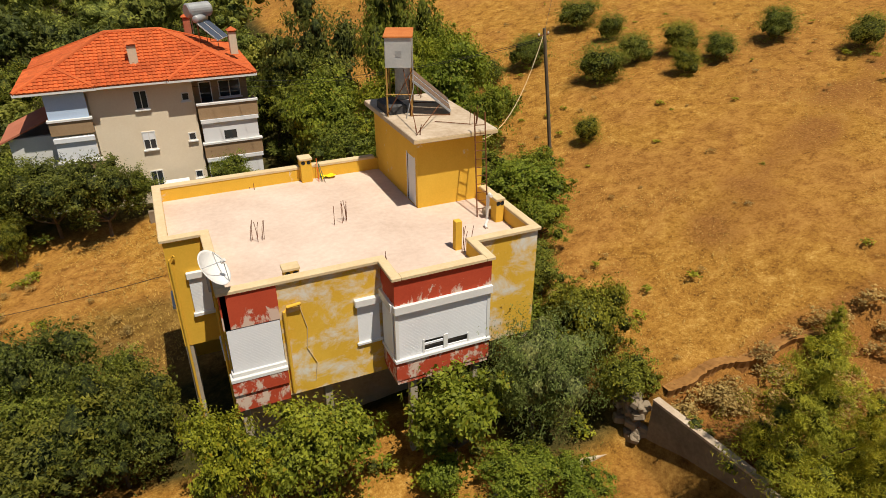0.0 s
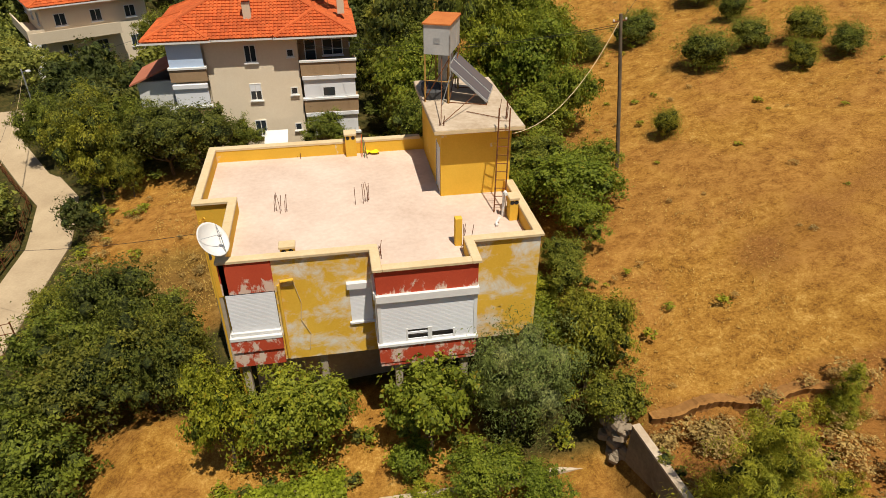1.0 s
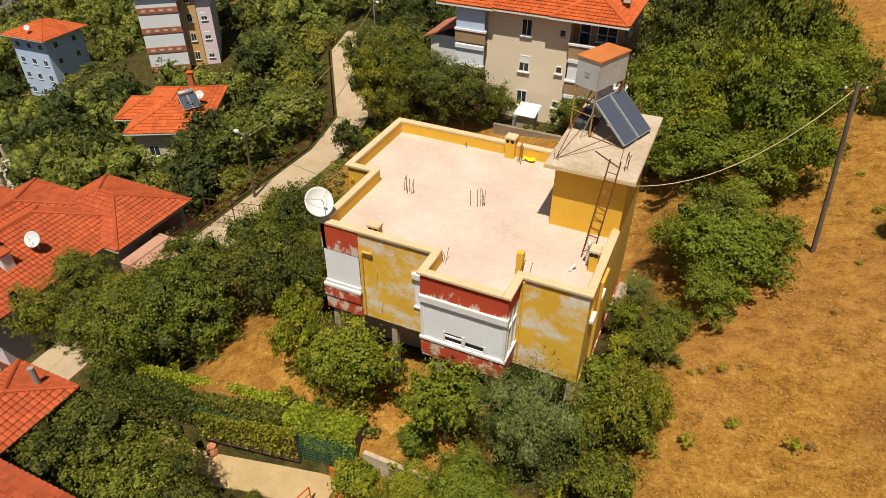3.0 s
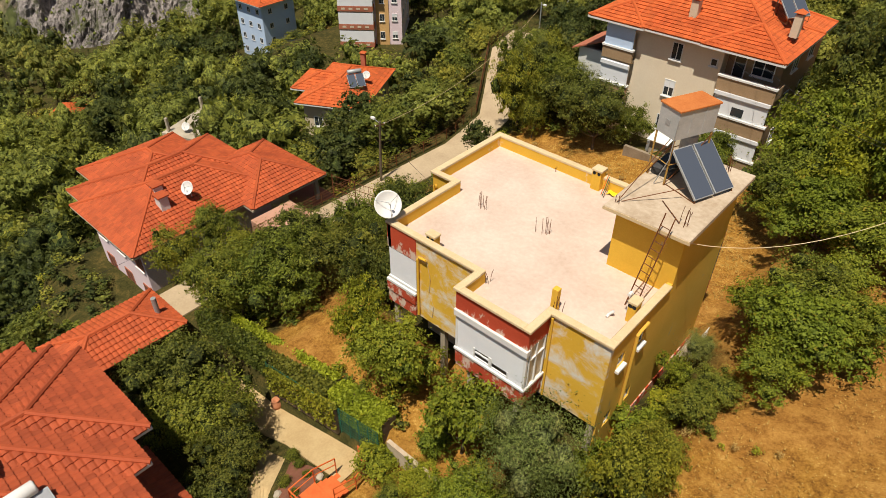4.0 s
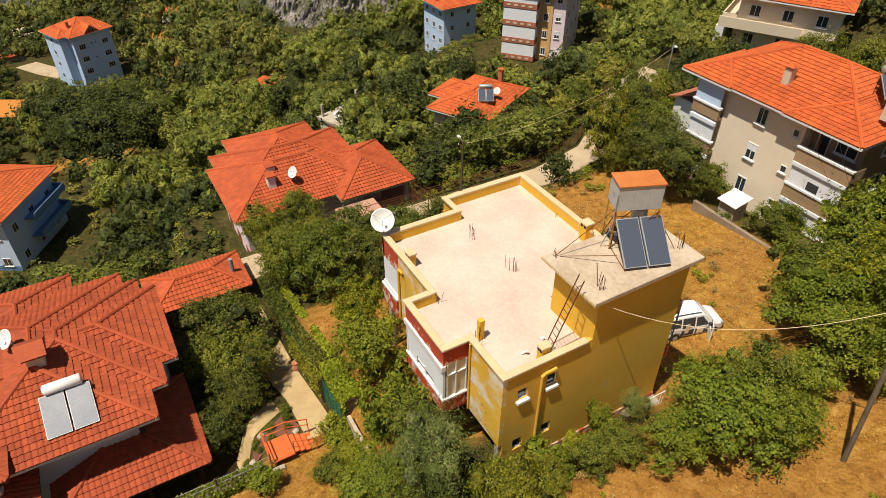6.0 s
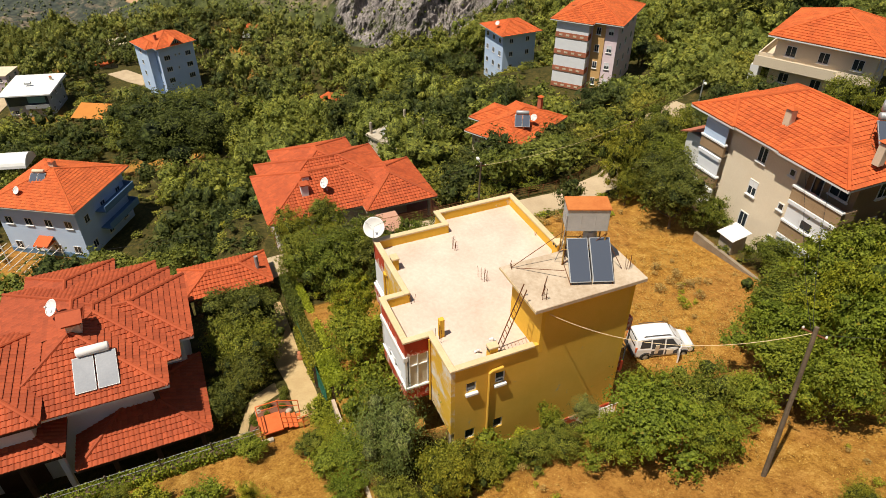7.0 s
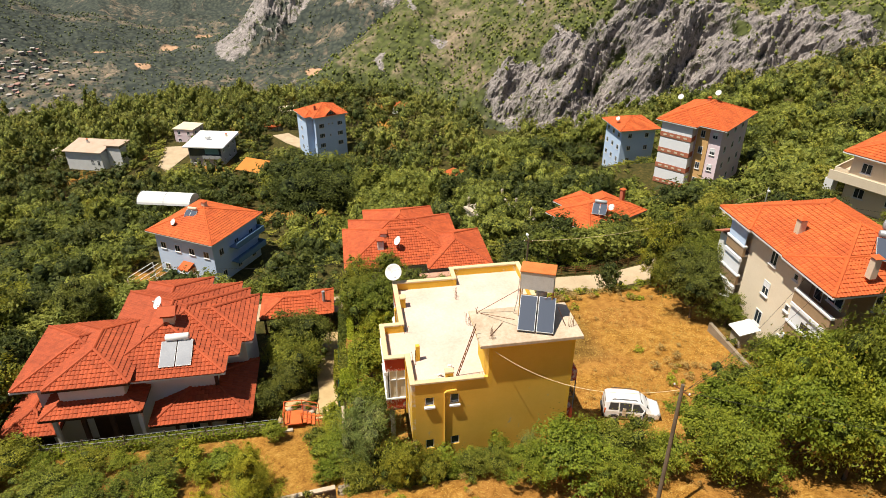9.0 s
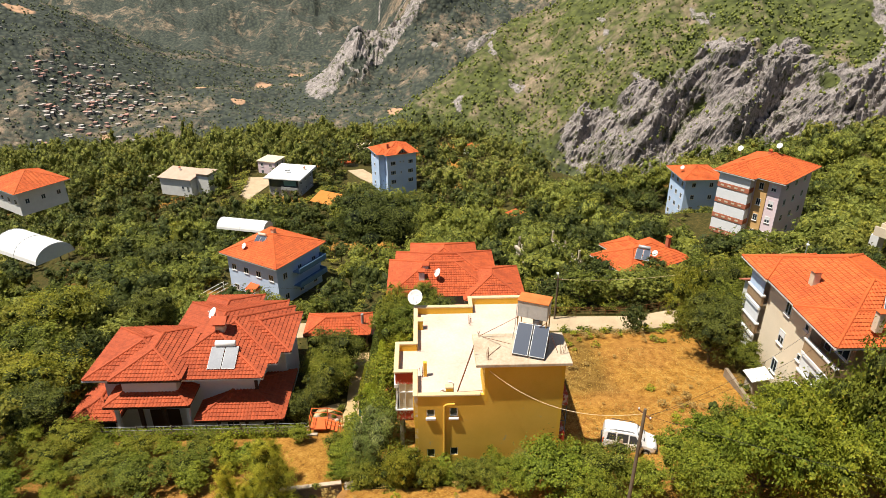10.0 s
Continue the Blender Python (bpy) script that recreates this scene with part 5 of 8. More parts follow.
hip_roof(oh, -30.3, -21.3, 24.0, 31.5, -3.1, 0.42, TILE_MID, edge=CREAM)
hip_roof(oh, -35.1, -25.0, 15.4, 28.6, -3.12, 0.42, TILE_MID, edge=CREAM)
hip_roof(oh, -37.7, -27.6, 17.4, 26.5, -3.08, 0.42, TILE_MID, edge=CREAM)
walls(oh, -31.8, -23.5, 15.5, 27.0, -11.0, -3.17, PINK)
walls(oh, -36.6, -31.8, 18.6, 25.4, -11.0, -3.2, PINK)
walls(oh, -29.6, -23.8, 27.0, 29.0, -9.5, -3.12, CREAM)
for wx in (-25.0, -28.0, -31.0):
    opening(oh, "-y", 15.5, wx, -5.6, 1.2, 1.5, BRICK, TERRACOTTA)
    opening(oh, "-y", 15.5, wx, -8.8, 1.2, 1.5, BRICK, TERRACOTTA)
for px, py in ((-22.3, 31.0), (-26.0, 31.0), (-29.6, 31.0)):
    part("column", Shape().chamfered(px - 0.18, px + 0.18, py - 0.18, py + 0.18, -9.0, -2.95), CREAM, oh)
part("terrace", Shape().box(-30.5, -21.6, 26.0, 32.4, -8.9, -5.8), BRICK, oh, "terrace paved in red tiles")
for cx, cy in ((-25.3, 18.9), (-27.0, 19.4)):
    part("skylight", Shape().box(cx - 0.4, cx + 0.4, cy - 0.35, cy + 0.35, -2.4, -0.95), WHITE, oh)
    part("skylight_roof", Shape().box(cx - 0.5, cx + 0.5, cy - 0.45, cy + 0.45, -0.95, -0.85), TILE_MID, oh)
dish_aerial(-24.9, 21.0, -2.0, 0.55, 20, 35, "white satellite dish on orange tile roof", mast=0.9)

# unfinished storey with bare columns and a drum
un = thing("unfinished_house", (-60.5, 42.2, -4.0), 20, "flat concrete roof with bare columns of an unfinished storey", "house")
walls(un, -5, 5, -4, 4, -17, -12.6, CREAM)
part("slab", Shape().box(-5.3, 5.3, -4.3, 4.3, -12.6, -12.2), CONCRETE, un)
for px in (-4.6, 0, 4.6):
    for py in (-3.6, 3.6):
        part("column", Shape().chamfered(px - 0.18, px + 0.18, py - 0.18, py + 0.18, -12.2, -10.2), CONCRETE, un)
collector(-59.2, 42.2, -16.2, 60, 38, "solar heater with grey drum on bare concrete roof", tank=STEEL)
dish_aerial(-61.6, 38.9, -16.2, 0.6, 30, 35, "white satellite dish on a bare roof", mast=0.8)


def small_house(name, at, turn, w, d, h, wall_mat, roof_z, label, storeys=2, slope=0.42, over=0.9, tile=TILE, roof=True, course=0.5, windows=True):
    """A rendered house with windows on all sides and a hipped roof; w along its front, d deep, h to the eaves."""
    b = thing(name, at, turn, label, "house")
    walls(b, -w / 2, w / 2, -d / 2, d / 2, -2.0, h, wall_mat)
    if roof:
        hip_roof(b, -w / 2 - over, w / 2 + over, -d / 2 - over, d / 2 + over, h, slope, tile, course, course)
    lift = h / storeys
    for k in range(storeys if windows else 0):
        n = max(2, int(w // 3.2))
        for i in range(n):
            a = -w / 2 + w * (i + 0.5) / n - 0.6
            opening(b, "-y", -d / 2, a, k * lift + 1.0, 1.2, 1.3)
            opening(b, "+y", d / 2, a, k * lift + 1.0, 1.2, 1.3)
        n = max(2, int(d // 3.5))
        for i in range(n):
            a = -d / 2 + d * (i + 0.5) / n - 0.55
            opening(b, "+x", w / 2, a, k * lift + 1.0, 1.1, 1.3)
            opening(b, "-x", -w / 2, a, k * lift + 1.0, 1.1, 1.3)
    return b


yh = small_house("cottage", (-44.2, 53.4, -13.2), 28, 7.4, 11.4, 4.2, CREAM, 0, "small yellow cottage with orange tile roof among trees", 1, 0.4, 0.8)
hip_roof(yh, -6.8, 1.0, -2.5, 4.0, 4.1, 0.4, TILE, 0.5, 0.5)
chimney(yh, 0.5, 5.2, 4.8, 1.8, 0.6, BRICK)
collector(-40.6, 52.2, -8.0, 62, 35, "solar heater with drum on a cottage roof", 1.9, 1.0, STEEL)
dish_aerial(-41.6, 54.6, -7.7, 0.5, 30, 35, "white satellite dish on a cottage roof", mast=0.5)

bh = small_house("blue_house", (-72.0, -10.8, -28.5), 58, 13.0, 12.5, 9.0, BLUE, 0, "pale blue two-storey house with orange hipped roof", 2, 0.38, 1.0)
part("porch_roof", Shape().poly((-0.8, -8.2, 3.1), (1.6, -8.2, 3.1), (1.6, -6.3, 3.8), (-0.8, -6.3, 3.8)).box(-0.8, 1.6, -8.2, -6.3, 2.9, 3.05), TILE, bh)
for zz in (2.9, 5.9):
    part("balcony", Shape().box(6.5, 8.3, -2.0, 6.0, zz, zz + 0.2).box(8.2, 8.3, -2.0, 6.0, zz + 0.2, zz + 1.1).box(6.5, 8.2, 5.9, 6.0, zz + 0.2, zz + 1.1), BLUE_DARK, bh)
part("base_band", Shape().box(-6.55, 6.55, -6.3, -6.25, -1.0, 1.0), BLUE_DARK, bh)
chimney(bh, -1.0, 1.5, 11.0, 1.2, 0.8, CREAM)
collector(-70.0, -13.4, -18.4, 65, 35, "solar heater on the blue house's roof", 2.2, 1.1, CREAM)
dish_aerial(-69.5, -15.7, -18.6, 0.6, 40, 35, "white satellite dish on the blue house", mast=0.6)
# bare pergola frame in the blue house's yard
pg = thing("pergola", (-60.5, -17.0, -26.0), 58, "bare white pergola frame in a yard", "pergola")
for i in range(9):
    part("beam", Shape().box(-5 + i * 1.2, -4.92 + i * 1.2, -3, 3, 2.2, 2.28), WHITE, pg)
for px in (-5, 5):
    for py in (-2.9, 2.9):
        part("post", Shape().box(px - 0.06, px + 0.06, py - 0.06, py + 0.06, -2, 2.2), WHITE, pg)

# pink and white apartment block
pk = thing("apartment_block", (-77.7, 89.6, -19.5), 39, "five-storey pink, peach and white apartment block", "apartment block")
walls(pk, -5.6, 5.8, -6.4, 7.6, -3, 13.4, PINK)
part("stair_bay", Shape().box(1.0, 3.4, -6.6, -6.41, -3, 13.4), PEACH, pk, "peach stair bay")
hip_roof(pk, -6.8, 1.6, -9.2, 3.0, 13.38, 0.36, TILE, 0.5, 0.5)
hip_roof(pk, -6.6, 6.9, -7.6, 8.8, 13.4, 0.4, TILE, 0.5, 0.5)
walls(pk, -5.4, 0.6, -8.4, -6.41, -3, 13.36, CREAM)
for k in range(4):
    zz = k * 3.3 + 0.2
    part("balcony", Shape().box(-5.7, 0.8, -8.7, -8.45, zz, zz + 0.9).box(-5.7, -5.45, -8.45, -6.5, zz, zz + 0.9).box(0.65, 0.8, -8.45, -6.7, zz, zz + 0.9), BRICK, pk, "brick-red balcony front")
    for i in range(4):
        part("band_panel", Shape().box(-5.0 + i * 1.4, -4.3 + i * 1.4, -8.74, -8.71, zz + 0.3, zz + 0.65), CREAM, pk)
    part("balcony_shutter", Shape().box(-5.65, 0.75, -8.62, -8.5, zz + 0.95, zz + 3.0).box(-5.62, -5.5, -8.5, -6.6, zz + 0.95, zz + 3.0).box(0.62, 0.72, -8.5, -6.8, zz + 0.95, zz + 3.0), SHUTTER, pk, "white balcony blind")
    opening(pk, "-y", -6.61, 1.7, zz + 0.9, 0.9, 1.4)
    opening(pk, "-y", -6.4, 4.0, zz + 1.0, 1.0, 1.3, shut=0.5)
    for a in (-4.0, 0.0, 4.0):
        opening(pk, "+x", 5.8, a, zz + 1.0, 1.1, 1.3)
chimney(pk, -1.0, 2.0, 15.2, 1.2, 0.6, BRICK)
dish_aerial(-80.3, 84.5, -4.4, 0.6, 30, 35, "white satellite dish on the block's roof", mast=1.6)
dish_aerial(-78.5, 91.5, -3.2, 0.6, 30, 35, "white satellite dish on the block's ridge", mast=1.4)

b3 = small_house("white_blue_house", (-127.0, 97.0, -38.5), 2, 10.2, 10.0, 14.2, BLUE, 0, "tall pale blue house with orange hipped roof", 4, 0.36, 1.2)
dish_aerial(-126.0, 92.5, -23.2, 0.6, 30, 35, "white satellite dish on the tall blue house", mast=0.8)
single("driveway", Shape().prism([(-121, 84), (-117, 84), (-119.5, 92), (-123.5, 92)], -39.5, -37.6), ASPHALT, "steep pale concrete driveway", "driveway", kind="structure")
b2 = small_house("tower_house", (-193.0, 9.4, -50.6), 22, 12.0, 11.5, 14.0, BLUE, 0, "pale blue tall house with orange gabled roof", 4, 0.45, 0.9, windows=False)
walls(b2, -5.6, 3.6, -8.2, -5.78, -2.0, 13.96, BLUE)
hip_roof(b2, -6.4, 4.5, -9.0, -3.0, 13.96, 0.42, TILE, 0.5, 0.5)
for a, z, w, h in ((2.4, 2.6, 2.0, 1.5), (2.4, 6.2, 2.0, 1.5), (2.6, 9.9, 1.8, 1.4), (-0.6, 6.4, 0.5, 0.7), (-0.9, 10.6, 0.5, 0.6), (0.4, 10.6, 0.5, 0.6), (-4.4, 9.8, 1.9, 1.5), (-4.4, 6.2, 1.9, 1.5), (-4.4, 2.6, 1.9, 1.5)):
    opening(b2, "+x", 6.0, a, z, w, h, panes=3 if w > 1 else 1)
for k in range(4):
    opening(b2, "-y", -8.2, -2.0, k * 3.5 + 1.0, 1.2, 1.3)
    opening(b2, "+y", 5.75, -2.0, k * 3.5 + 1.0, 1.2, 1.3)
gable = part("gable", Shape().poly((6.25, -2.3, 13.9), (6.25, 2.3, 13.9), (6.25, 0, 15.95)).poly((6.02, 2.3, 13.9), (6.02, -2.3, 13.9), (6.02, 0, 15.95)).box(6.03, 6.24, -1.2, 1.2, 13.9, 14.6), WHITE, b2, "white dormer gable")
for y in (-0.9, -0.3, 0.3, 0.9):
    part("gable_window", Shape().box(6.26, 6.3, y - 0.22, y + 0.22, 14.3, 15.5 - 0.65 * abs(y)), GLASS, gable)
part("gable_roof", Shape().poly((6.9, -2.6, 13.9), (6.9, 0, 16.2), (1.5, 0, 16.2), (1.5, -2.6, 13.9)).poly((6.9, 0, 16.2), (6.9, 2.6, 13.9), (1.5, 2.6, 13.9), (1.5, 0, 16.2)).poly((6.9, -2.6, 13.75), (1.5, -2.6, 13.75), (1.5, 0, 16.05), (6.9, 0, 16.05)).poly((6.9, 0, 16.05), (1.5, 0, 16.05), (1.5, 2.6, 13.75), (6.9, 2.6, 13.75)), TILE, b2)
chimney(b2, 2.0, -4.0, 15.6, 1.4, 0.7, BRICK)
wh = small_house("white_roofed_house", (-194.0, -31.5, -53.0), 76, 12.0, 13.5, 7.0, GREY_RENDER, 0, "grey house with a white sheet roof", 2, roof=False)
part("roof", Shape().box(-7.4, 7.4, -8.0, 8.0, 7.0, 7.35).poly((-7.4, -8.0, 7.36), (7.4, -8.0, 7.36), (7.4, 8.0, 7.9), (-7.4, 8.0, 7.9)), WHITE, wh, "white sheet metal roof")
part("glazed_front", Shape().box(-5.6, 5.9, -6.95, -6.8, 3.7, 6.6), GLASS, wh, "dark glazed upper floor")
part("balcony", Shape().box(-0.6, 6.0, -8.0, -6.97, 3.0, 3.3).box(-0.6, 6.0, -8.0, -7.9, 3.3, 4.2), GREY_RENDER, wh)
part("blind", Shape().box(0.2, 5.2, -7.06, -6.98, 4.5, 6.4), TEAL, wh, "teal roller blind")
part("roof_drum", Shape().tube([(-1.6, -1.0, 8.5), (0.2, -1.0, 8.5)], 0.45, 12), STEEL, wh, "grey hot water drum on the roof")
chimney(wh, 4.6, 3.0, 7.4, 1.3, 0.6, CREAM)
g2 = small_house("beige_house", (-23.3, 85.8, -0.3), 28, 11.0, 12.0, 6.6, BEIGE, 0, "beige house with white balconies and orange roof", 2, 0.4, 1.0)
part("balcony", Shape().box(-7.2, -5.5, -6, 5, 3.0, 3.2).box(-7.2, -7.05, -6, 5, 3.2, 4.2).box(-7.2, -5.5, -6.15, -6, 3.2, 4.2).box(-7.2, 2, -7.6, -6, 3.0, 3.2).box(-7.2, 2, -7.6, -7.45, 3.2, 4.2), CREAM, g2)
part("stair_wall", Shape().box(-7.4, -6.4, -7.6, -6, -3, 3.0), WHITE, g2)
fo = small_house("low_house", (-125.0, -88.5, -28.2), 55, 14.0, 12.5, 4.6, WHITE, 0, "low white house with orange hipped roof", 1, 0.42, 1.2)
fb = small_house("flat_house", (-202.0, -76.0, -54.0), 72, 14.0, 9.0, 5.0, WHITE, 0, "long white house with a tan sheet roof", 1, roof=False, windows=False)
opening(fb, "-y", -4.5, 2.6, 1.0, 1.0, 1.2)
opening(fb, "-y", -4.5, 5.0, 0.0, 1.0, 2.1, sill=False)
part("roof", Shape().poly((-7.6, -5.2, 5.2), (7.6, -5.2, 5.2), (7.6, 5.2, 6.6), (-7.6, 5.2, 6.6)).box(-7.6, 7.6, -5.2, 5.2, 5.0, 5.19), ROOF_TAN, fb, "tan sheet roof")
walls(fb, 7.2, 12.6, -1.0, 5.0, -2.0, 5.6, WHITE, "annex_wall")
part("annex_roof", Shape().chamfered(6.9, 13.0, -1.5, 5.4, 6.64, 6.8, 0.03).box(7.3, 12.5, -0.9, 4.9, 5.6, 6.64), ROOF_TAN, fb)
chimney(fb, -2.0, 2.0, 6.2, 1.2, 0.6, WHITE)
ps = small_house("pink_house", (-218.0, -44.0, -54.0), 70, 8.0, 8.0, 6.0, PINK, 0, "small pink flat-roofed house", 2, roof=False)
part("roof", Shape().box(-4.3, 4.3, -4.3, 4.3, 6.0, 6.3), CREAM, ps)
hu = small_house("hut", (-141.0, 48.5, -45.5), 40, 5.0, 5.0, 3.2, CREAM, 0, "small hut with a red tile roof in the woods", 1, 0.5, 0.8)
ta = thing("tarpaulin_shelter", (-177.5, -16.0, -52.8), 60, "low shelter under an orange tarpaulin", "shelter")
part("sheet", Shape().poly((-5, -3.4, 1.9), (5, -3.4, 1.9), (5, 3.4, 3.9), (-5, 3.4, 3.9)).poly((-5, -3.4, 1.8), (-5, 3.4, 3.8), (5, 3.4, 3.8), (5, -3.4, 1.8)), ORANGE_SHEET, ta)
for px in (-4.7, 4.7):
    for py in (-3.0, 3.0):
        part("post", Shape().box(px - 0.08, px + 0.08, py - 0.08, py + 0.08, -1.5, 2.0 + 1.7 * (py > 0)), RUST, ta)


def greenhouse(at, turn, length, r, label):
    g = thing("greenhouse", at, turn, label, "greenhouse")
    s = Shape()
    n, k = 10, 12
    for i in range(n + 1):
        for j in range(k + 1):
            a = math.pi * j / k
            s.v.append((length * (i / n - 0.5), r * math.cos(a), r * 0.75 * math.sin(a) + 0.04 * (i % 2)))
    for i in range(n):
        s.f += [(i * (k + 1) + j, i * (k + 1) + j + 1, (i + 1) * (k + 1) + j + 1, (i + 1) * (k + 1) + j) for j in range(k)]
    s.f += [tuple(range(k + 1)), tuple(n * (k + 1) + j for j in range(k, -1, -1))]
    part("cover", s, WHITE, g, "white plastic film")
    for i in (0, 5, 10):
        part("hoop", Shape().tube([(length * (i / n - 0.5), (r + 0.05) * math.cos(math.pi * j / k), (r * 0.75 + 0.08) * math.sin(math.pi * j / k)) for j in range(k + 1)], 0.05, 6), STEEL, g)


single("yard", Shape().prism([(-184, -46), (-190, -51), (-209, -52), (-209, -43.5), (-201.5, -41)], -56, -52.75), ASPHALT, "pale concrete yard in front of the houses", "yard", kind="structure")
single("yard", Shape().prism([(-200, -1), (-206, -6), (-216, -12), (-218, -6), (-204, 3)], -56, -52.75), ASPHALT, "pale concrete yard in front of the houses", "yard", kind="structure")
greenhouse((-120.0, -30.0, -36.0), 75, 14, 2.8, "white plastic-covered tunnel greenhouse")
greenhouse((-90.0, -69.5, -28.0), 60, 16, 4.5, "large white plastic-covered tunnel greenhouse")
for i, (x, y, tn, w, mt) in enumerate(((-240, 20, 30, 8, CREAM), (-262, -8, 10, 9, CREAM), (-255, 44, 50, 7, WHITE), (-270, 70, 20, 8, PINK), (-232, -14, 40, 7, CREAM), (-236, -100, 60, 10, PINK), (-250, 28, 0, 6, BRICK))):
    fh = small_house("far_house", (x, y, ground_z(x, y) - 0.5), tn, w, w * 0.9, 4.5, mt, 0, "small distant flat-roofed house among trees", 1, roof=False)
    part("roof", Shape().box(-w / 2 - 0.4, w / 2 + 0.4, -w / 2, w / 2, 4.5, 4.85), CREAM if i % 2 else TILE, fh)

# village on the far slope
hubx, huby = HUB
vrng = random.Random(5)
village = Shape()
vroof = Shape()
for i in range(240):
    dg, dd = vrng.gauss(-26.6, 2.6), vrng.gauss(865, 48)
    if dd < 700 or dd > 1100 or dg < -38:
        continue
    j = int(np.argmin(np.abs(np.degrees(ang) - dg)))
    i2 = int(np.argmin(np.abs(far - dd)))
    w, dpt, hh = vrng.uniform(1.4, 3.6), vrng.uniform(1.2, 2.4), vrng.uniform(0.8, 1.8)
    m = pose(mx[i2, j], my[i2, j], mz[i2, j], 0, 0, vrng.gauss(30, 25))
    village.box(-w, w, -dpt, dpt, -5, hh, m)
    (vroof if vrng.random() < 0.3 else village).box(-w - 0.4, w + 0.4, -dpt - 0.4, dpt + 0.4, hh, hh + 0.5, m)
vl = thing("village", (0, 0, 0), 0, "distant village of pale houses on the far slope", "village", kind="stuff")
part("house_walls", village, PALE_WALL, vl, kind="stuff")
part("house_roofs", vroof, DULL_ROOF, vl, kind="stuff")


# ---- trees ----
def lumps(rng, n, flat=0.95, core=0.62):
    """Centres and radii of the leafy masses of a crown of radius 1 about the origin."""
    out = [(np.zeros(3), core)]
    for i in range(n):
        a, e = 2 * math.pi * (i + rng.uniform(0, 0.8)) / n * 2.4, rng.uniform(-0.45, 1.0)
        r = rng.uniform(0.45, 0.72)
        r *= rng.choice((0.8, 1.0, 1.25))
        out.append((np.array([r * math.cos(a) * math.cos(e), r * math.sin(a) * math.cos(e), r * math.sin(e) * flat]), rng.uniform(0.16, 0.4)))
    return out


def leaves(seed, masses, count, size, squash=1.0, spread_out=0.25, thin=0.55, twigs=11):
    """Leaf quads in tufts over the surface of the masses, as arrays of vertices and faces."""
    g = np.random.default_rng(seed)
    area = np.array([r * r for _, r in masses])
    nt = len(masses) * twigs
    pick = g.choice(len(masses), nt, p=area / area.sum())
    c = np.array([m[0] for m in masses])[pick]
    r = np.array([m[1] for m in masses])[pick]
    d = g.normal(size=(nt, 3))
    d[:, 2] += 0.3
    d /= np.linalg.norm(d, axis=1)[:, None]
    tuft = c + d * (r * (1 - spread_out + spread_out * 1.9 * g.random(nt)))[:, None]
    wide = r * g.uniform(0.22, 0.5, nt)
    own = g.integers(0, nt, count)
    off = g.normal(size=(count, 3)) * np.array([1, 1, 0.6])
    p = tuft[own] + off * wide[own][:, None] * 0.6
    p[:, 2] *= squash
    n = d[own] * 0.85 + g.normal(size=(count, 3)) * 0.45 + np.array([0, 0, 0.35])
    n /= np.linalg.norm(n, axis=1)[:, None]
    u = np.cross(n, g.normal(size=(count, 3)))
    u /= np.linalg.norm(u, axis=1)[:, None]
    w = np.cross(n, u)
    s = size * g.uniform(0.6, 1.35, count)[:, None]
    u, w = u * s, w * s * thin
    v = np.stack([p + u, p - u * 0.7 + w, p - u * 0.7 - w], 1).reshape(-1, 3)
    return v, np.arange(count * 3).reshape(-1, 3)


def icosphere(level):
    """Unit directions and triangles of a ball."""
    q = (1 + 5 ** 0.5) / 2
    v = [np.array(p) / math.hypot(1, q) for p in ((-1, q, 0), (1, q, 0), (-1, -q, 0), (1, -q, 0), (0, -1, q), (0, 1, q), (0, -1, -q), (0, 1, -q), (q, 0, -1), (q, 0, 1), (-q, 0, -1), (-q, 0, 1))]
    f = [(0, 11, 5), (0, 5, 1), (0, 1, 7), (0, 7, 10), (0, 10, 11), (1, 5, 9), (5, 11, 4), (11, 10, 2), (10, 7, 6), (7, 1, 8), (3, 9, 4), (3, 4, 2), (3, 2, 6), (3, 6, 8), (3, 8, 9), (4, 9, 5), (2, 4, 11), (6, 2, 10), (8, 6, 7), (9, 8, 1)]
    for _ in range(level):
        made, out = {}, []
        for tri in f:
            mids = []
            for i in range(3):
                key = tuple(sorted((tri[i], tri[(i + 1) % 3])))
                if key not in made:
                    p = v[key[0]] + v[key[1]]
                    made[key] = len(v)
                    v.append(p / np.linalg.norm(p))
                mids.append(made[key])
            (a, b, c), (d, e, h) = tri, mids
            out += [(a, d, h), (b, e, d), (c, h, e), (d, e, h)]
        f = out
    return np.array(v), np.array(f)


def bulk(masses, level, grow, seed, squash=1.0):
    """Uneven leafy lumps that fill the masses of a crown."""
    g = np.random.default_rng(seed)
    bv, bf = icosphere(level)
    vs, fs = [], []
    for c, r in masses:
        jag = np.array([noise.noise(Vector(tuple(p * 2.6 + c * 7 + seed))) for p in bv]) * 0.6 + g.uniform(-0.1, 0.1, len(bv))
        v = bv * (r * grow * (1 + jag))[:, None] + c
        v[:, 2] *= squash
        fs.append(bf + len(bv) * len(fs))
        vs.append(v)
    return np.concatenate(vs), np.concatenate(fs)


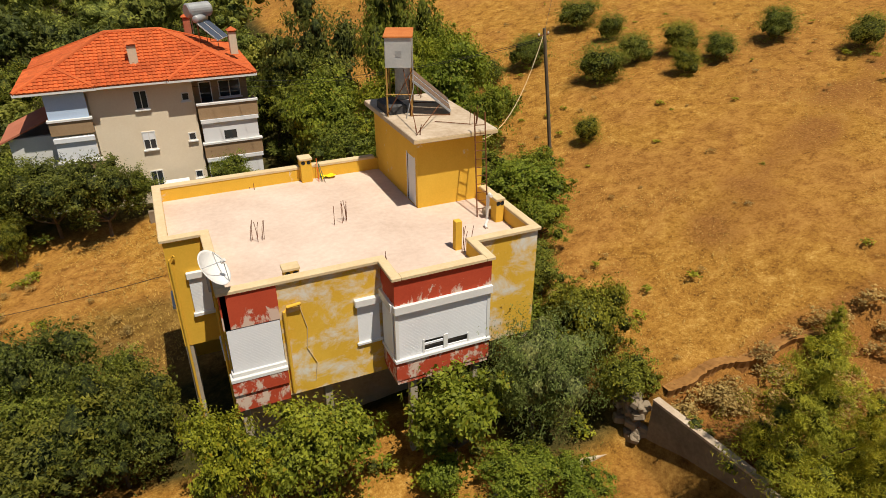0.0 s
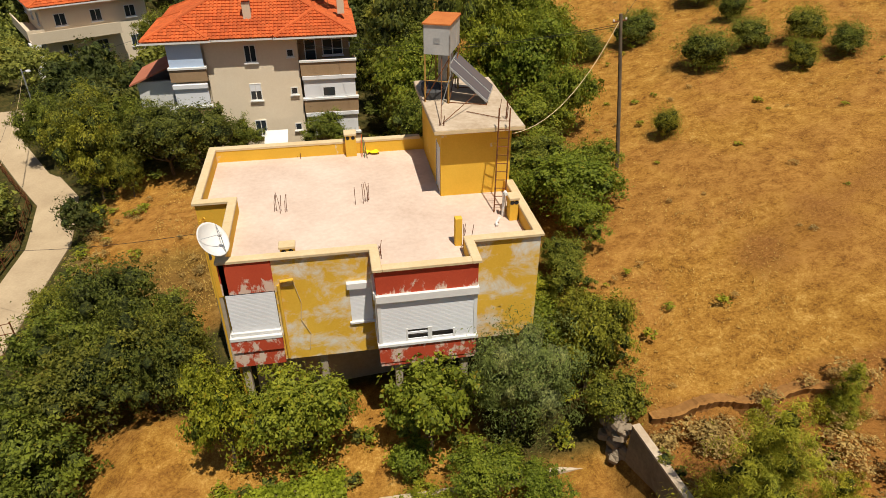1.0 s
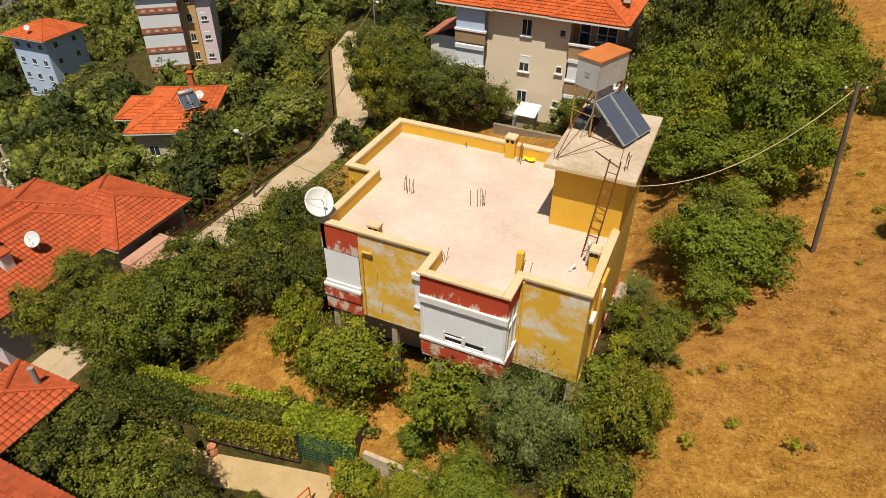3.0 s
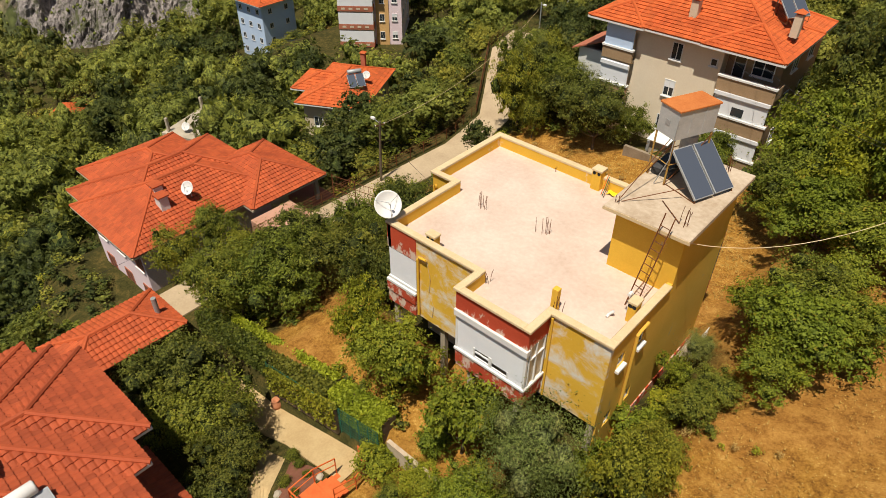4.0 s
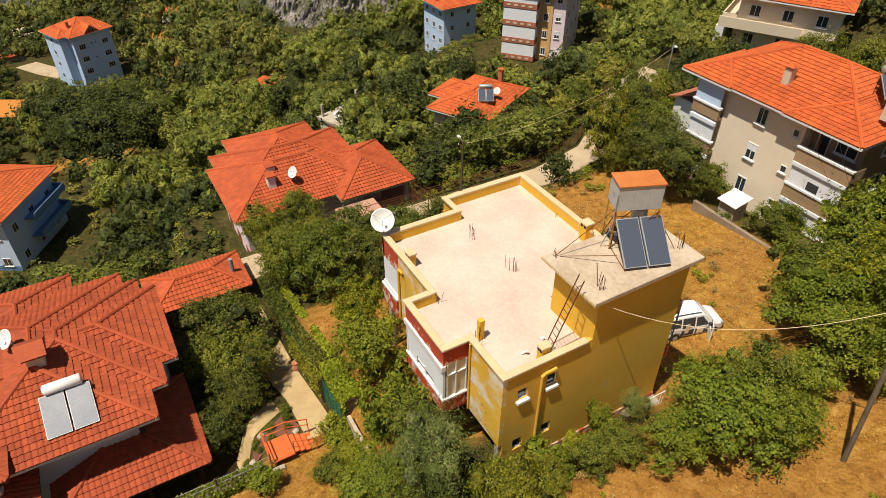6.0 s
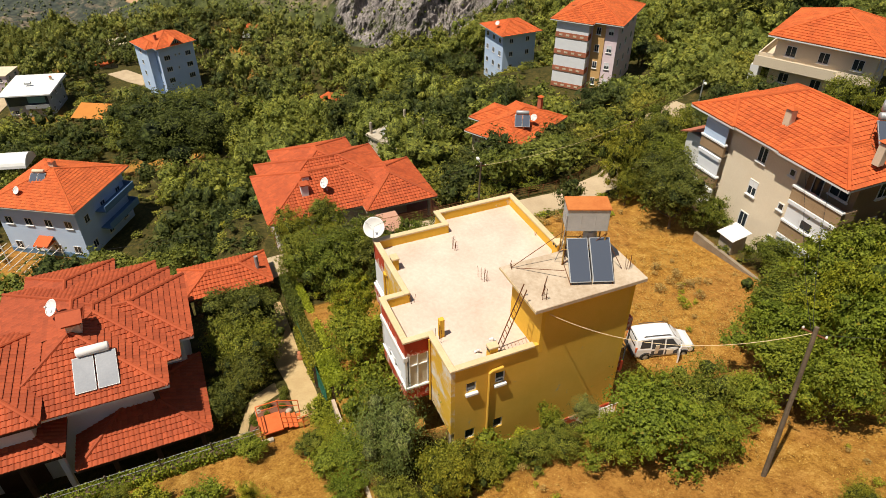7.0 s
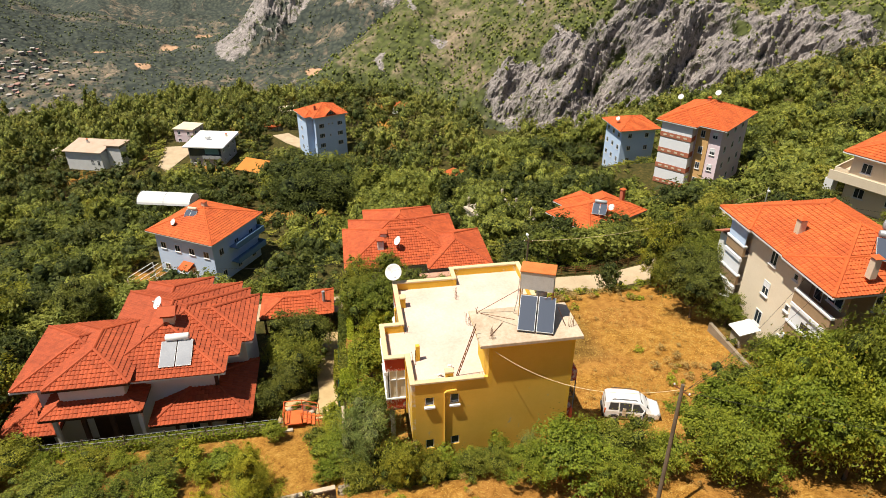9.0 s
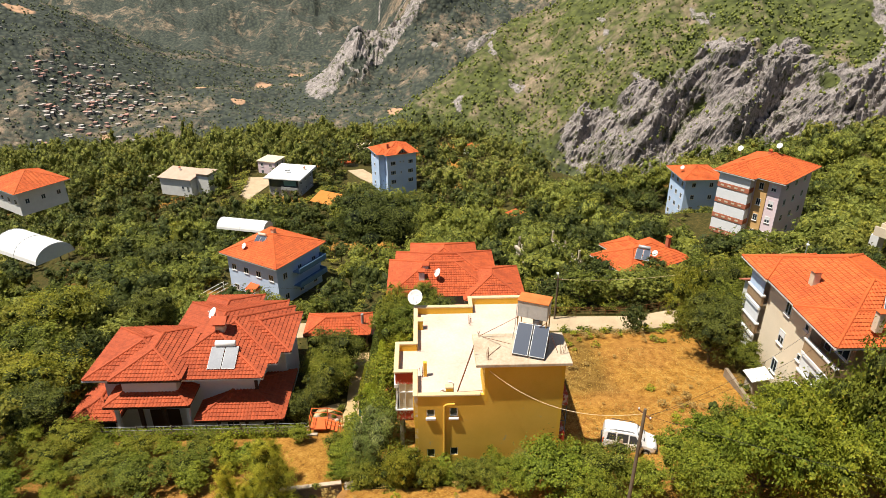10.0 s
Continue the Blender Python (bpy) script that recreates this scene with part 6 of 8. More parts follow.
def limbs(rng, tall, reach, thick, n=6):
    """A tapered trunk that parts into limbs."""
    s = Shape()
    lean = Vector((rng.uniform(-0.15, 0.15), rng.uniform(-0.15, 0.15), 1))
    fork = lean * tall * 0.45
    s.tube([(0, 0, -0.6), (0, 0, 0), fork * 0.5, fork], thick, 8, thick * 0.7)
    for i in range(n):
        a = 2 * math.pi * (i + rng.uniform(-0.3, 0.3)) / n
        end = Vector((math.cos(a) * reach * rng.uniform(0.5, 0.85), math.sin(a) * reach * rng.uniform(0.5, 0.85), tall * rng.uniform(0.75, 1.15)))
        mid = fork.lerp(end, 0.5) + Vector((0, 0, -0.08 * tall))
        s.tube([fork * 0.92, mid, end], thick * 0.5, 6, thick * 0.12)
    return s


R0 = 2.5  # crown radius at which the kinds are built; their crown's middle stands 2.5 m up
KINDS = {  # leaf material, inner leaves, leaves, leaf size, leaf slimness, number of masses, label, category
    "broad": (LEAF, INNER, 10500, 0.078, 0.6, 17, "leafy broad-crowned fruit tree in full summer leaf", "tree"),
    "dark": (LEAF_DARK, INNER_DARK, 10000, 0.078, 0.55, 18, "dense dark green tree with a full crown", "tree"),
    "light": (LEAF_LIGHT, INNER_LIGHT, 9500, 0.08, 0.7, 16, "bright light green leafy tree", "tree"),
    "fig": (LEAF_LIGHT, INNER_LIGHT, 5200, 0.12, 0.8, 14, "low fig tree with large bright leaves", "tree"),
    "olive": (LEAF_OLIVE, INNER_OLIVE, 17000, 0.068, 0.32, 18, "grey-green olive tree with fine leaves", "tree"),
    "vine": (LEAF, INNER, 9500, 0.082, 0.8, 16, "rampant green climber over the garden wall", "climber"),
    "bush": (LEAF, INNER, 9500, 0.075, 0.5, 26, "rounded green bush on the dry slope", "bush"),
    "pine": (NEEDLES, INNER_NEEDLES, 30000, 0.085, 0.17, 20, "young yellow-green pine with feathery needles", "pine tree"),
    "walnut": (LEAF_WALNUT, INNER_WALNUT, 16000, 0.05, 0.6, 26, "huge dark green spreading tree in the wood", "tree"),
    "wood": (LEAF_WOOD, INNER_WOOD, 2600, 0.17, 0.65, 15, "broad-leaved tree in the hillside wood", "tree"),
    "shade": (LEAF_WOOD_DARK, INNER_WOOD_DARK, 2600, 0.17, 0.6, 15, "dark leafy tree in the hillside wood", "tree"),
    "pale": (LEAF_WOOD_PALE, INNER_WOOD_PALE, 2600, 0.17, 0.7, 14, "pale green tree in the hillside wood", "tree"),
}


def tree_kind(kind, seed):
    mat, inner, count, size, thin, n, label, category = KINDS[kind]
    rng = random.Random(seed)
    t = thing("tree" if category == "tree" else category.replace(" ", "_"), (0, 0, -90), 0, label, category)
    masses = lumps(rng, n)
    if kind in ("bush", "olive"):
        masses = [(c * 0.72, r * 1.3) for c, r in masses]
    if kind == "pine":
        masses = [(np.array([math.cos(a) * q * 0.6, math.sin(a) * q * 0.6, 1.05 - 1.9 * q + 0.1 * rng.random()]), 0.2 + 0.24 * q) for q, a in [((i + 1) / 26, i * 2.4) for i in range(26)]]
    v, f = leaves(seed, masses, count, size / R0 * 1.0, 1.0, 0.36 if kind != "pine" else 0.7, thin)
    # Added filler lumps whose darkened colour paints the crown's inner shade.
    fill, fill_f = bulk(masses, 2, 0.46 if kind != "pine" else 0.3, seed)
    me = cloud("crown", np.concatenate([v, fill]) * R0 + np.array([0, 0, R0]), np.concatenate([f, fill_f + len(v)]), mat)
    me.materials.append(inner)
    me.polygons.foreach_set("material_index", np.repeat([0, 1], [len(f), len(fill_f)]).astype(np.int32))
    me.polygons.foreach_set("use_smooth", np.repeat([False, True], [len(f), len(fill_f)]))
    crown = new("crown", me)
    crown.parent = t
    part("trunk", limbs(rng, R0, R0 * 0.8, 0.13 if kind != "bush" else 0.06), BARK, t)
    return t


STOCK = {k: [tree_kind(k, 11 * i + 7 * j) for i in range(3 if k in ("broad", "dark", "wood") else 2)] for j, k in enumerate(KINDS)}
trng = random.Random(3)


def plant(kind, x, y, r, middle, turn=None):
    """A tree of that kind; r: crown radius; middle: height of the crown's middle over the ground."""
    src = trng.choice(STOCK[kind])
    m = pose(x, y, ground_z(x, y) - (0.38 * middle if kind == "bush" else 0.05), 0, 0, trng.uniform(0, 360) if turn is None else turn)
    if src.location.z < -80:
        src.matrix_basis = m
        t = src
    else:
        t = copy_thing(src, m)
    t.scale = (r / R0, r / R0 * trng.uniform(0.9, 1.1), middle / R0)
    return t


GARDEN_TREES = (  # kind, x, y, crown radius, height of the crown's middle
    ("olive", 10.7, 15.7, 2.4, 3.2), ("dark", -6.4, 26.6, 2.4, 3.0), ("broad", -3.6, 24.2, 2.0, 2.6), ("broad", -8.8, 24.6, 2.2, 2.8), ("dark", -2.9, 22.0, 1.8, 2.6), ("broad", -6.2, 23.6, 2.0, 2.6), ("broad", -9.6, 28.4, 1.9, 2.4), ("light", 2.6, 16.2, 2.2, 2.6), ("fig", 7.5, 15.7, 1.7, 2.5), ("light", 0.0, 16.9, 1.7, 2.8), ("fig", 6.6, 14.9, 0.9, 1.0), ("light", 9.1, 14.0, 1.5, 1.2),
    ("light", 6.9, 13.6, 1.3, 1.1), ("dark", -3.7, 21.0, 2.0, 2.7), ("dark", -6.0, 21.4, 3.0, 2.8), ("broad", -8.2, 17.3, 2.7, 2.9), ("broad", -9.9, 15.6, 2.0, 2.8), ("broad", -8.7, 19.2, 2.5, 3.0), ("dark", -10.4, 20.6, 2.6, 2.8), ("broad", -11.9, 16.0, 2.1, 2.6), ("broad", -11.8, 19.2, 1.9, 2.2), ("broad", -6.6, 26.2, 1.9, 1.4), ("broad", -13.0, 24.6, 1.5, 1.1), ("broad", -13.1, 21.8, 1.3, 1.0), ("broad", -14.7, 16.4, 1.9, 2.2), ("broad", -15.4, 19.6, 1.9, 2.0), ("broad", -18.6, 19.4, 2.0, 2.4), ("broad", -18.4, 16.2, 2.0, 2.4))
SIDE_TREES = (
    ("vine", 14.1, 17.2, 1.5, 2.6), ("vine", 14.3, 14.9, 1.3, 1.6), ("vine", 14.7, 17.4, 1.2, 1.7), ("vine", 14.5, 19.2, 1.2, 1.5), ("fig", 13.3, 20.3, 1.4, 1.2), ("fig", 12.8, 17.5, 1.3, 1.7),
    ("fig", 13.0, 23.7, 0.8, 1.3), ("fig", 13.6, 22.0, 1.0, 0.9), ("broad", 14.9, 23.2, 1.2, 1.1), ("light", 16.3, 27.2, 2.8, 2.1), ("broad", 16.1, 30.2, 2.2, 1.9), ("light", 16.3, 24.8, 1.5, 1.5), ("light", 14.4, 28.8, 1.5, 1.9), ("light", 16.8, 32.6, 1.6, 1.4),
    ("light", 18.2, 29.0, 1.5, 1.8), ("olive", 13.2, 25.8, 0.9, 1.2), ("vine", 14.6, 21.6, 1.1, 1.2), ("light", 17.2, 35.2, 2.2, 2.2))
YARD_TREES = (
    ("light", 19.0, 35.8, 2.3, 2.6), ("light", 12.9, 39.0, 2.2, 1.8), ("light", 14.6, 37.2, 2.6, 2.4), ("light", 14.4, 41.6, 2.5, 3.2), ("light", 18.0, 39.4, 3.2, 3.8), ("light", 19.8, 42.0, 2.6, 3.4),
    ("broad", 16.6, 46.4, 3.2, 6.4), ("light", 16.2, 43.0, 2.8, 4.4), ("broad", 21.4, 46.4, 2.4, 2.8), ("light", 19.4, 45.4, 2.6, 4.2), ("broad", 11.4, 41.6, 3.2, 3.0), ("light", 11.2, 45.6, 3.2, 4.2), ("broad", 11.5, 50.0, 3.8, 4.6), ("dark", 12.5, 54.0, 4.2, 6.5), ("dark", 9.5, 57.8, 2.8, 4.5), ("dark", -4.6, 46.6, 3.0, 3.1),
    ("dark", -7.8, 48.0, 3.0, 3.0), ("broad", -2.4, 48.8, 1.7, 2.0), ("broad", -10.6, 50.6, 2.8, 3.0), ("broad", -12.0, 52.6, 2.6, 2.8), ("broad", -10.6, 46.4, 1.3, 2.2), ("broad", 4.2, 48.9, 2.0, 2.0), ("broad", -13.2, 47.6, 2.6, 4.2), ("dark", -14.4, 51.4, 2.6, 4.0), ("broad", -19.4, 56.4, 2.4, 3.6), ("broad", -15.6, 55.0, 2.6, 3.8))
SLOPE_BUSHES = (
    ("bush", 28.9, 37.9, 1.95, 1.5), ("bush", 34.1, 48.6, 1.9, 1.4), ("bush", 27.5, 45.2, 1.7, 1.4), ("bush", 32.4, 38.6, 1.5, 1.2), ("bush", 35.3, 37.3, 1.5, 1.2), ("bush", 33.1, 34.1, 1.1, 1.0),
    ("bush", 23.7, 31.6, 0.9, 1.0), ("bush", 35.9, 34.0, 1.3, 1.0), ("bush", 40.0, 33.3, 1.4, 1.2), ("bush", 33.9, 43.7, 1.2, 1.2), ("bush", 41.5, 27.8, 1.3, 1.2), ("bush", 24.0, 45.5, 1.4, 1.2),
    ("pine", 15.9, 9.1, 2.2, 2.7), ("pine", 16.8, 6.9, 1.5, 2.0), ("pine", 21.0, 12.1, 0.9, 1.2), ("pine", 17.6, 8.2, 1.2, 1.6), ("pine", 11.1, 8.4, 1.3, 1.9))
VILLA_TREES = (
    ("dark", -7.9, 10.2, 3.2, 2.9), ("broad", -4.4, 10.4, 2.6, 2.5), ("broad", -5.8, 9.0, 2.2, 2.5), ("dark", -1.0, 8.2, 2.0, 2.1), ("light", 6.5, -6.2, 1.1, 0.9), ("broad", 8.2, -9.5, 1.6, 1.2), ("light", 11.2, -7.4, 1.5, 1.2), ("broad", 12.4, -3.8, 1.5, 1.1), ("light", 13.0, -9.6, 1.8, 1.4), ("broad", 9.6, -12.4, 1.8, 1.4), ("light", 13.6, -5.8, 1.3, 1.0), ("light", 6.2, -12.2, 1.6, 1.3), ("fig", 11.8, 2.6, 1.2, 1.0), ("fig", 6.9, -3.6, 1.2, 0.9), ("light", 7.2, -0.8, 1.1, 0.9), ("broad", 6.3, 1.7, 1.0, 0.8), ("light", 9.2, -3.2, 1.2, 0.9), ("fig", 9.6, 4.6, 1.0, 0.9), ("broad", -13.0, 76.0, 3.2, 4.0), ("broad", -8.0, 78.5, 3.2, 4.0), ("dark", -2.0, 9.8, 1.9, 2.1), ("walnut", -100.0, 7.2, 12.0, 10.8), ("shade", -38.0, 5.0, 4.6, 5.0), ("shade", -55.0, 24.0, 5.0, 5.5), ("shade", -61.0, 51.0, 5.0, 5.5), ("shade", -66.0, 63.0, 4.6, 5.5), ("shade", -90.0, 40.0, 6.0, 6.5), ("shade", -97.0, 58.0, 5.0, 6.0), ("shade", -60.0, 112.0, 5.5, 8.0), ("shade", -40.0, 102.0, 5.5, 8.0), ("shade", -30.0, 114.0, 6.0, 8.0), ("shade", -102.0, -42.0, 5.5, 6.0), ("shade", -45.0, 34.0, 3.6, 4.0), ("broad", -9.4, 11.6, 1.8, 2.0), ("fig", 4.6, 13.2, 1.2, 1.0), ("fig", 8.7, 12.8, 1.3, 1.1), ("light", 11.2, 13.0, 1.2, 1.0), ("broad", 6.6, 12.2, 1.0, 0.8), ("fig", 8.6, 6.0, 1.4, 1.1),
    ("fig", 7.4, 3.4, 1.3, 1.0), ("broad", 9.8, 1.8, 2.0, 1.2), ("broad", 11.6, -1.2, 2.4, 1.4), ("broad", 9.8, -5.0, 2.4, 1.3), ("broad", 7.2, -3.0, 1.6, 1.0), ("broad", 6.0, -8.6, 2.2, 1.5),
    ("dark", 3.0, -13.0, 3.2, 2.2), ("broad", -1.6, -15.7, 4.0, 3.2), ("broad", -9.4, -20.5, 4.2, 3.2), ("broad", -15.5, -20.5, 4.4, 3.2), ("dark", -18.5, -12.0, 3.0, 2.8), ("fig", 5.6, 9.0, 1.0, 0.9))
for group in (GARDEN_TREES, SIDE_TREES, YARD_TREES, SLOPE_BUSHES, VILLA_TREES):
    for kind, x, y, r, middle in group:
        plant(kind, x, y, r * (1.1 if kind == "bush" else 1.0), middle * (1.3 if kind == "bush" else 1.0))

# woods: single trees where they stand near, one leafy mass further off
CLEAR = [(-114, -86, -5, 19), (-21, -13.4, 22, 29), (-40, -20.5, 14, 33), (-34, -21, 6, 14), (-51, -37, 46, 61), (-83, -42, -22, 3), (-204, -172, -42, -20), (-200, -172, 2, 20), (-88, -50, 68, 100), (-134, -116, 88, 104), (-28, -8, 75, 97), (-9.5, 8.5, 48.3, 63), (-17.5, 2, -12, 8),
         (-140, -112, -98, -74), (-212, -188, -86, -66), (-212, -172, -56, -42), (-220, -184, -14, 3), (-126, -86, 68, 98), (-223, -210, -49, -38), (-146, -120, 38, 54), (-12, 30, 1, 47), (-2, 26, -14, 12), (13, 300, 0, 400), (-18, -11, 4, 15), (-68, -54, 34, 46), (-128, -108, -38, -20), (-94, -72, -77, -56), (-184, -166, -26, -8)]


def is_open(x, y, r):
    if x < -88 and noise.fractal(Vector((x / 22, y / 22, 4.0)), 0.9, 2.1, 3) > 0.47:
        return True
    return any(a - r * 0.4 < x < b + r * 0.4 and c - r * 0.4 < y < d + r * 0.4 for a, b, c, d in CLEAR) or float(road_gap(np.array(x), np.array(y))) < 2.2 + r * 0.5


def scatter(n, x0, x1, y0, y1, r_lo, r_hi, gap, seed):
    rng, out, cells = random.Random(seed), [], {}
    for _ in range(n):
        x, y, r = rng.uniform(x0, x1), rng.uniform(y0, y1), rng.uniform(r_lo, r_hi)
        if is_open(x, y, r):
            continue
        key = (int(x // 8), int(y // 8))
        near = [o for i in (-1, 0, 1) for j in (-1, 0, 1) for o in cells.get((key[0] + i, key[1] + j), ())]
        if all(math.hypot(x - o[0], y - o[1]) > gap * (r + o[2]) for o in near):
            out.append((x, y, r))
            cells.setdefault(key, []).append((x, y, r))
    return out


wrng = random.Random(8)
near_wood = scatter(5200, -62, 14, -34, 84, 1.6, 3.4, 0.52, 21)
near_wood = sorted(near_wood, key=lambda o: -o[0])[:215]
for x, y, r in near_wood:
    plant(wrng.choice(("wood", "wood", "shade", "pale")), x, y, r, r * wrng.uniform(0.75, 1.1))


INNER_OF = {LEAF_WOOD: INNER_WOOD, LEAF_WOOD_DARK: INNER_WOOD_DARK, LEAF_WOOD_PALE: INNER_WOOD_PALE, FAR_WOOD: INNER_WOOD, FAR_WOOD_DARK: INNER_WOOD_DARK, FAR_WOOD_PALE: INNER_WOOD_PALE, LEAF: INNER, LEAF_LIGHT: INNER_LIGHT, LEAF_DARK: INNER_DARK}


def wood(name, spots, mats, leaf_count, leaf_size, tall, label, seed, cores=4):
    """Many crowns, each a few leafy masses with leaves about them, and their trunks, as one."""
    rng = random.Random(seed)
    g = np.random.default_rng(seed)
    stock = []
    for i in range(7):
        m = lumps(rng, 14)
        inner = sorted(m, key=lambda q: -q[1])[:cores]
        fill, fill_f = bulk(inner, 0, 0.66, seed + i) if cores else (np.zeros((0, 3)), np.zeros((0, 3), int))
        stock.append((leaves(seed + i, m, leaf_count, leaf_size, 1.0, 0.32, 0.8, 9)[0], fill))
    heaps, lump_heaps = [[] for _ in mats], [[] for _ in mats]
    for x, y, r in spots:
        lv, bv = stock[rng.randrange(7)]
        a = rng.uniform(0, 6.28)
        ca, sa = math.cos(a), math.sin(a)
        h = r * tall * rng.uniform(0.75, 1.3)
        z = ground_z(x, y)
        patch = 0.5 + 0.9 * noise.noise(Vector((x / 34, y / 34, seed))) + rng.uniform(-0.42, 0.42) + min(0.2, max(-0.2, 0.002 * (y - 15)))
        which = min(len(mats) - 1, max(0, int(patch * len(mats))))
        for v, heap in ((lv, heaps), (bv, lump_heaps)):
            heap[which].append(np.stack([(v[:, 0] * ca - v[:, 1] * sa) * r + x, (v[:, 0] * sa + v[:, 1] * ca) * r + y, (v[:, 2] + 1) * h + z + 0.15 * r], -1))
    top = thing(name, (0, 0, 0), 0, label, "trees", kind="stuff")
    for heap, lump_heap, mat in zip(heaps, lump_heaps, mats):
        v = np.concatenate(heap)
        ob = new("crowns", cloud("crowns", v, np.arange(len(v)).reshape(-1, 3), mat))
        ob.parent = top
        tagged(ob, kind="stuff")
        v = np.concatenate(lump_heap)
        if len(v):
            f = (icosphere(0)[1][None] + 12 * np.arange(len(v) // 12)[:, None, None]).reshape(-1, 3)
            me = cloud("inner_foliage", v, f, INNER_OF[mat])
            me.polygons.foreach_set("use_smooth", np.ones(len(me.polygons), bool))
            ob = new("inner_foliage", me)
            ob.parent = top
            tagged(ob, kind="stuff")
    if tall > 0.7:
        trunks = Shape()
        for x, y, r in spots:
            z = ground_z(x, y)
            trunks.tube([(x, y, z - 0.5), (x, y, z + r * tall * 0.9)], 0.07 * r, 3, 0.03 * r, False)
        part("trunks", trunks, BARK, top, kind="stuff")


kept = {(round(o[0], 2), round(o[1], 2)) for o in near_wood}
mid_wood = [o for o in scatter(15000, -150, 16, -90, 150, 1.2, 5.4, 0.46, 22) if not (o[0] > near_wood[-1][0] and -34 < o[1] < 84) and o[1] - HUB[1] > -0.85 * (HUB[0] - o[0])]
wood("woodland", mid_wood, (LEAF_WOOD_DARK, LEAF_WOOD, LEAF_WOOD_PALE), 330, 0.108, 1.0, "close green woodland of broad-leaved trees", 31, 7)
far_wood = [o for o in scatter(11000, -345, -150, -250, 280, 1.6, 5.0, 0.5, 23) + scatter(1500, -150, 40, 150, 300, 2.6, 5.0, 0.55, 24) + scatter(900, -150, -60, -200, -90, 2.6, 5.0, 0.55, 25) if o[1] - HUB[1] > -0.8 * (HUB[0] - o[0]) and not (0.2 < (o[1] - HUB[1]) / (HUB[0] - o[0]) < 0.4 and math.hypot(o[0] - HUB[0], o[1] - HUB[1]) > 225)]
wood("far_woodland", far_wood, (FAR_WOOD_DARK, FAR_WOOD, FAR_WOOD_PALE), 128, 0.14, 1.15, "distant woodland of mixed trees and pines", 32, 5)

tall_pines = scatter(900, -330, -215, -235, -28, 3.4, 5.6, 0.6, 26)
wood("pine_wood", tall_pines, (FAR_WOOD_PALE, FAR_WOOD), 150, 0.13, 1.55, "stand of tall light green pines on the plateau", 34, 8)
# undergrowth between the trees near the houses
under = [o for o in scatter(5000, -40, 14.5, -12, 60, 0.4, 0.9, 0.5, 27)] + [(x, y, 0.5) for x, y in ((trng.uniform(-11, 13.5), trng.uniform(14.6, 17.8)) for _ in range(70)) if not -6 < x < -1.2] + [(x, y, 0.4) for x, y in ((trng.uniform(13, 20), trng.uniform(4, 13)) for _ in range(40))]
wood("undergrowth", under, (LEAF, LEAF_LIGHT, LEAF_DARK), 90, 0.16, 0.55, "low green undergrowth and weeds below the trees", 33, 2)
# low thicket round the houses in the wood
BUILT = ((-127, 97, 8.5), (-74, 88, 14), (-72, -10.8, 10), (-60.5, -18, 7.5), (-193, 11.5, 10), (-194, -31.5, 11), (-218, -44, 7), (-177.5, -16, 6), (-141, 48.5, 4.5), (-202, -76, 10))
thicket = []
for x0, x1, y0, y1, n in ((-124, -50, 68, 100, 300), (-82, -42, -22, 3, 120), (-34, -21, 5, 14, 70), (-216, -172, -40, -13, 260), (-184, -172, -56, -40, 60), (-198, -172, -13, 3, 110), (-212, -188, -62, -50, 50), (-190, -172, 2, 20, 90), (-146, -120, 38, 54, 90), (-212, -188, -86, -66, 60)):
    for _ in range(n):
        x, y = trng.uniform(x0, x1), trng.uniform(y0, y1)
        if all(math.hypot(x - a, y - b) > r for a, b, r in BUILT):
            thicket.append((x, y, trng.uniform(0.4, 1.0) if x > -60 else trng.uniform(0.5, 1.3) if x > -100 else trng.uniform(1.2, 2.4)))
wood("thicket", thicket, (LEAF_WOOD_DARK, LEAF_WOOD, LEAF_WOOD_PALE), 80, 0.17, 0.5, "low green thicket round the houses in the wood", 37, 3)
brush = [(trng.uniform(-10.5, -2.5), trng.uniform(29, 35), trng.uniform(0.25, 0.5)) for _ in range(26)] + [(trng.gauss(17.0, 0.6), trng.gauss(12.7, 0.35), trng.uniform(0.3, 0.6)) for _ in range(14)] + [(trng.uniform(15, 24), trng.uniform(8.5, 13.2), trng.uniform(0.3, 0.7)) for _ in range(60)] + [(trng.uniform(14.8, 44), trng.uniform(14, 56), trng.uniform(0.12, 0.32)) for _ in range(60)] + [(trng.uniform(-8, 9), trng.uniform(30, 46), trng.uniform(0.12, 0.35)) for _ in range(10)] + [(trng.gauss(1.5, 2.2), trng.gauss(41.5, 1.6), trng.uniform(0.3, 0.6)) for _ in range(14)] + [(trng.gauss(-11.5, 1.2), trng.uniform(30, 45), trng.uniform(0.25, 0.6)) for _ in range(36)]
wood("dry_brush", brush, (BRUSH,), 240, 0.1, 0.6, "brown dry brush and thistles on the slope", 35, 0)
weeds = [(trng.uniform(16, 44), trng.uniform(14, 56), trng.uniform(0.15, 0.4)) for _ in range(60)] + [(trng.gauss(3.5, 2.0), trng.gauss(40, 1.6), trng.uniform(0.25, 0.5)) for _ in range(9)] + [(trng.gauss(-9.5, 1.0), trng.uniform(31, 45), trng.uniform(0.3, 0.6)) for _ in range(16)]
wood("weeds", weeds, (LEAF_LIGHT,), 90, 0.2, 0.5, "small green weeds in the dry grass", 36, 0)

# scrub and trees on the far slopes
g = np.random.default_rng(4)
count = 36000
ii, jj = g.integers(5, 250, count), g.integers(15, len(ang) - 29, count)
fx, fy, fz = mx[ii, jj], my[ii, jj], mz[ii, jj]
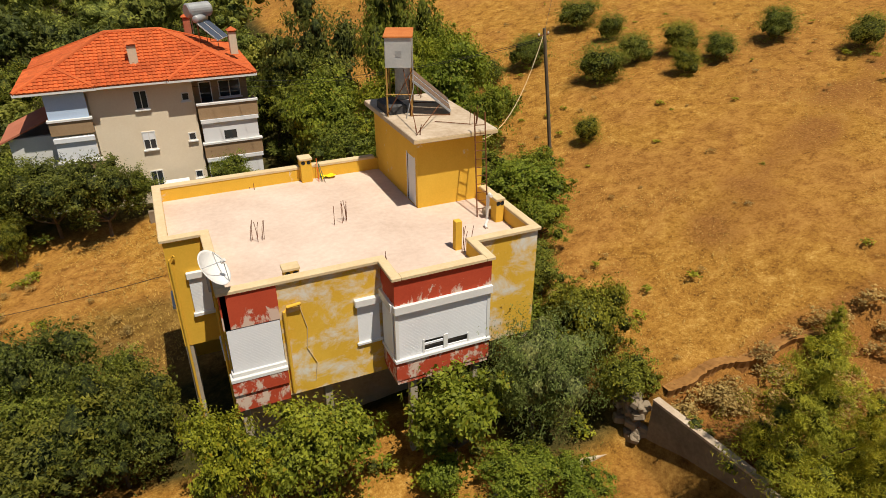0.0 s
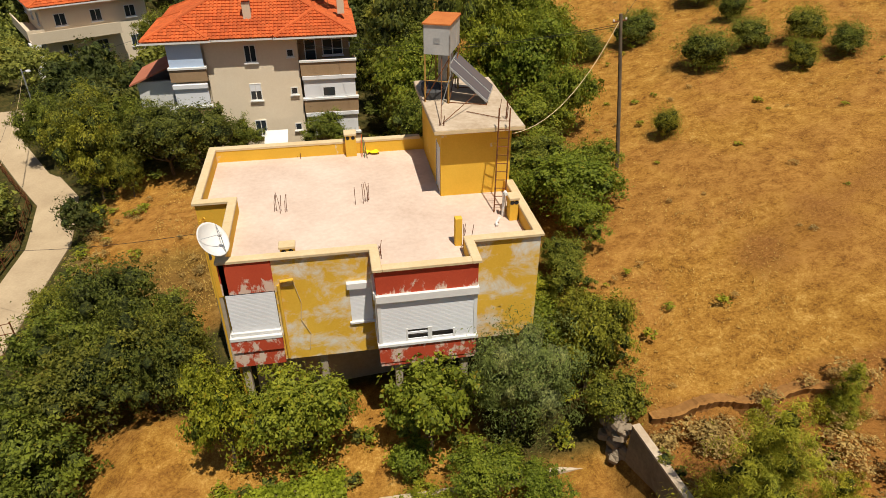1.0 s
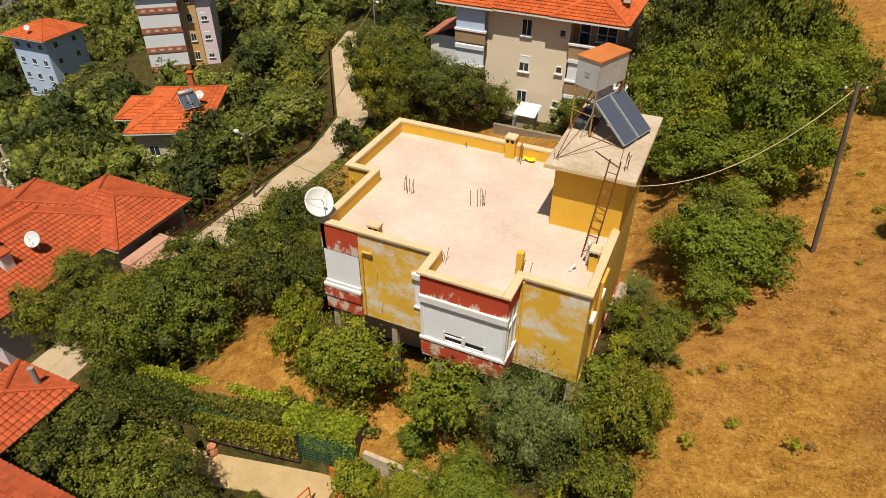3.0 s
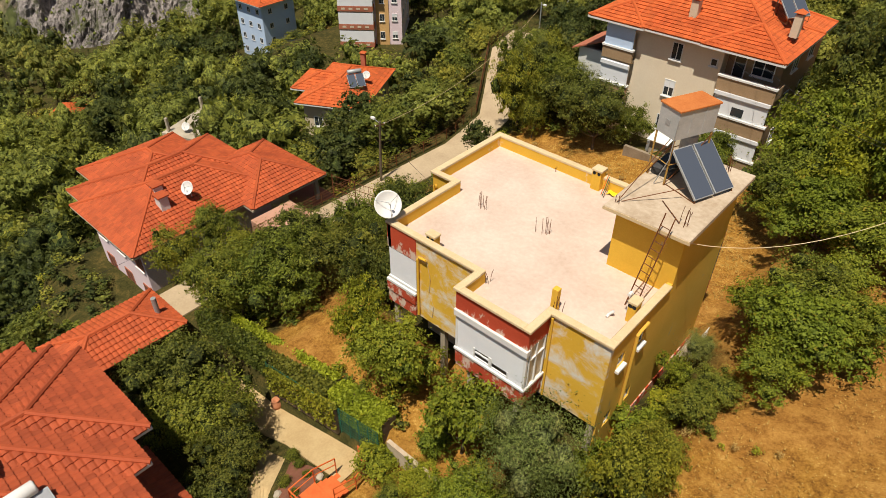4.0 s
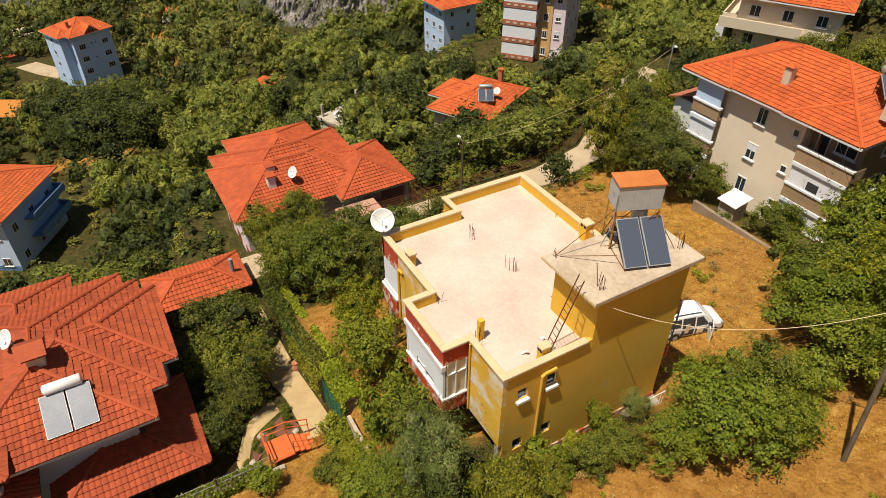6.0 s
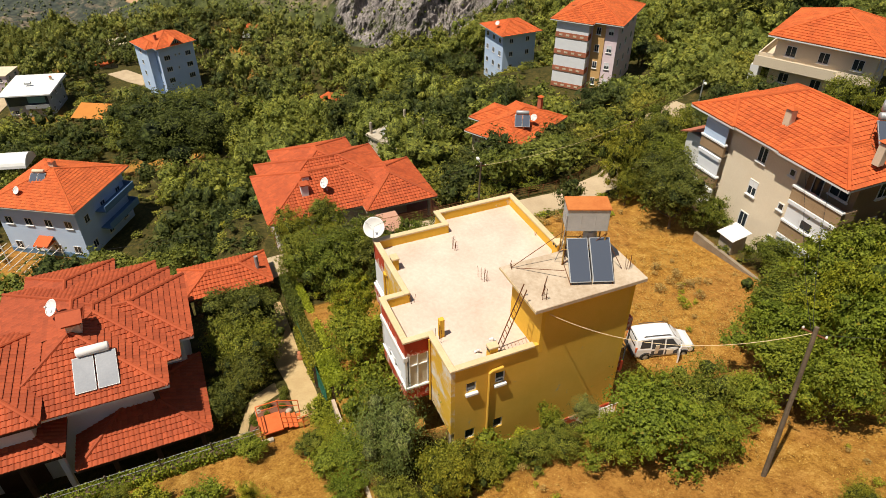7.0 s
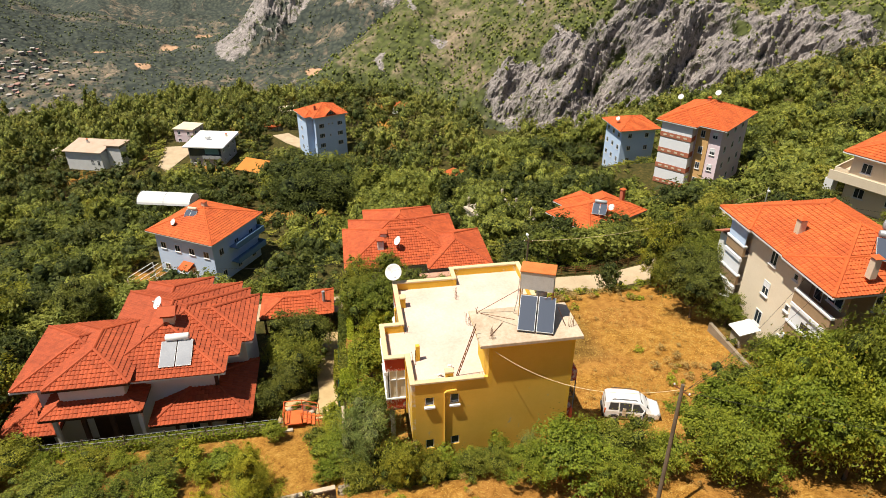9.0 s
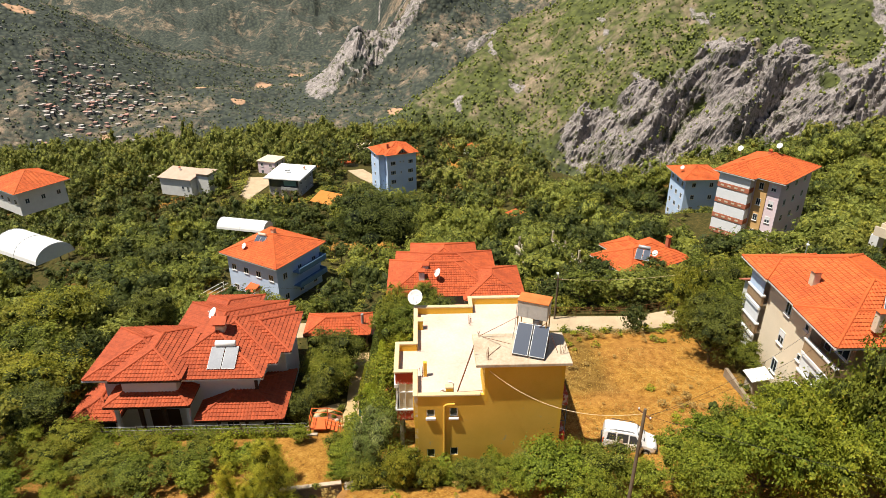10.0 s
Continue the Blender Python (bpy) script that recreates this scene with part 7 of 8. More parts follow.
rockness = np.zeros(len(hills.data.vertices), np.float32)
hills.data.attributes["rock"].data.foreach_get("value", rockness)
keep = (rockness.reshape(mz.shape)[ii, jj] + g.random(count) * 0.35 < 0.5) | (g.random(count) < 0.22)
fx, fy, fz = (a[keep] + g.normal(size=keep.sum()) * 2.5 * (k < 2) for k, a in enumerate((fx, fy, fz)))
ico = np.array([(0, 0, 1.2), (0.9, 0.1, 0.3), (0, 0.9, 0.4), (-0.9, -0.1, 0.3), (0.1, -0.9, 0.35), (0, 0, -0.5)])
tri = np.array([(0, 1, 2), (0, 2, 3), (0, 3, 4), (0, 4, 1), (5, 2, 1), (5, 3, 2), (5, 4, 3), (5, 1, 4)])
size = g.uniform(0.6, 1.5, len(fx)) * (1 + (np.hypot(fx - HUB[0], fy - HUB[1]) - 460) / 1600)
spin = g.random(len(fx)) * 6.28
c, s_ = np.cos(spin)[:, None], np.sin(spin)[:, None]
wob = g.uniform(0.7, 1.3, (len(fx), 6))
bx, by, bz = ico[None, :, 0] * wob, ico[None, :, 1] * wob, ico[None, :, 2] * g.uniform(0.8, 1.5, (len(fx), 1))
v = np.stack([(bx * c - by * s_) * size[:, None] + fx[:, None], (bx * s_ + by * c) * size[:, None] + fy[:, None], bz * size[:, None] + fz[:, None]], -1).reshape(-1, 3)
f = (tri[None] + 6 * np.arange(len(fx))[:, None, None]).reshape(-1, 3)
scrub = new("far_trees", cloud("far_trees", v, f, LEAF_FAR))
scrub.data.materials.append(LEAF_HAZED)
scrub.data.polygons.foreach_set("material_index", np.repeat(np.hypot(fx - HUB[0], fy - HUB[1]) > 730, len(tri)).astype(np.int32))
tagged(scrub, "scattered dark trees and scrub on the far slopes", "trees", kind="stuff")


# ---- things on and round the yellow house ----
# water tank on its stand
tk = thing("water_tank", (9.75, 26.45, 0), -23, "grey steel water tank with a rusty orange lid on tall legs", "water tank")
TX, TY, TZ0, TZ1 = 0.55, 1.0, 14.0, 15.2
part("body", Shape().chamfered(-TX, TX, -TY, TY, TZ0, TZ1, 0.02), TANK, tk)
for rib in (-0.34, 0.34):
    part("seam", Shape().box(-TX - 0.012, TX + 0.012, rib - 0.02, rib + 0.02, TZ0 + 0.02, TZ1 - 0.02), TANK, tk)
part("lid", Shape().chamfered(-TX - 0.05, TX + 0.05, -TY - 0.05, TY + 0.05, TZ1, TZ1 + 0.07, 0.02), ORANGE_LID, tk, "rust-orange lid")
for lx in (0.04 - TX, TX - 0.04):
    for ly in (0.04 - TY, TY - 0.04):
        part("leg", Shape().tube([(lx, ly, 11.95), (lx, ly, TZ0)], 0.04, 6), YELLOWED, tk, "rust-streaked yellow steel leg")
for lx in (-TX, TX):
    part("brace", Shape().tube([(lx, -TY, 12.0), (lx, TY, 13.9)], 0.02, 5), RUST, tk)
    part("brace", Shape().tube([(lx, -TY, 12.9), (lx, TY, 12.9)], 0.022, 5), YELLOWED, tk)
for ly in (-TY, TY):
    part("brace", Shape().tube([(-TX, ly, 12.9), (TX, ly, 12.9)], 0.022, 5), YELLOWED, tk)
    part("brace", Shape().tube([(-TX, ly, 12.0), (TX, ly, 13.9)], 0.02, 5), RUST, tk)
part("hatch", Shape().box(-0.12, 0.14, -TY - 0.014, -TY, 14.45, 14.68), STEEL, tk)
part("hot_drum", Shape().lathe([(0.001, 0), (0.3, 0), (0.33, 0.06), (0.33, 1.35), (0.3, 1.42), (0.001, 1.42)], pose(0.1, 0.3, 12.4), 18), STEEL, tk, "upright grey hot water drum", True)
part("feed_pipe", Shape().tube([(TX + 0.03, -TY - 0.03, 14.9), (TX + 0.06, -TY - 0.1, 13.2), (TX - 0.25, -TY - 0.3, 12.0)], 0.02, 6), STEEL, tk)
# solar collectors beside it: they lean against a rusty frame, facing the yard's side
heat = collector(11.75, 25.85, 11.95, 70, 40, "two dark blue solar collectors on a rusty frame", 2.2, 1.02, None, 0.12)
single("roof_tarp", Shape().chamfered(8.95, 9.85, 25.9, 27.4, 11.953, 12.35, 0.08), PLASTIC_GREY, "dark covered bundle below the water tank", "tarpaulin")
for a, b in (((9.1, 22.9, 11.97), (9.6, 25.6, 13.9)), ((9.2, 23.1, 11.97), (10.9, 24.8, 12.5)), ((10.4, 24.2, 11.99), (11.6, 23.2, 12.0)), ((11.3, 27.9, 11.97), (10.7, 27.5, 13.0))):
    single("guy_rod", Shape().tube([a, b], 0.018, 5), RUST, "thin rusty steel rod leaning on the slab", "rod")
# ladder
ld = thing("ladder", (0, 0, 0), 0, "rusty steel ladder leaning against the stair tower", "ladder")
la, lb = Vector((11.0, 21.3, ZD)), Vector((11.3, 22.36, 12.75))
wide = Vector((0.42, -0.08, 0))
for off in (wide * 0, wide):
    part("rail", Shape().tube([la + off, lb + off], 0.028, 6), RUST, ld)
for i in range(1, 12):
    p = la.lerp(lb, i / 12.5)
    part("rung", Shape().tube([p, p + wide], 0.018, 5), RUST, ld)
# roof clutter
single("vent_pipe", Shape().tube([(11.3, 21.0, ZD), (11.3, 21.0, 9.75), (11.3, 20.9, 9.85), (11.3, 20.7, 9.85)], 0.07, 8), WHITE, "white plastic vent pipe on the roof", "pipe")
single("pipe_stub", Shape().tube([(10.85, 20.15, ZD + 0.06), (10.85, 20.3, ZD + 0.1), (11.0, 20.4, ZD + 0.28)], 0.06, 8), WHITE, "short white pipe bend on the roof", "pipe")
sheet = Shape()
for i in range(5):
    for j in range(4):
        sheet.v.append((6.3 + i * 0.16 + 0.04 * math.sin(j * 2.1), 27.75 + j * 0.13 + 0.05 * math.sin(i * 1.7), ZD + 0.05 + 0.1 * abs(math.sin(i * 1.3 + j * 2.2))))
sheet.f = [(i * 4 + j, i * 4 + j + 1, i * 4 + j + 5, i * 4 + j + 4) for i in range(4) for j in range(3)]
single("yellow_sheet", sheet, YELLOW_CLOTH, "crumpled bright yellow plastic sheet on the roof", "sheet")
for i in range(3):
    single("broom", Shape().tube([(6.1 + i * 0.12, 27.6 - i * 0.1, ZD), (6.15 + i * 0.05, 28.0, ZD + 1.0 - i * 0.15)], 0.018, 5), (REDPAINT, GREEN_NET, POLE_WOOD)[i], "stick leaning against the parapet", "stick")
single("brick_pile", Shape().chamfered(11.35, 11.85, 21.2, 21.6, ZD, ZD + 0.25, 0.03), CONCRETE, "pale concrete block beside the ladder", "block")
dish_aerial(0.5, 18.5, ZC, 0.63, 66, 38, "large white satellite dish on the parapet corner", mast=0.72)
# railing beside the house and bay on its back
gate = thing("metal_railing", (12.75, 26.3, 2.5), 0, "white metal railing of the side entrance platform", "railing")
for i in range(11):
    part("bar", Shape().tube([(0, i * 0.2, 0.05), (0, i * 0.2, 1.0)], 0.015, 5), WHITE, gate)
for z in (0.1, 1.0):
    part("rail", Shape().tube([(0, -0.05, z), (0, 2.05, z)], 0.025, 6), WHITE, gate)
part("slab", Shape().box(-0.66, 0.06, -0.1, 2.1, -0.4, 0.0), CONCRETE, gate)
for z0, z1 in ((8.2, 9.0), (5.1, 5.9)):
    part("back_bay", Shape().box(8.4, 11.98, Y1 + 0.003, Y1 + 0.4, z0, z1), RED_LOW, house, "red panel of the back bay")
part("back_bay_rail", Shape().tube([(11.95, Y1 + 0.38, 6.85), (8.4, Y1 + 0.38, 6.85)], 0.03, 6).tube([(11.95, Y1 + 0.05, 6.85), (11.95, Y1 + 0.38, 6.85)], 0.03, 6).tube([(11.95, Y1 + 0.38, 5.9), (11.95, Y1 + 0.38, 8.2)], 0.04, 6), PLASTIC_GREY, house)

# ---- van ----
van = thing("van", (8.75, 34.6, ground_z(8.7, 34.6)), 74, "white panel van with its front door open on dry ground", "van")
STATIONS = (  # along the van: x, floor, belt line, roof, half width at the belt and at the roof
    (-2.0, 0.5, 0.82, 1.0, 0.74, 0.66), (-1.97, 0.34, 0.98, 1.5, 0.8, 0.62), (-1.9, 0.3, 1.02, 1.72, 0.83, 0.63), (-1.7, 0.28, 1.02, 1.8, 0.84, 0.64), (-0.9, 0.28, 1.02, 1.85, 0.85, 0.65), (0.0, 0.28, 1.02, 1.84, 0.85, 0.65),
    (0.4, 0.28, 1.02, 1.79, 0.85, 0.64), (0.75, 0.28, 1.02, 1.55, 0.84, 0.66), (1.1, 0.28, 1.0, 1.2, 0.83, 0.68), (1.25, 0.28, 0.94, 1.08, 0.82, 0.66), (1.6, 0.3, 0.86, 1.0, 0.8, 0.62), (1.88, 0.34, 0.76, 0.88, 0.74, 0.56), (1.99, 0.42, 0.66, 0.74, 0.62, 0.48))
body = Shape()
for x, lo, belt, roof, wb, wr in STATIONS:
    half = [(0.0, lo), (wb * 0.94, lo), (wb, lo + 0.14), (wb, belt - 0.05), (wb - 0.02, belt), (wr + 0.04, roof - 0.12 * (roof - belt)), (wr - 0.08, roof), (0.0, roof + 0.02)]
    body.v += [(x, y, z) for y, z in half] + [(x, -y, z) for y, z in half[-2:0:-1]]
k = 14
for i in range(len(STATIONS) - 1):
    body.f += [(i * k + j, i * k + (j + 1) % k, (i + 1) * k + (j + 1) % k, (i + 1) * k + j) for j in range(k)]
body.f += [tuple(range(k)), tuple((len(STATIONS) - 1) * k + j for j in range(k - 1, -1, -1))]
part("body", body, CAR_WHITE, van)


def van_skin(x, z):
    """Half width of the van's side at that place."""
    row = [np.interp(x, [q[0] for q in STATIONS], [q[i] for q in STATIONS]) for i in range(6)]
    return float(np.interp(z, (row[1], row[1] + 0.14, row[2], row[3]), (row[4] * 0.94, row[4], row[4] - 0.02, row[5] + 0.02)))


def van_panel(sy, corners, out=0.014):
    """A thin panel laid on the van's side between four places (x, z), bent at the belt line."""
    (xa, za), (xb, zb), (xc, zc), (xd, zd) = corners
    s = Shape()
    cut = [(za, xa, xb)] + ([(1.02, xa, xb)] if za < 1.0 < zc else []) + [(zc, xd, xc)]
    for (z0, l0, r0), (z1, l1, r1) in zip(cut, cut[1:]):
        near = [(x, sy * (van_skin(x, z) + out), z) for x, z in ((l0, z0), (r0, z0), (r1, z1), (l1, z1))]
        back = [(x, y - sy * 0.06, z) for x, y, z in near]
        s.poly(*near)
        for i in range(4):
            j = (i + 1) % 4
            s.poly(near[i], near[j], back[j], back[i])
    return s


part("windscreen", Shape().poly((0.5, -0.6, 1.745), (1.08, -0.66, 1.235), (1.08, 0.66, 1.235), (0.5, 0.6, 1.745)).poly((0.47, -0.6, 1.72), (0.47, 0.6, 1.72), (1.05, 0.66, 1.2), (1.05, -0.66, 1.2)), GLASS, van)
part("rear_window", Shape().poly((-2.0, -0.6, 1.08), (-2.0, 0.6, 1.08), (-1.945, 0.54, 1.66), (-1.945, -0.54, 1.66)).poly((-1.9, -0.6, 1.08), (-1.85, -0.54, 1.66), (-1.85, 0.54, 1.66), (-1.9, 0.6, 1.08)), GLASS, van)
for sy in (-1, 1):
    part("side_window", van_panel(sy, ((-1.72, 1.08), (-1.05, 1.08), (-1.05, 1.64), (-1.62, 1.62))), GLASS, van)
    if sy < 0:
        # Dark sheets on the body stand for the shaded inside of open doors.
        part("door_gap_shade", van_panel(sy, ((-0.95, 0.42), (-0.14, 0.42), (-0.14, 1.66), (-0.95, 1.66))), PLASTIC_GREY, van, "dark panel painting the shaded inside of the open sliding door")
        part("door_gap_shade", van_panel(sy, ((-0.04, 0.42), (0.82, 0.42), (0.36, 1.62), (-0.04, 1.62))), PLASTIC_GREY, van, "dark panel painting the shaded inside of the open front door")
        part("seat", Shape().chamfered(0.05, 0.5, -0.9, -0.86, 0.5, 0.86, 0.03), CREAM, van)
        part("seat_back", Shape().chamfered(-0.75, -0.5, -0.885, -0.85, 0.6, 1.3, 0.03), CREAM, van)
    else:
        part("side_window", van_panel(sy, ((-0.93, 1.08), (-0.14, 1.08), (-0.14, 1.64), (-0.93, 1.64))), GLASS, van)
        part("side_window", van_panel(sy, ((-0.04, 1.08), (0.84, 1.08), (0.4, 1.6), (-0.04, 1.64))), GLASS, van)
    for wx in (-1.28, 1.22):
        m = pose(wx, sy * 0.78, 0.31, 90)
        w = part("wheel", Shape().lathe([(0.19, -0.1), (0.28, -0.1), (0.31, -0.06), (0.31, 0.06), (0.28, 0.1), (0.19, 0.1)], m, 20), TYRE, van)
        part("rim", Shape().lathe([(0.001, -0.09), (0.1, -0.1), (0.19, -0.07), (0.19, 0.07), (0.1, 0.1), (0.001, 0.09)], m, 16), STEEL, w)
        part("wheel_arch", Shape().tube([(wx + 0.37 * math.cos(a * math.pi / 8), sy * 0.85, 0.31 + 0.37 * math.sin(a * math.pi / 8)) for a in range(9)], 0.03, 5), PLASTIC_GREY, van)
    part("mirror", Shape().chamfered(0.72, 0.84, *sorted((sy * 0.87, sy * 1.04)), 1.06, 1.26, 0.03), PLASTIC_GREY, van)
    part("headlight", Shape().chamfered(1.66, 1.93, *sorted((sy * 0.5, sy * 0.76)), 0.72, 0.87, 0.03), STEEL, van)
    part("tail_light", Shape().chamfered(-2.0, -1.88, *sorted((sy * 0.7, sy * 0.82)), 0.75, 1.15, 0.02), REDPAINT, van)
    part("side_trim", van_panel(sy, ((-1.0, 0.5), (-0.97, 0.5), (-0.97, 0.58), (-1.0, 0.58)), 0.02), PLASTIC_GREY, van)
    part("roof_rail", Shape().tube([(-1.5, sy * 0.6, 1.84), (-1.4, sy * 0.6, 1.91), (0.1, sy * 0.6, 1.91), (0.25, sy * 0.6, 1.84)], 0.022, 6), PLASTIC_GREY, van)
part("bumper", Shape().chamfered(1.86, 2.06, -0.7, 0.7, 0.34, 0.6, 0.05), PLASTIC_GREY, van)
part("bumper", Shape().chamfered(-2.1, -1.93, -0.76, 0.76, 0.32, 0.56, 0.05), PLASTIC_GREY, van)
hinge = pose(0.84, -0.87, 0, 0, 0, 62)
door = part("open_door", Shape().box(-0.88, 0, -0.07, 0, 0.36, 1.06, hinge).box(-0.88, -0.82, -0.05, 0, 1.06, 1.62, hinge).box(-0.82, -0.4, -0.05, 0, 1.57, 1.62, hinge), CAR_WHITE, van, "front door standing open")
part("door_window", Shape().box(-0.82, -0.1, -0.04, -0.02, 1.06, 1.5, hinge), GLASS, door)

# ---- poles and wires ----


def pole(x, y, top, lean_x, lean_y, label, arm=None, lamp=None, mat=None, r=0.12):
    z = ground_z(x, y)
    p = thing("utility_pole", (x, y, z), 0, label, "pole")
    h = top - z
    part("post", Shape().tube([(0, 0, -0.5), (lean_x * 0.5, lean_y * 0.5, h / 2), (lean_x, lean_y, h)], r, 8, r * 0.75), mat or POLE_WOOD, p)
    if arm:
        part("crossarm", Shape().tube([(lean_x - 0.5 * arm[0], lean_y - 0.5 * arm[1], h - 0.35), (lean_x + 0.5 * arm[0], lean_y + 0.5 * arm[1], h - 0.35)], 0.04, 6), RUST, p)
        for k in (-0.45, 0.45):
            part("insulator", Shape().lathe([(0.001, 0), (0.04, 0), (0.05, 0.05), (0.03, 0.1), (0.001, 0.11)], pose(lean_x + k * arm[0], lean_y + k * arm[1], h - 0.32), 8), WHITE, p)
    if lamp:
        part("lamp_arm", Shape().tube([(lean_x, lean_y, h - 0.2), (lean_x + lamp[0], lean_y + lamp[1], h - 0.05)], 0.025, 6), STEEL, p)
        part("lamp_head", Shape().chamfered(lean_x + lamp[0] - 0.2, lean_x + lamp[0] + 0.2, lean_y + lamp[1] - 0.12, lean_y + lamp[1] + 0.12, h - 0.12, h + 0.05, 0.04), WHITE, p)
    return p


def wire(a, b, sag, r=0.012, label="thin black overhead cable"):
    a, b = Vector(a), Vector(b)
    single("overhead_cable", Shape().tube([a.lerp(b, i / 14) - Vector((0, 0, sag * 4 * (i / 14) * (1 - i / 14))) for i in range(15)], r, 4), COPING if r > 0.014 else TYRE, label, "cable")


pole(20.5, 30.3, 14.1, -0.9, 0.5, "tall leaning wooden utility pole on the dry slope", arm=(0.9, 0.4))
pole(-24.0, 66.3, 2.9, 0, 0, "street light pole beside the lane", lamp=(0.8, -0.5), mat=STEEL, r=0.09)
pole(-17.35, 34.2, 2.35, 0.3, 0, "wooden pole with a lamp beside the lane", lamp=(-0.9, 0.1), arm=(0.2, 0.9))
wire((19.6, 30.8, 13.8), (12.1, 23.4, 11.2), 1.3, 0.016, "pale service cable slung from pole to house")
wire((19.6, 30.8, 13.7), (40, 60, 20), 0.8)
wire((19.6, 30.8, 13.5), (2, 52, 8.0), 0.9)
wire((19.6, 30.8, 13.6), (4.5, 51.5, 8.4), 0.9)
wire((-17.05, 34.2, 2.1), (-24.0, 66.3, 2.6), 0.8)
wire((-17.05, 34.4, 2.0), (-24.0, 66.3, 2.4), 1.6, 0.016, "pale overhead cable along the lane")
wire((-17.05, 34.2, 2.1), (-15.5, 2.0, 2.5), 0.8)
wire((-24.0, 66.3, 2.6), (-6.0, 78.0, 6.0), 0.6)
wire((-17.05, 34.1, 2.0), (-1.0, 24.0, 7.4), 0.4)

# ---- fences, walls and the garden ----
fence = thing("roadside_fence", (0, 0, 0), 0, "rusty wire fence along the lane", "fence")
fl = []
for i, p in enumerate(line):
    if 20 < p.y < 66:
        d = (line[min(i + 4, len(line) - 1)] - line[max(i - 4, 0)]).normalized()
        q = p + Vector((d.y, -d.x, 0)) * -1.9
        fl.append((q.x, q.y, ground_z(p.x, p.y)))
for x, y, z in fl[::2]:
    part("post", Shape().tube([(x, y, z - 0.3), (x, y, z + 1.1)], 0.04, 5), RUST, fence)
for k in (0.3, 0.6, 0.85, 1.08):
    part("rail", Shape().tube([(x, y, z + k) for x, y, z in fl], 0.022, 4), RUST, fence)

# gate across the lane
lane_gate = thing("lane_gate", (-17.75, 29.4, -3.05), 12, "rusty steel gate with a wide grid across the lane", "gate")
for x in (0, 2.2, 4.4):
    part("post", Shape().tube([(x, 0, -0.4), (x, 0, 2.35)], 0.045, 6), RUST, lane_gate)
for z in (0.25, 0.95, 1.6, 2.25):
    part("rail", Shape().tube([(0, 0, z), (4.4, 0, z)], 0.025, 5), RUST, lane_gate)
for i in range(1, 10):
    if i != 5:
        part("bar", Shape().tube([(i * 0.44, 0.0, 0.25), (i * 0.44, 0.0, 2.25)], 0.014, 5), RUST, lane_gate)

# concrete retaining wall at the garden's corner
rw = thing("retaining_wall", (0, 0, 0), 0, "concrete retaining wall darkened for its shade, holding the slope", "wall")
for (ax, ay), (bx, by), za, zb in (((14.4, 13.5), (14.95, 9.0), 4.15, 4.1), ((14.95, 9.0), (15.6, 4.0), 3.9, 3.8)):
    d = Vector((bx - ax, by - ay, 0)).normalized()
    n = Vector((d.y, -d.x, 0)) * 0.12
    # The panel's darker concrete paints the shade on this face.
    part("panel", Shape().prism([(ax - n.x, ay - n.y), (bx - n.x, by - n.y), (bx + n.x, by + n.y), (ax + n.x, ay + n.y)], 0.8, za), SHADED_CONCRETE, rw)
    part("top", Shape().prism([(ax - n.x * 1.25, ay - n.y * 1.25), (bx - n.x * 1.25, by - n.y * 1.25), (bx + n.x * 1.25, by + n.y * 1.25), (ax + n.x * 1.25, ay + n.y * 1.25)], za + 0.002, za + 0.1), SLAB, rw)
srng = random.Random(12)
ledge = Shape()
for i in range(72):
    x = 15.1 + i * 0.1
    y = 13.62 - 0.18 * (x - 15.5) - 0.15 * math.sin(x * 2.1) + srng.uniform(-0.04, 0.04)
    top = ground_z(x, y + 0.55)
    fade = min(1.0, i / 8, (71 - i) / 14)
    ledge.v += [(x, y + 0.5, top - 0.05), (x, y + 0.1, top + 0.05 * fade + srng.uniform(-0.02, 0.03)), (x, y, top + 0.03 * fade), (x + srng.uniform(-0.04, 0.04), y + 0.1, top - 0.35), (x, y + 0.05, top - 0.95)]
for i in range(71):
    ledge.f += [(i * 5 + j, i * 5 + j + 1, i * 5 + j + 6, i * 5 + j + 5) for j in range(4)]
single("eroded_bank", ledge, SOIL_BARE, "crumbling earth bank across the dry slope", "bank", kind="structure")
stone_wall = thing("stone_wall", (0, 0, 0), 0, "rough rubble stone wall end beside the climber", "wall")
for i in range(70):
    x, y, z = 14.2 + srng.uniform(-0.25, 0.25), 13.7 + srng.uniform(0, 1.2), 2.0 + srng.uniform(0, 1.9)
    s = srng.uniform(0.14, 0.26)
    part("stone", Shape().chamfered(-s, s, -s * 0.8, s * 0.8, -s * 0.6, s * 0.6, s * 0.25, pose(x, y, z, srng.uniform(-20, 20), srng.uniform(-20, 20), srng.uniform(0, 180))), RUBBLE, stone_wall)
lowwall = thing("garden_wall", (0, 0, 0), 0, "low pale concrete garden wall across the terrace", "wall")
part("panel", Shape().wall("x", 13.9, 0.2, 8.2, 14.2, 0.6, 1.75), SLAB, lowwall)
part("panel", Shape().wall("x", 13.9, 0.2, 4.6, 8.2, 0.0, 1.5), SLAB, lowwall)
yardwall = thing("yard_wall", (0, 0, 0), 0, "low rubble wall between the yard and the apartment house", "wall")
part("panel", Shape().wall("x", 46.9, 0.3, -2.0, 7.5, -1.0, 0.6), RUBBLE, yardwall)

# clipped hedge with a green mesh fence along the path


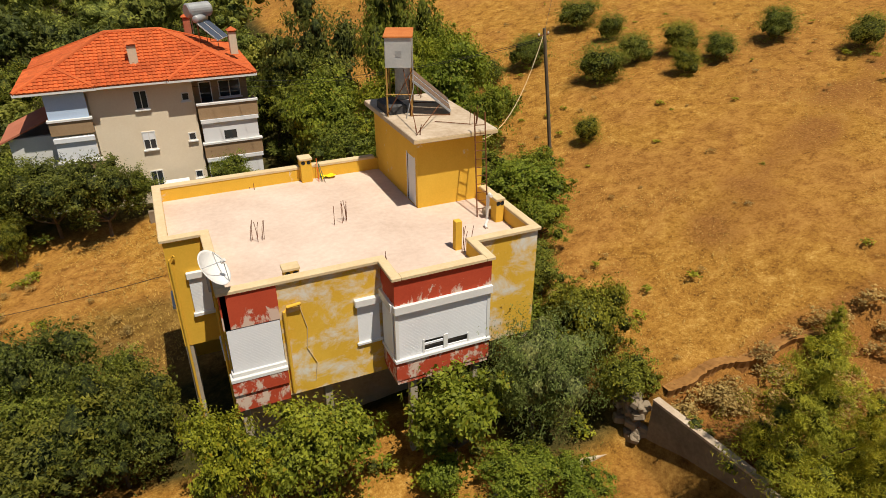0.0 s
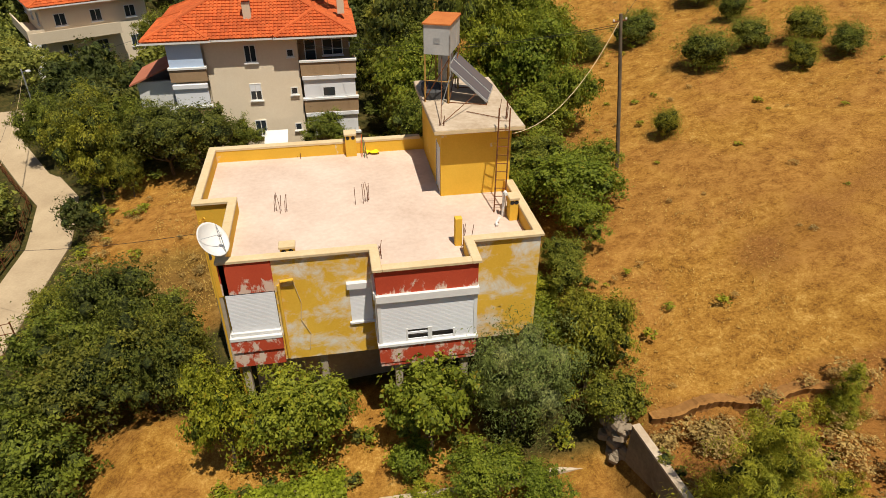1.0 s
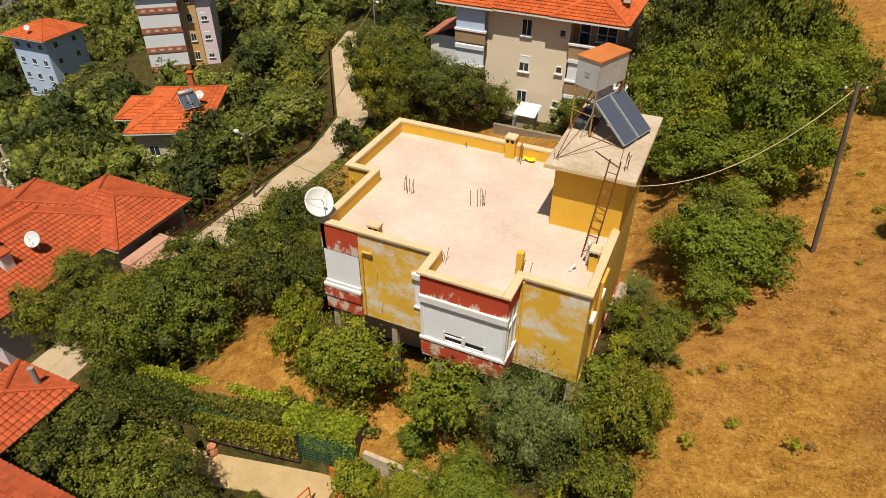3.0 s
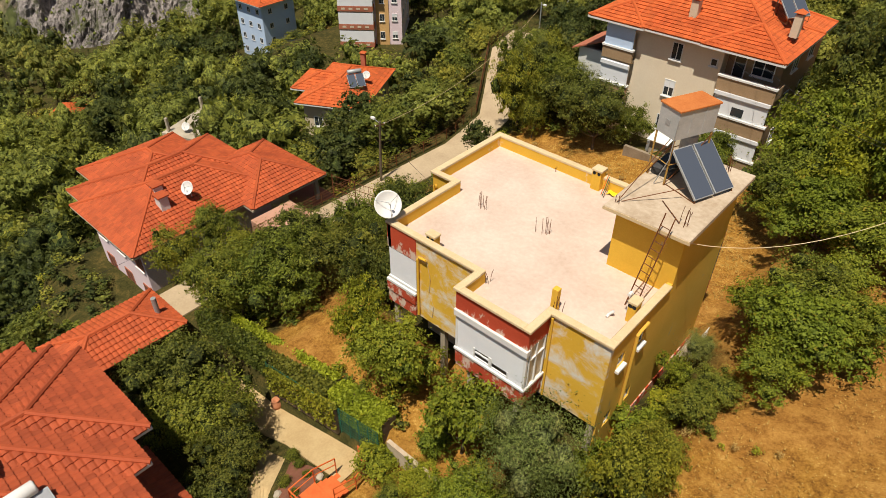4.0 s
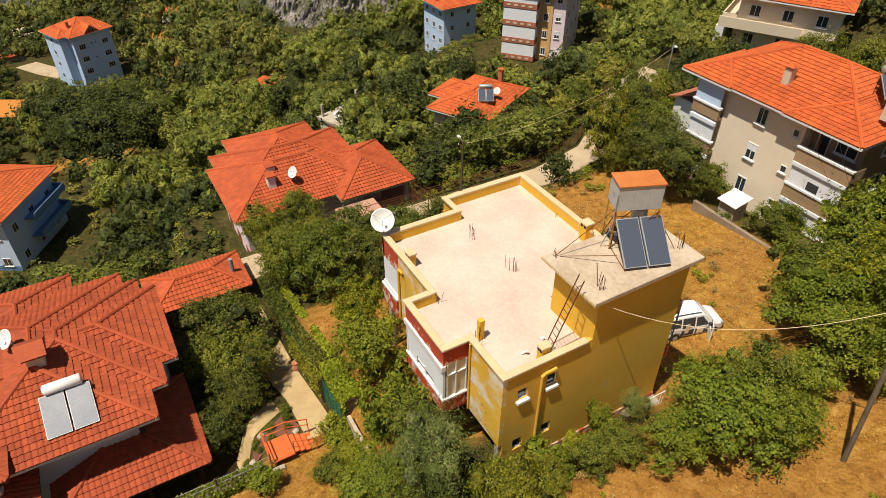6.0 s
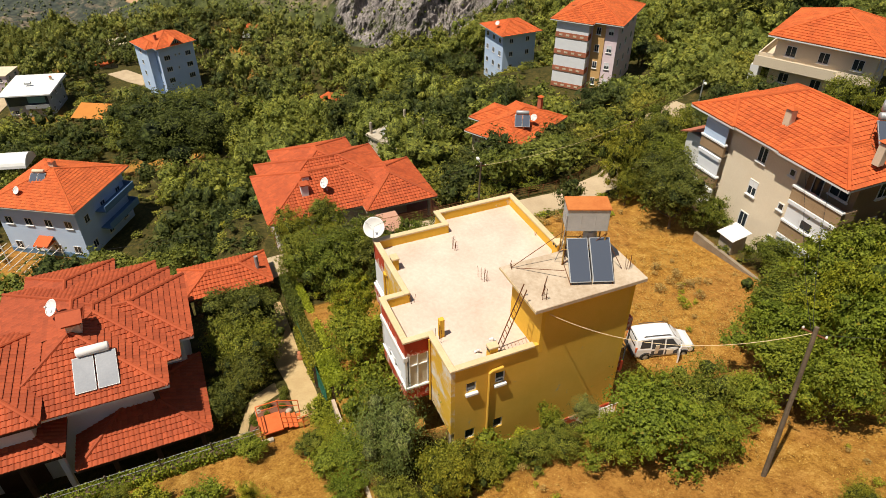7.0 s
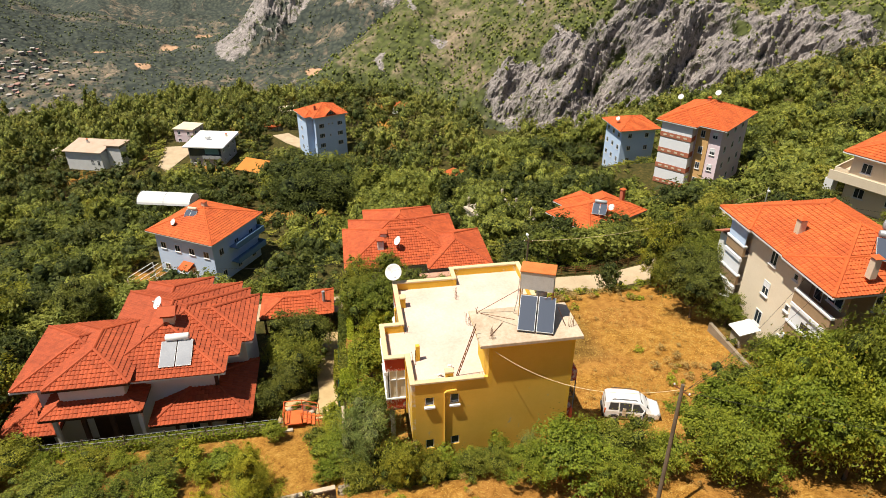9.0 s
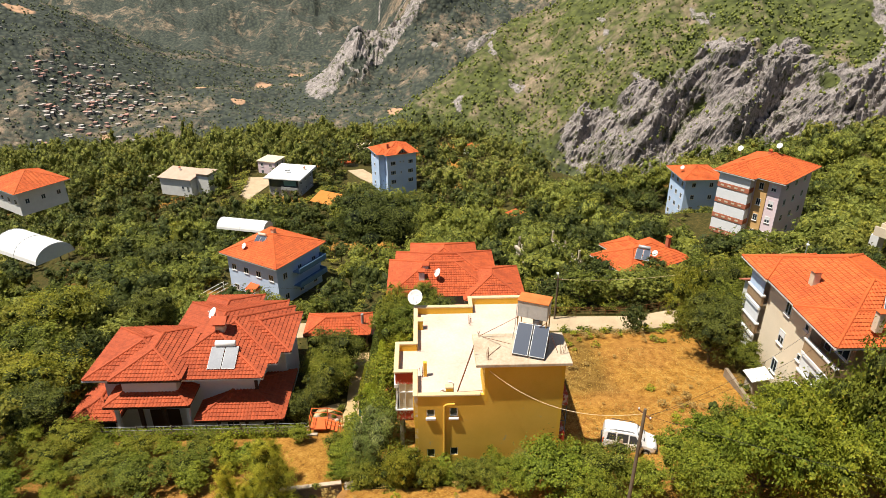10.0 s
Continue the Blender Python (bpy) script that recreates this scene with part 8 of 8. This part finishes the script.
def hedge(name, a, b, w, h, zs, seed, label, mat, count):
    g = np.random.default_rng(seed)
    a, b = np.array(a), np.array(b)
    t = g.random(count)
    d = (b - a) / np.linalg.norm(b - a)
    n = np.array([-d[1], d[0]])
    face = g.integers(0, 3, count)
    off = np.where(face == 0, -w / 2, np.where(face == 1, w / 2, g.uniform(-w / 2, w / 2, count))) + g.normal(size=count) * 0.06
    zz = np.where(face == 2, h, g.uniform(0.05, h, count)) + g.normal(size=count) * 0.06
    p = np.stack([a[0] + (b - a)[0] * t + n[0] * off, a[1] + (b - a)[1] * t + n[1] * off, zs[0] + (zs[1] - zs[0]) * t + zz], -1)
    u = g.normal(size=(count, 3))
    u /= np.linalg.norm(u, axis=1)[:, None]
    v2 = np.cross(u, g.normal(size=(count, 3)))
    v2 /= np.linalg.norm(v2, axis=1)[:, None]
    u, v2 = u * 0.085, v2 * 0.06
    v = np.stack([p - u, p + v2, p + u, p - v2], 1).reshape(-1, 3)
    hd = thing(name, (0, 0, 0), 0, label, "hedge")
    ob = new("leaves", cloud("leaves", v, np.arange(len(v)).reshape(-1, 4), mat))
    ob.parent = hd
    core = Shape()
    ends = [(a[0], a[1], zs[0]), (b[0], b[1], zs[1])]
    k = len(core.v)
    for (x, y, z) in ends:
        for o, q in ((-w / 2 + 0.07, 0), (w / 2 - 0.07, 0), (w / 2 - 0.07, h - 0.07), (-w / 2 + 0.07, h - 0.07)):
            core.v.append((x + n[0] * o, y + n[1] * o, z + q - (0.4 if q == 0 else 0)))
    core.f = [(0, 1, 2, 3), (7, 6, 5, 4), (0, 4, 5, 1), (1, 5, 6, 2), (2, 6, 7, 3), (3, 7, 4, 0)]
    part("core", core, BARK, hd)
    return hd


hedge("hedge", (-12.4, 14.35), (-4.6, 14.3), 0.9, 1.7, (-3.0, -1.5), 1, "tall green hedge along the paved path", LEAF_DARK, 9000)
hedge("hedge", (-4.5, 14.3), (0.4, 14.35), 0.8, 1.75, (-1.35, -0.3), 2, "clipped green hedge along the paved path", LEAF_DARK, 7000)
hedge("hedge", (-9.5, 14.85), (0.3, 14.85), 0.36, 1.84, (-2.3, -0.2), 8, "strip of lime green clipped hedge behind the climber", LEAF_LIME, 8000)
hedge("hedge", (0.5, 14.5), (4.2, 14.5), 1.0, 1.7, (-0.1, 0.5), 3, "lime green clipped hedge behind the green fence", LEAF_LIME, 7500)
hedge("climber", (-4.4, 13.62), (1.4, 13.62), 0.3, 1.5, (-1.7, -0.15), 6, "green climber grown through the mesh fence", LEAF, 4000)
net = thing("mesh_fence", (0, 0, 0), 0, "green wire mesh fence in front of the hedge", "fence")
for i in range(14):
    x = -4.6 + i * 0.68
    part("post", Shape().tube([(x, 13.72, -1.9 + 0.16 * i), (x, 13.72, 0.1 + 0.14 * i)], 0.025, 5), GREEN_NET, net)
for k in range(9):
    part("wire", Shape().tube([(-4.6, 13.72, -1.6 + k * 0.2), (4.24, 13.72, 0.35 + k * 0.2)], 0.014, 4), GREEN_NET, net)
strands = Shape()
for i in range(70):
    x = -4.6 + i * 0.128
    strands.tube([(x, 13.72, -1.7 + 0.0305 * i), (x, 13.72, 0.05 + 0.0285 * i)], 0.008, 3, None, False)
part("mesh", strands, GREEN_NET, net, kind="stuff")
pathway = Shape()
steps = [(-12.5, 12.2), (-4.2, 12.4), (-1.0, 12.7), (2.4, 12.6), (3.6, 12.6)]
for i, (x, y) in enumerate(steps):
    for o in (-0.75, 1.4):
        pathway.v += [(x, y + o, ground_z(x, y) + 0.1), (x, y + o, ground_z(x, y) - 0.4)]
for i in range(len(steps) - 1):
    a, b = i * 4, i * 4 + 4
    pathway.f += [(a, b, b + 2, a + 2), (a + 1, b + 1, b, a), (a + 2, b + 2, b + 3, a + 3)]
single("paved_path", pathway, PATH, "sloping beige paved garden path", "path", kind="structure")
# bed of red-brown soil with small shrubs, and a second patch of paving


def draped(name, corners, mat, lift, label, category, n=8):
    """A patch of ground between four places (x, y), lying on the slope."""
    (ax, ay), (bx, by), (cx, cy), (dx, dy) = corners
    p = Shape()
    for i in range(n + 1):
        for j in range(n + 1):
            u, w = i / n, j / n
            x = (ax * (1 - u) + bx * u) * (1 - w) + (dx * (1 - u) + cx * u) * w
            y = (ay * (1 - u) + by * u) * (1 - w) + (dy * (1 - u) + cy * u) * w
            edge = i in (0, n) or j in (0, n)
            p.v.append((x, y, ground_z(x, y) + (lift if not edge else lift - 0.12)))
    p.f = [(i * (n + 1) + j, i * (n + 1) + j + 1, (i + 1) * (n + 1) + j + 1, (i + 1) * (n + 1) + j) for i in range(n) for j in range(n)]
    single(name, p, mat, label, category, kind="structure")


draped("flower_bed", ((0.2, 11.5), (2.3, 11.9), (3.2, 9.0), (2.2, 8.4)), SOIL, 0.13, "red-brown soil bed with small shrubs", "flower bed")
draped("paved_patch", ((-1.8, 11.2), (-0.2, 11.4), (2.0, 8.2), (1.0, 7.0)), PATH, 0.14, "beige paving beside the soil bed", "paving")
for x, y, r in ((1.0, 11.4, 0.34), (1.9, 11.2, 0.3), (1.4, 10.3, 0.36), (2.3, 10.2, 0.28), (2.1, 9.3, 0.36), (2.8, 9.4, 0.26), (0.2, 11.6, 0.4), (1.7, 8.6, 0.34)):
    plant("bush", x, y, r, r * 1.2)
brng = random.Random(21)
for x, y, r in ((2.6, 8.9, 0.24), (1.6, 9.7, 0.2), (2.5, 11.5, 0.18)):
    single("boulder", Shape().chamfered(-r, r, -r * 0.8, r * 0.8, -r * 0.4, r * 0.8, r * 0.4, pose(x, y, ground_z(x, y) + 0.1, 8, -6, brng.uniform(0, 180))), CONCRETE, "pale rounded stone in the soil bed", "stone")
single("clay_pot", Shape().lathe([(0.001, 0), (0.16, 0), (0.3, 0.22), (0.32, 0.42), (0.2, 0.62), (0.17, 0.66), (0.23, 0.72), (0.2, 0.73), (0.14, 0.66), (0.001, 0.6)], pose(-4.0, 13.5, ground_z(-4.0, 13.5) + 0.05), 18), POTTERY, "round terracotta jar beside the paved path", "jar", smooth=True)
# orange-red steel steps
st = thing("garden_steps", (3.75, 10.3, ground_z(3.75, 10.3) + 0.1), 0, "orange-red painted steel steps with railings", "steps")
part("landing", Shape().box(-0.75, 0.7, -0.7, 0.6, 0.42, 0.5), REDPAINT, st, "orange-red steel landing")
for i in range(4):
    part("tread", Shape().box(-0.7, 0.5, 0.62 + i * 0.3, 0.9 + i * 0.3, 0.3 - i * 0.15, 0.35 - i * 0.15), REDPAINT, st)
for rail in (((-0.75, -0.7, 1.45), (-0.75, 0.6, 1.45), (-0.75, 1.8, 0.95)), ((0.65, 0.6, 1.45), (0.65, 1.8, 0.95), (0.45, 2.9, 0.95)), ((-0.75, -0.7, 1.45), (0.7, -0.7, 1.45))):
    for drop in (0.0, 0.45):
        part("railing", Shape().tube([(x, y, z - drop) for x, y, z in rail], 0.035 if drop == 0 else 0.025, 6), REDPAINT, st)
    for x, y, z in rail:
        part("baluster", Shape().tube([(x, y, z - 1.1), (x, y, z)], 0.03, 6), REDPAINT, st)
part("gate_leaf", Shape().box(-0.5, 0.5, 2.95, 3.01, -0.1, 0.95), REDPAINT, st, "orange-red sheet gate leaf")
# vine rows on wires in front of the villa
vf = thing("vine_fence", (0, 0, 0), 0, "wire trellis along the terrace edge", "fence")
for i in range(8):
    y = -10 + i * 2.8
    part("post", Shape().tube([(4.4, y, ground_z(4.4, y) - 0.3), (4.4, y, ground_z(4.4, y) + 1.2)], 0.05, 6), POLE_WOOD, vf)
for k in (0.4, 0.75, 1.1):
    part("wire", Shape().tube([(4.4, -10 + i * 2.8, ground_z(4.4, -10 + i * 2.8) + k) for i in range(8)], 0.012, 4), STEEL, vf)
part("kerb", Shape().wall("y", 4.5, 0.25, -10, 10.2, -1.5, ground_z(4.6, 5) + 0.12), CONCRETE, vf)
hedge("vine_row", (4.5, -10), (4.5, 9.2), 0.8, 0.6, (ground_z(4.6, 0), ground_z(4.6, 9)), 5, "row of low green vines along the trellis", LEAF_LIGHT, 9000)

# dry grass, weeds and stones on the slope
g = np.random.default_rng(7)
count = 42000
sx, sy = g.uniform(14.5, 46, count), g.uniform(2, 58, count)
more = 9000
sx, sy = np.concatenate([sx, g.uniform(-8, 12, more)]), np.concatenate([sy, g.uniform(29, 46.5, more)])
clump = np.array([noise.noise(Vector((a / 4, b / 4, 0))) for a, b in zip(sx, sy)])
keep = clump + g.random(len(sx)) * 0.9 > 0.25
sx, sy = sx[keep], sy[keep]
sz = height(sx, sy)
m = len(sx)
a = g.random((m, 3)) * 6.28
hgt = g.uniform(0.02, 0.07, (m, 1)) * np.where(sx < 13, 2.4, 1.0)[:, None]
base = np.stack([sx, sy, sz + 0.02], -1)[:, None, :]
d = np.stack([np.cos(a), np.sin(a), np.zeros_like(a)], -1)
p0 = base + d * 0.02
tip = base + d * (hgt * 1.4)[:, :, None] + np.array([0, 0, 1]) * hgt[:, :, None]
wv = np.stack([-np.sin(a), np.cos(a), np.zeros_like(a)], -1) * 0.014
v = np.stack([p0 - wv, p0 + wv, tip], 2).reshape(-1, 3)
grass = new("dry_grass", cloud("dry_grass", v, np.arange(len(v)).reshape(-1, 3), DRY_GRASS))
tagged(grass, "dry golden grass tufts on the slope and in the yard", "grass", kind="stuff")


# repeats that belong together
GROUPS = {"tree": "trees round the houses", "bush": "bushes on the dry slope", "pine_tree": "young pines on the slope", "climber": "climbers over the garden wall", "utility_pole": "poles that carry the cables", "overhead_cable": "overhead cables", "guy_rod": "rods on the tower slab",
          "greenhouse": "tunnel greenhouses", "satellite_dish": "satellite dishes on the roofs", "solar_water_heater": "solar heaters on the roofs", "hedge": "hedges along the path", "far_house": "distant houses among trees"}
for ob in list(scene.objects):
    if ob.parent is None and ob.name.split(".")[0] in GROUPS:
        tagged(ob, group=GROUPS[ob.name.split(".")[0]])
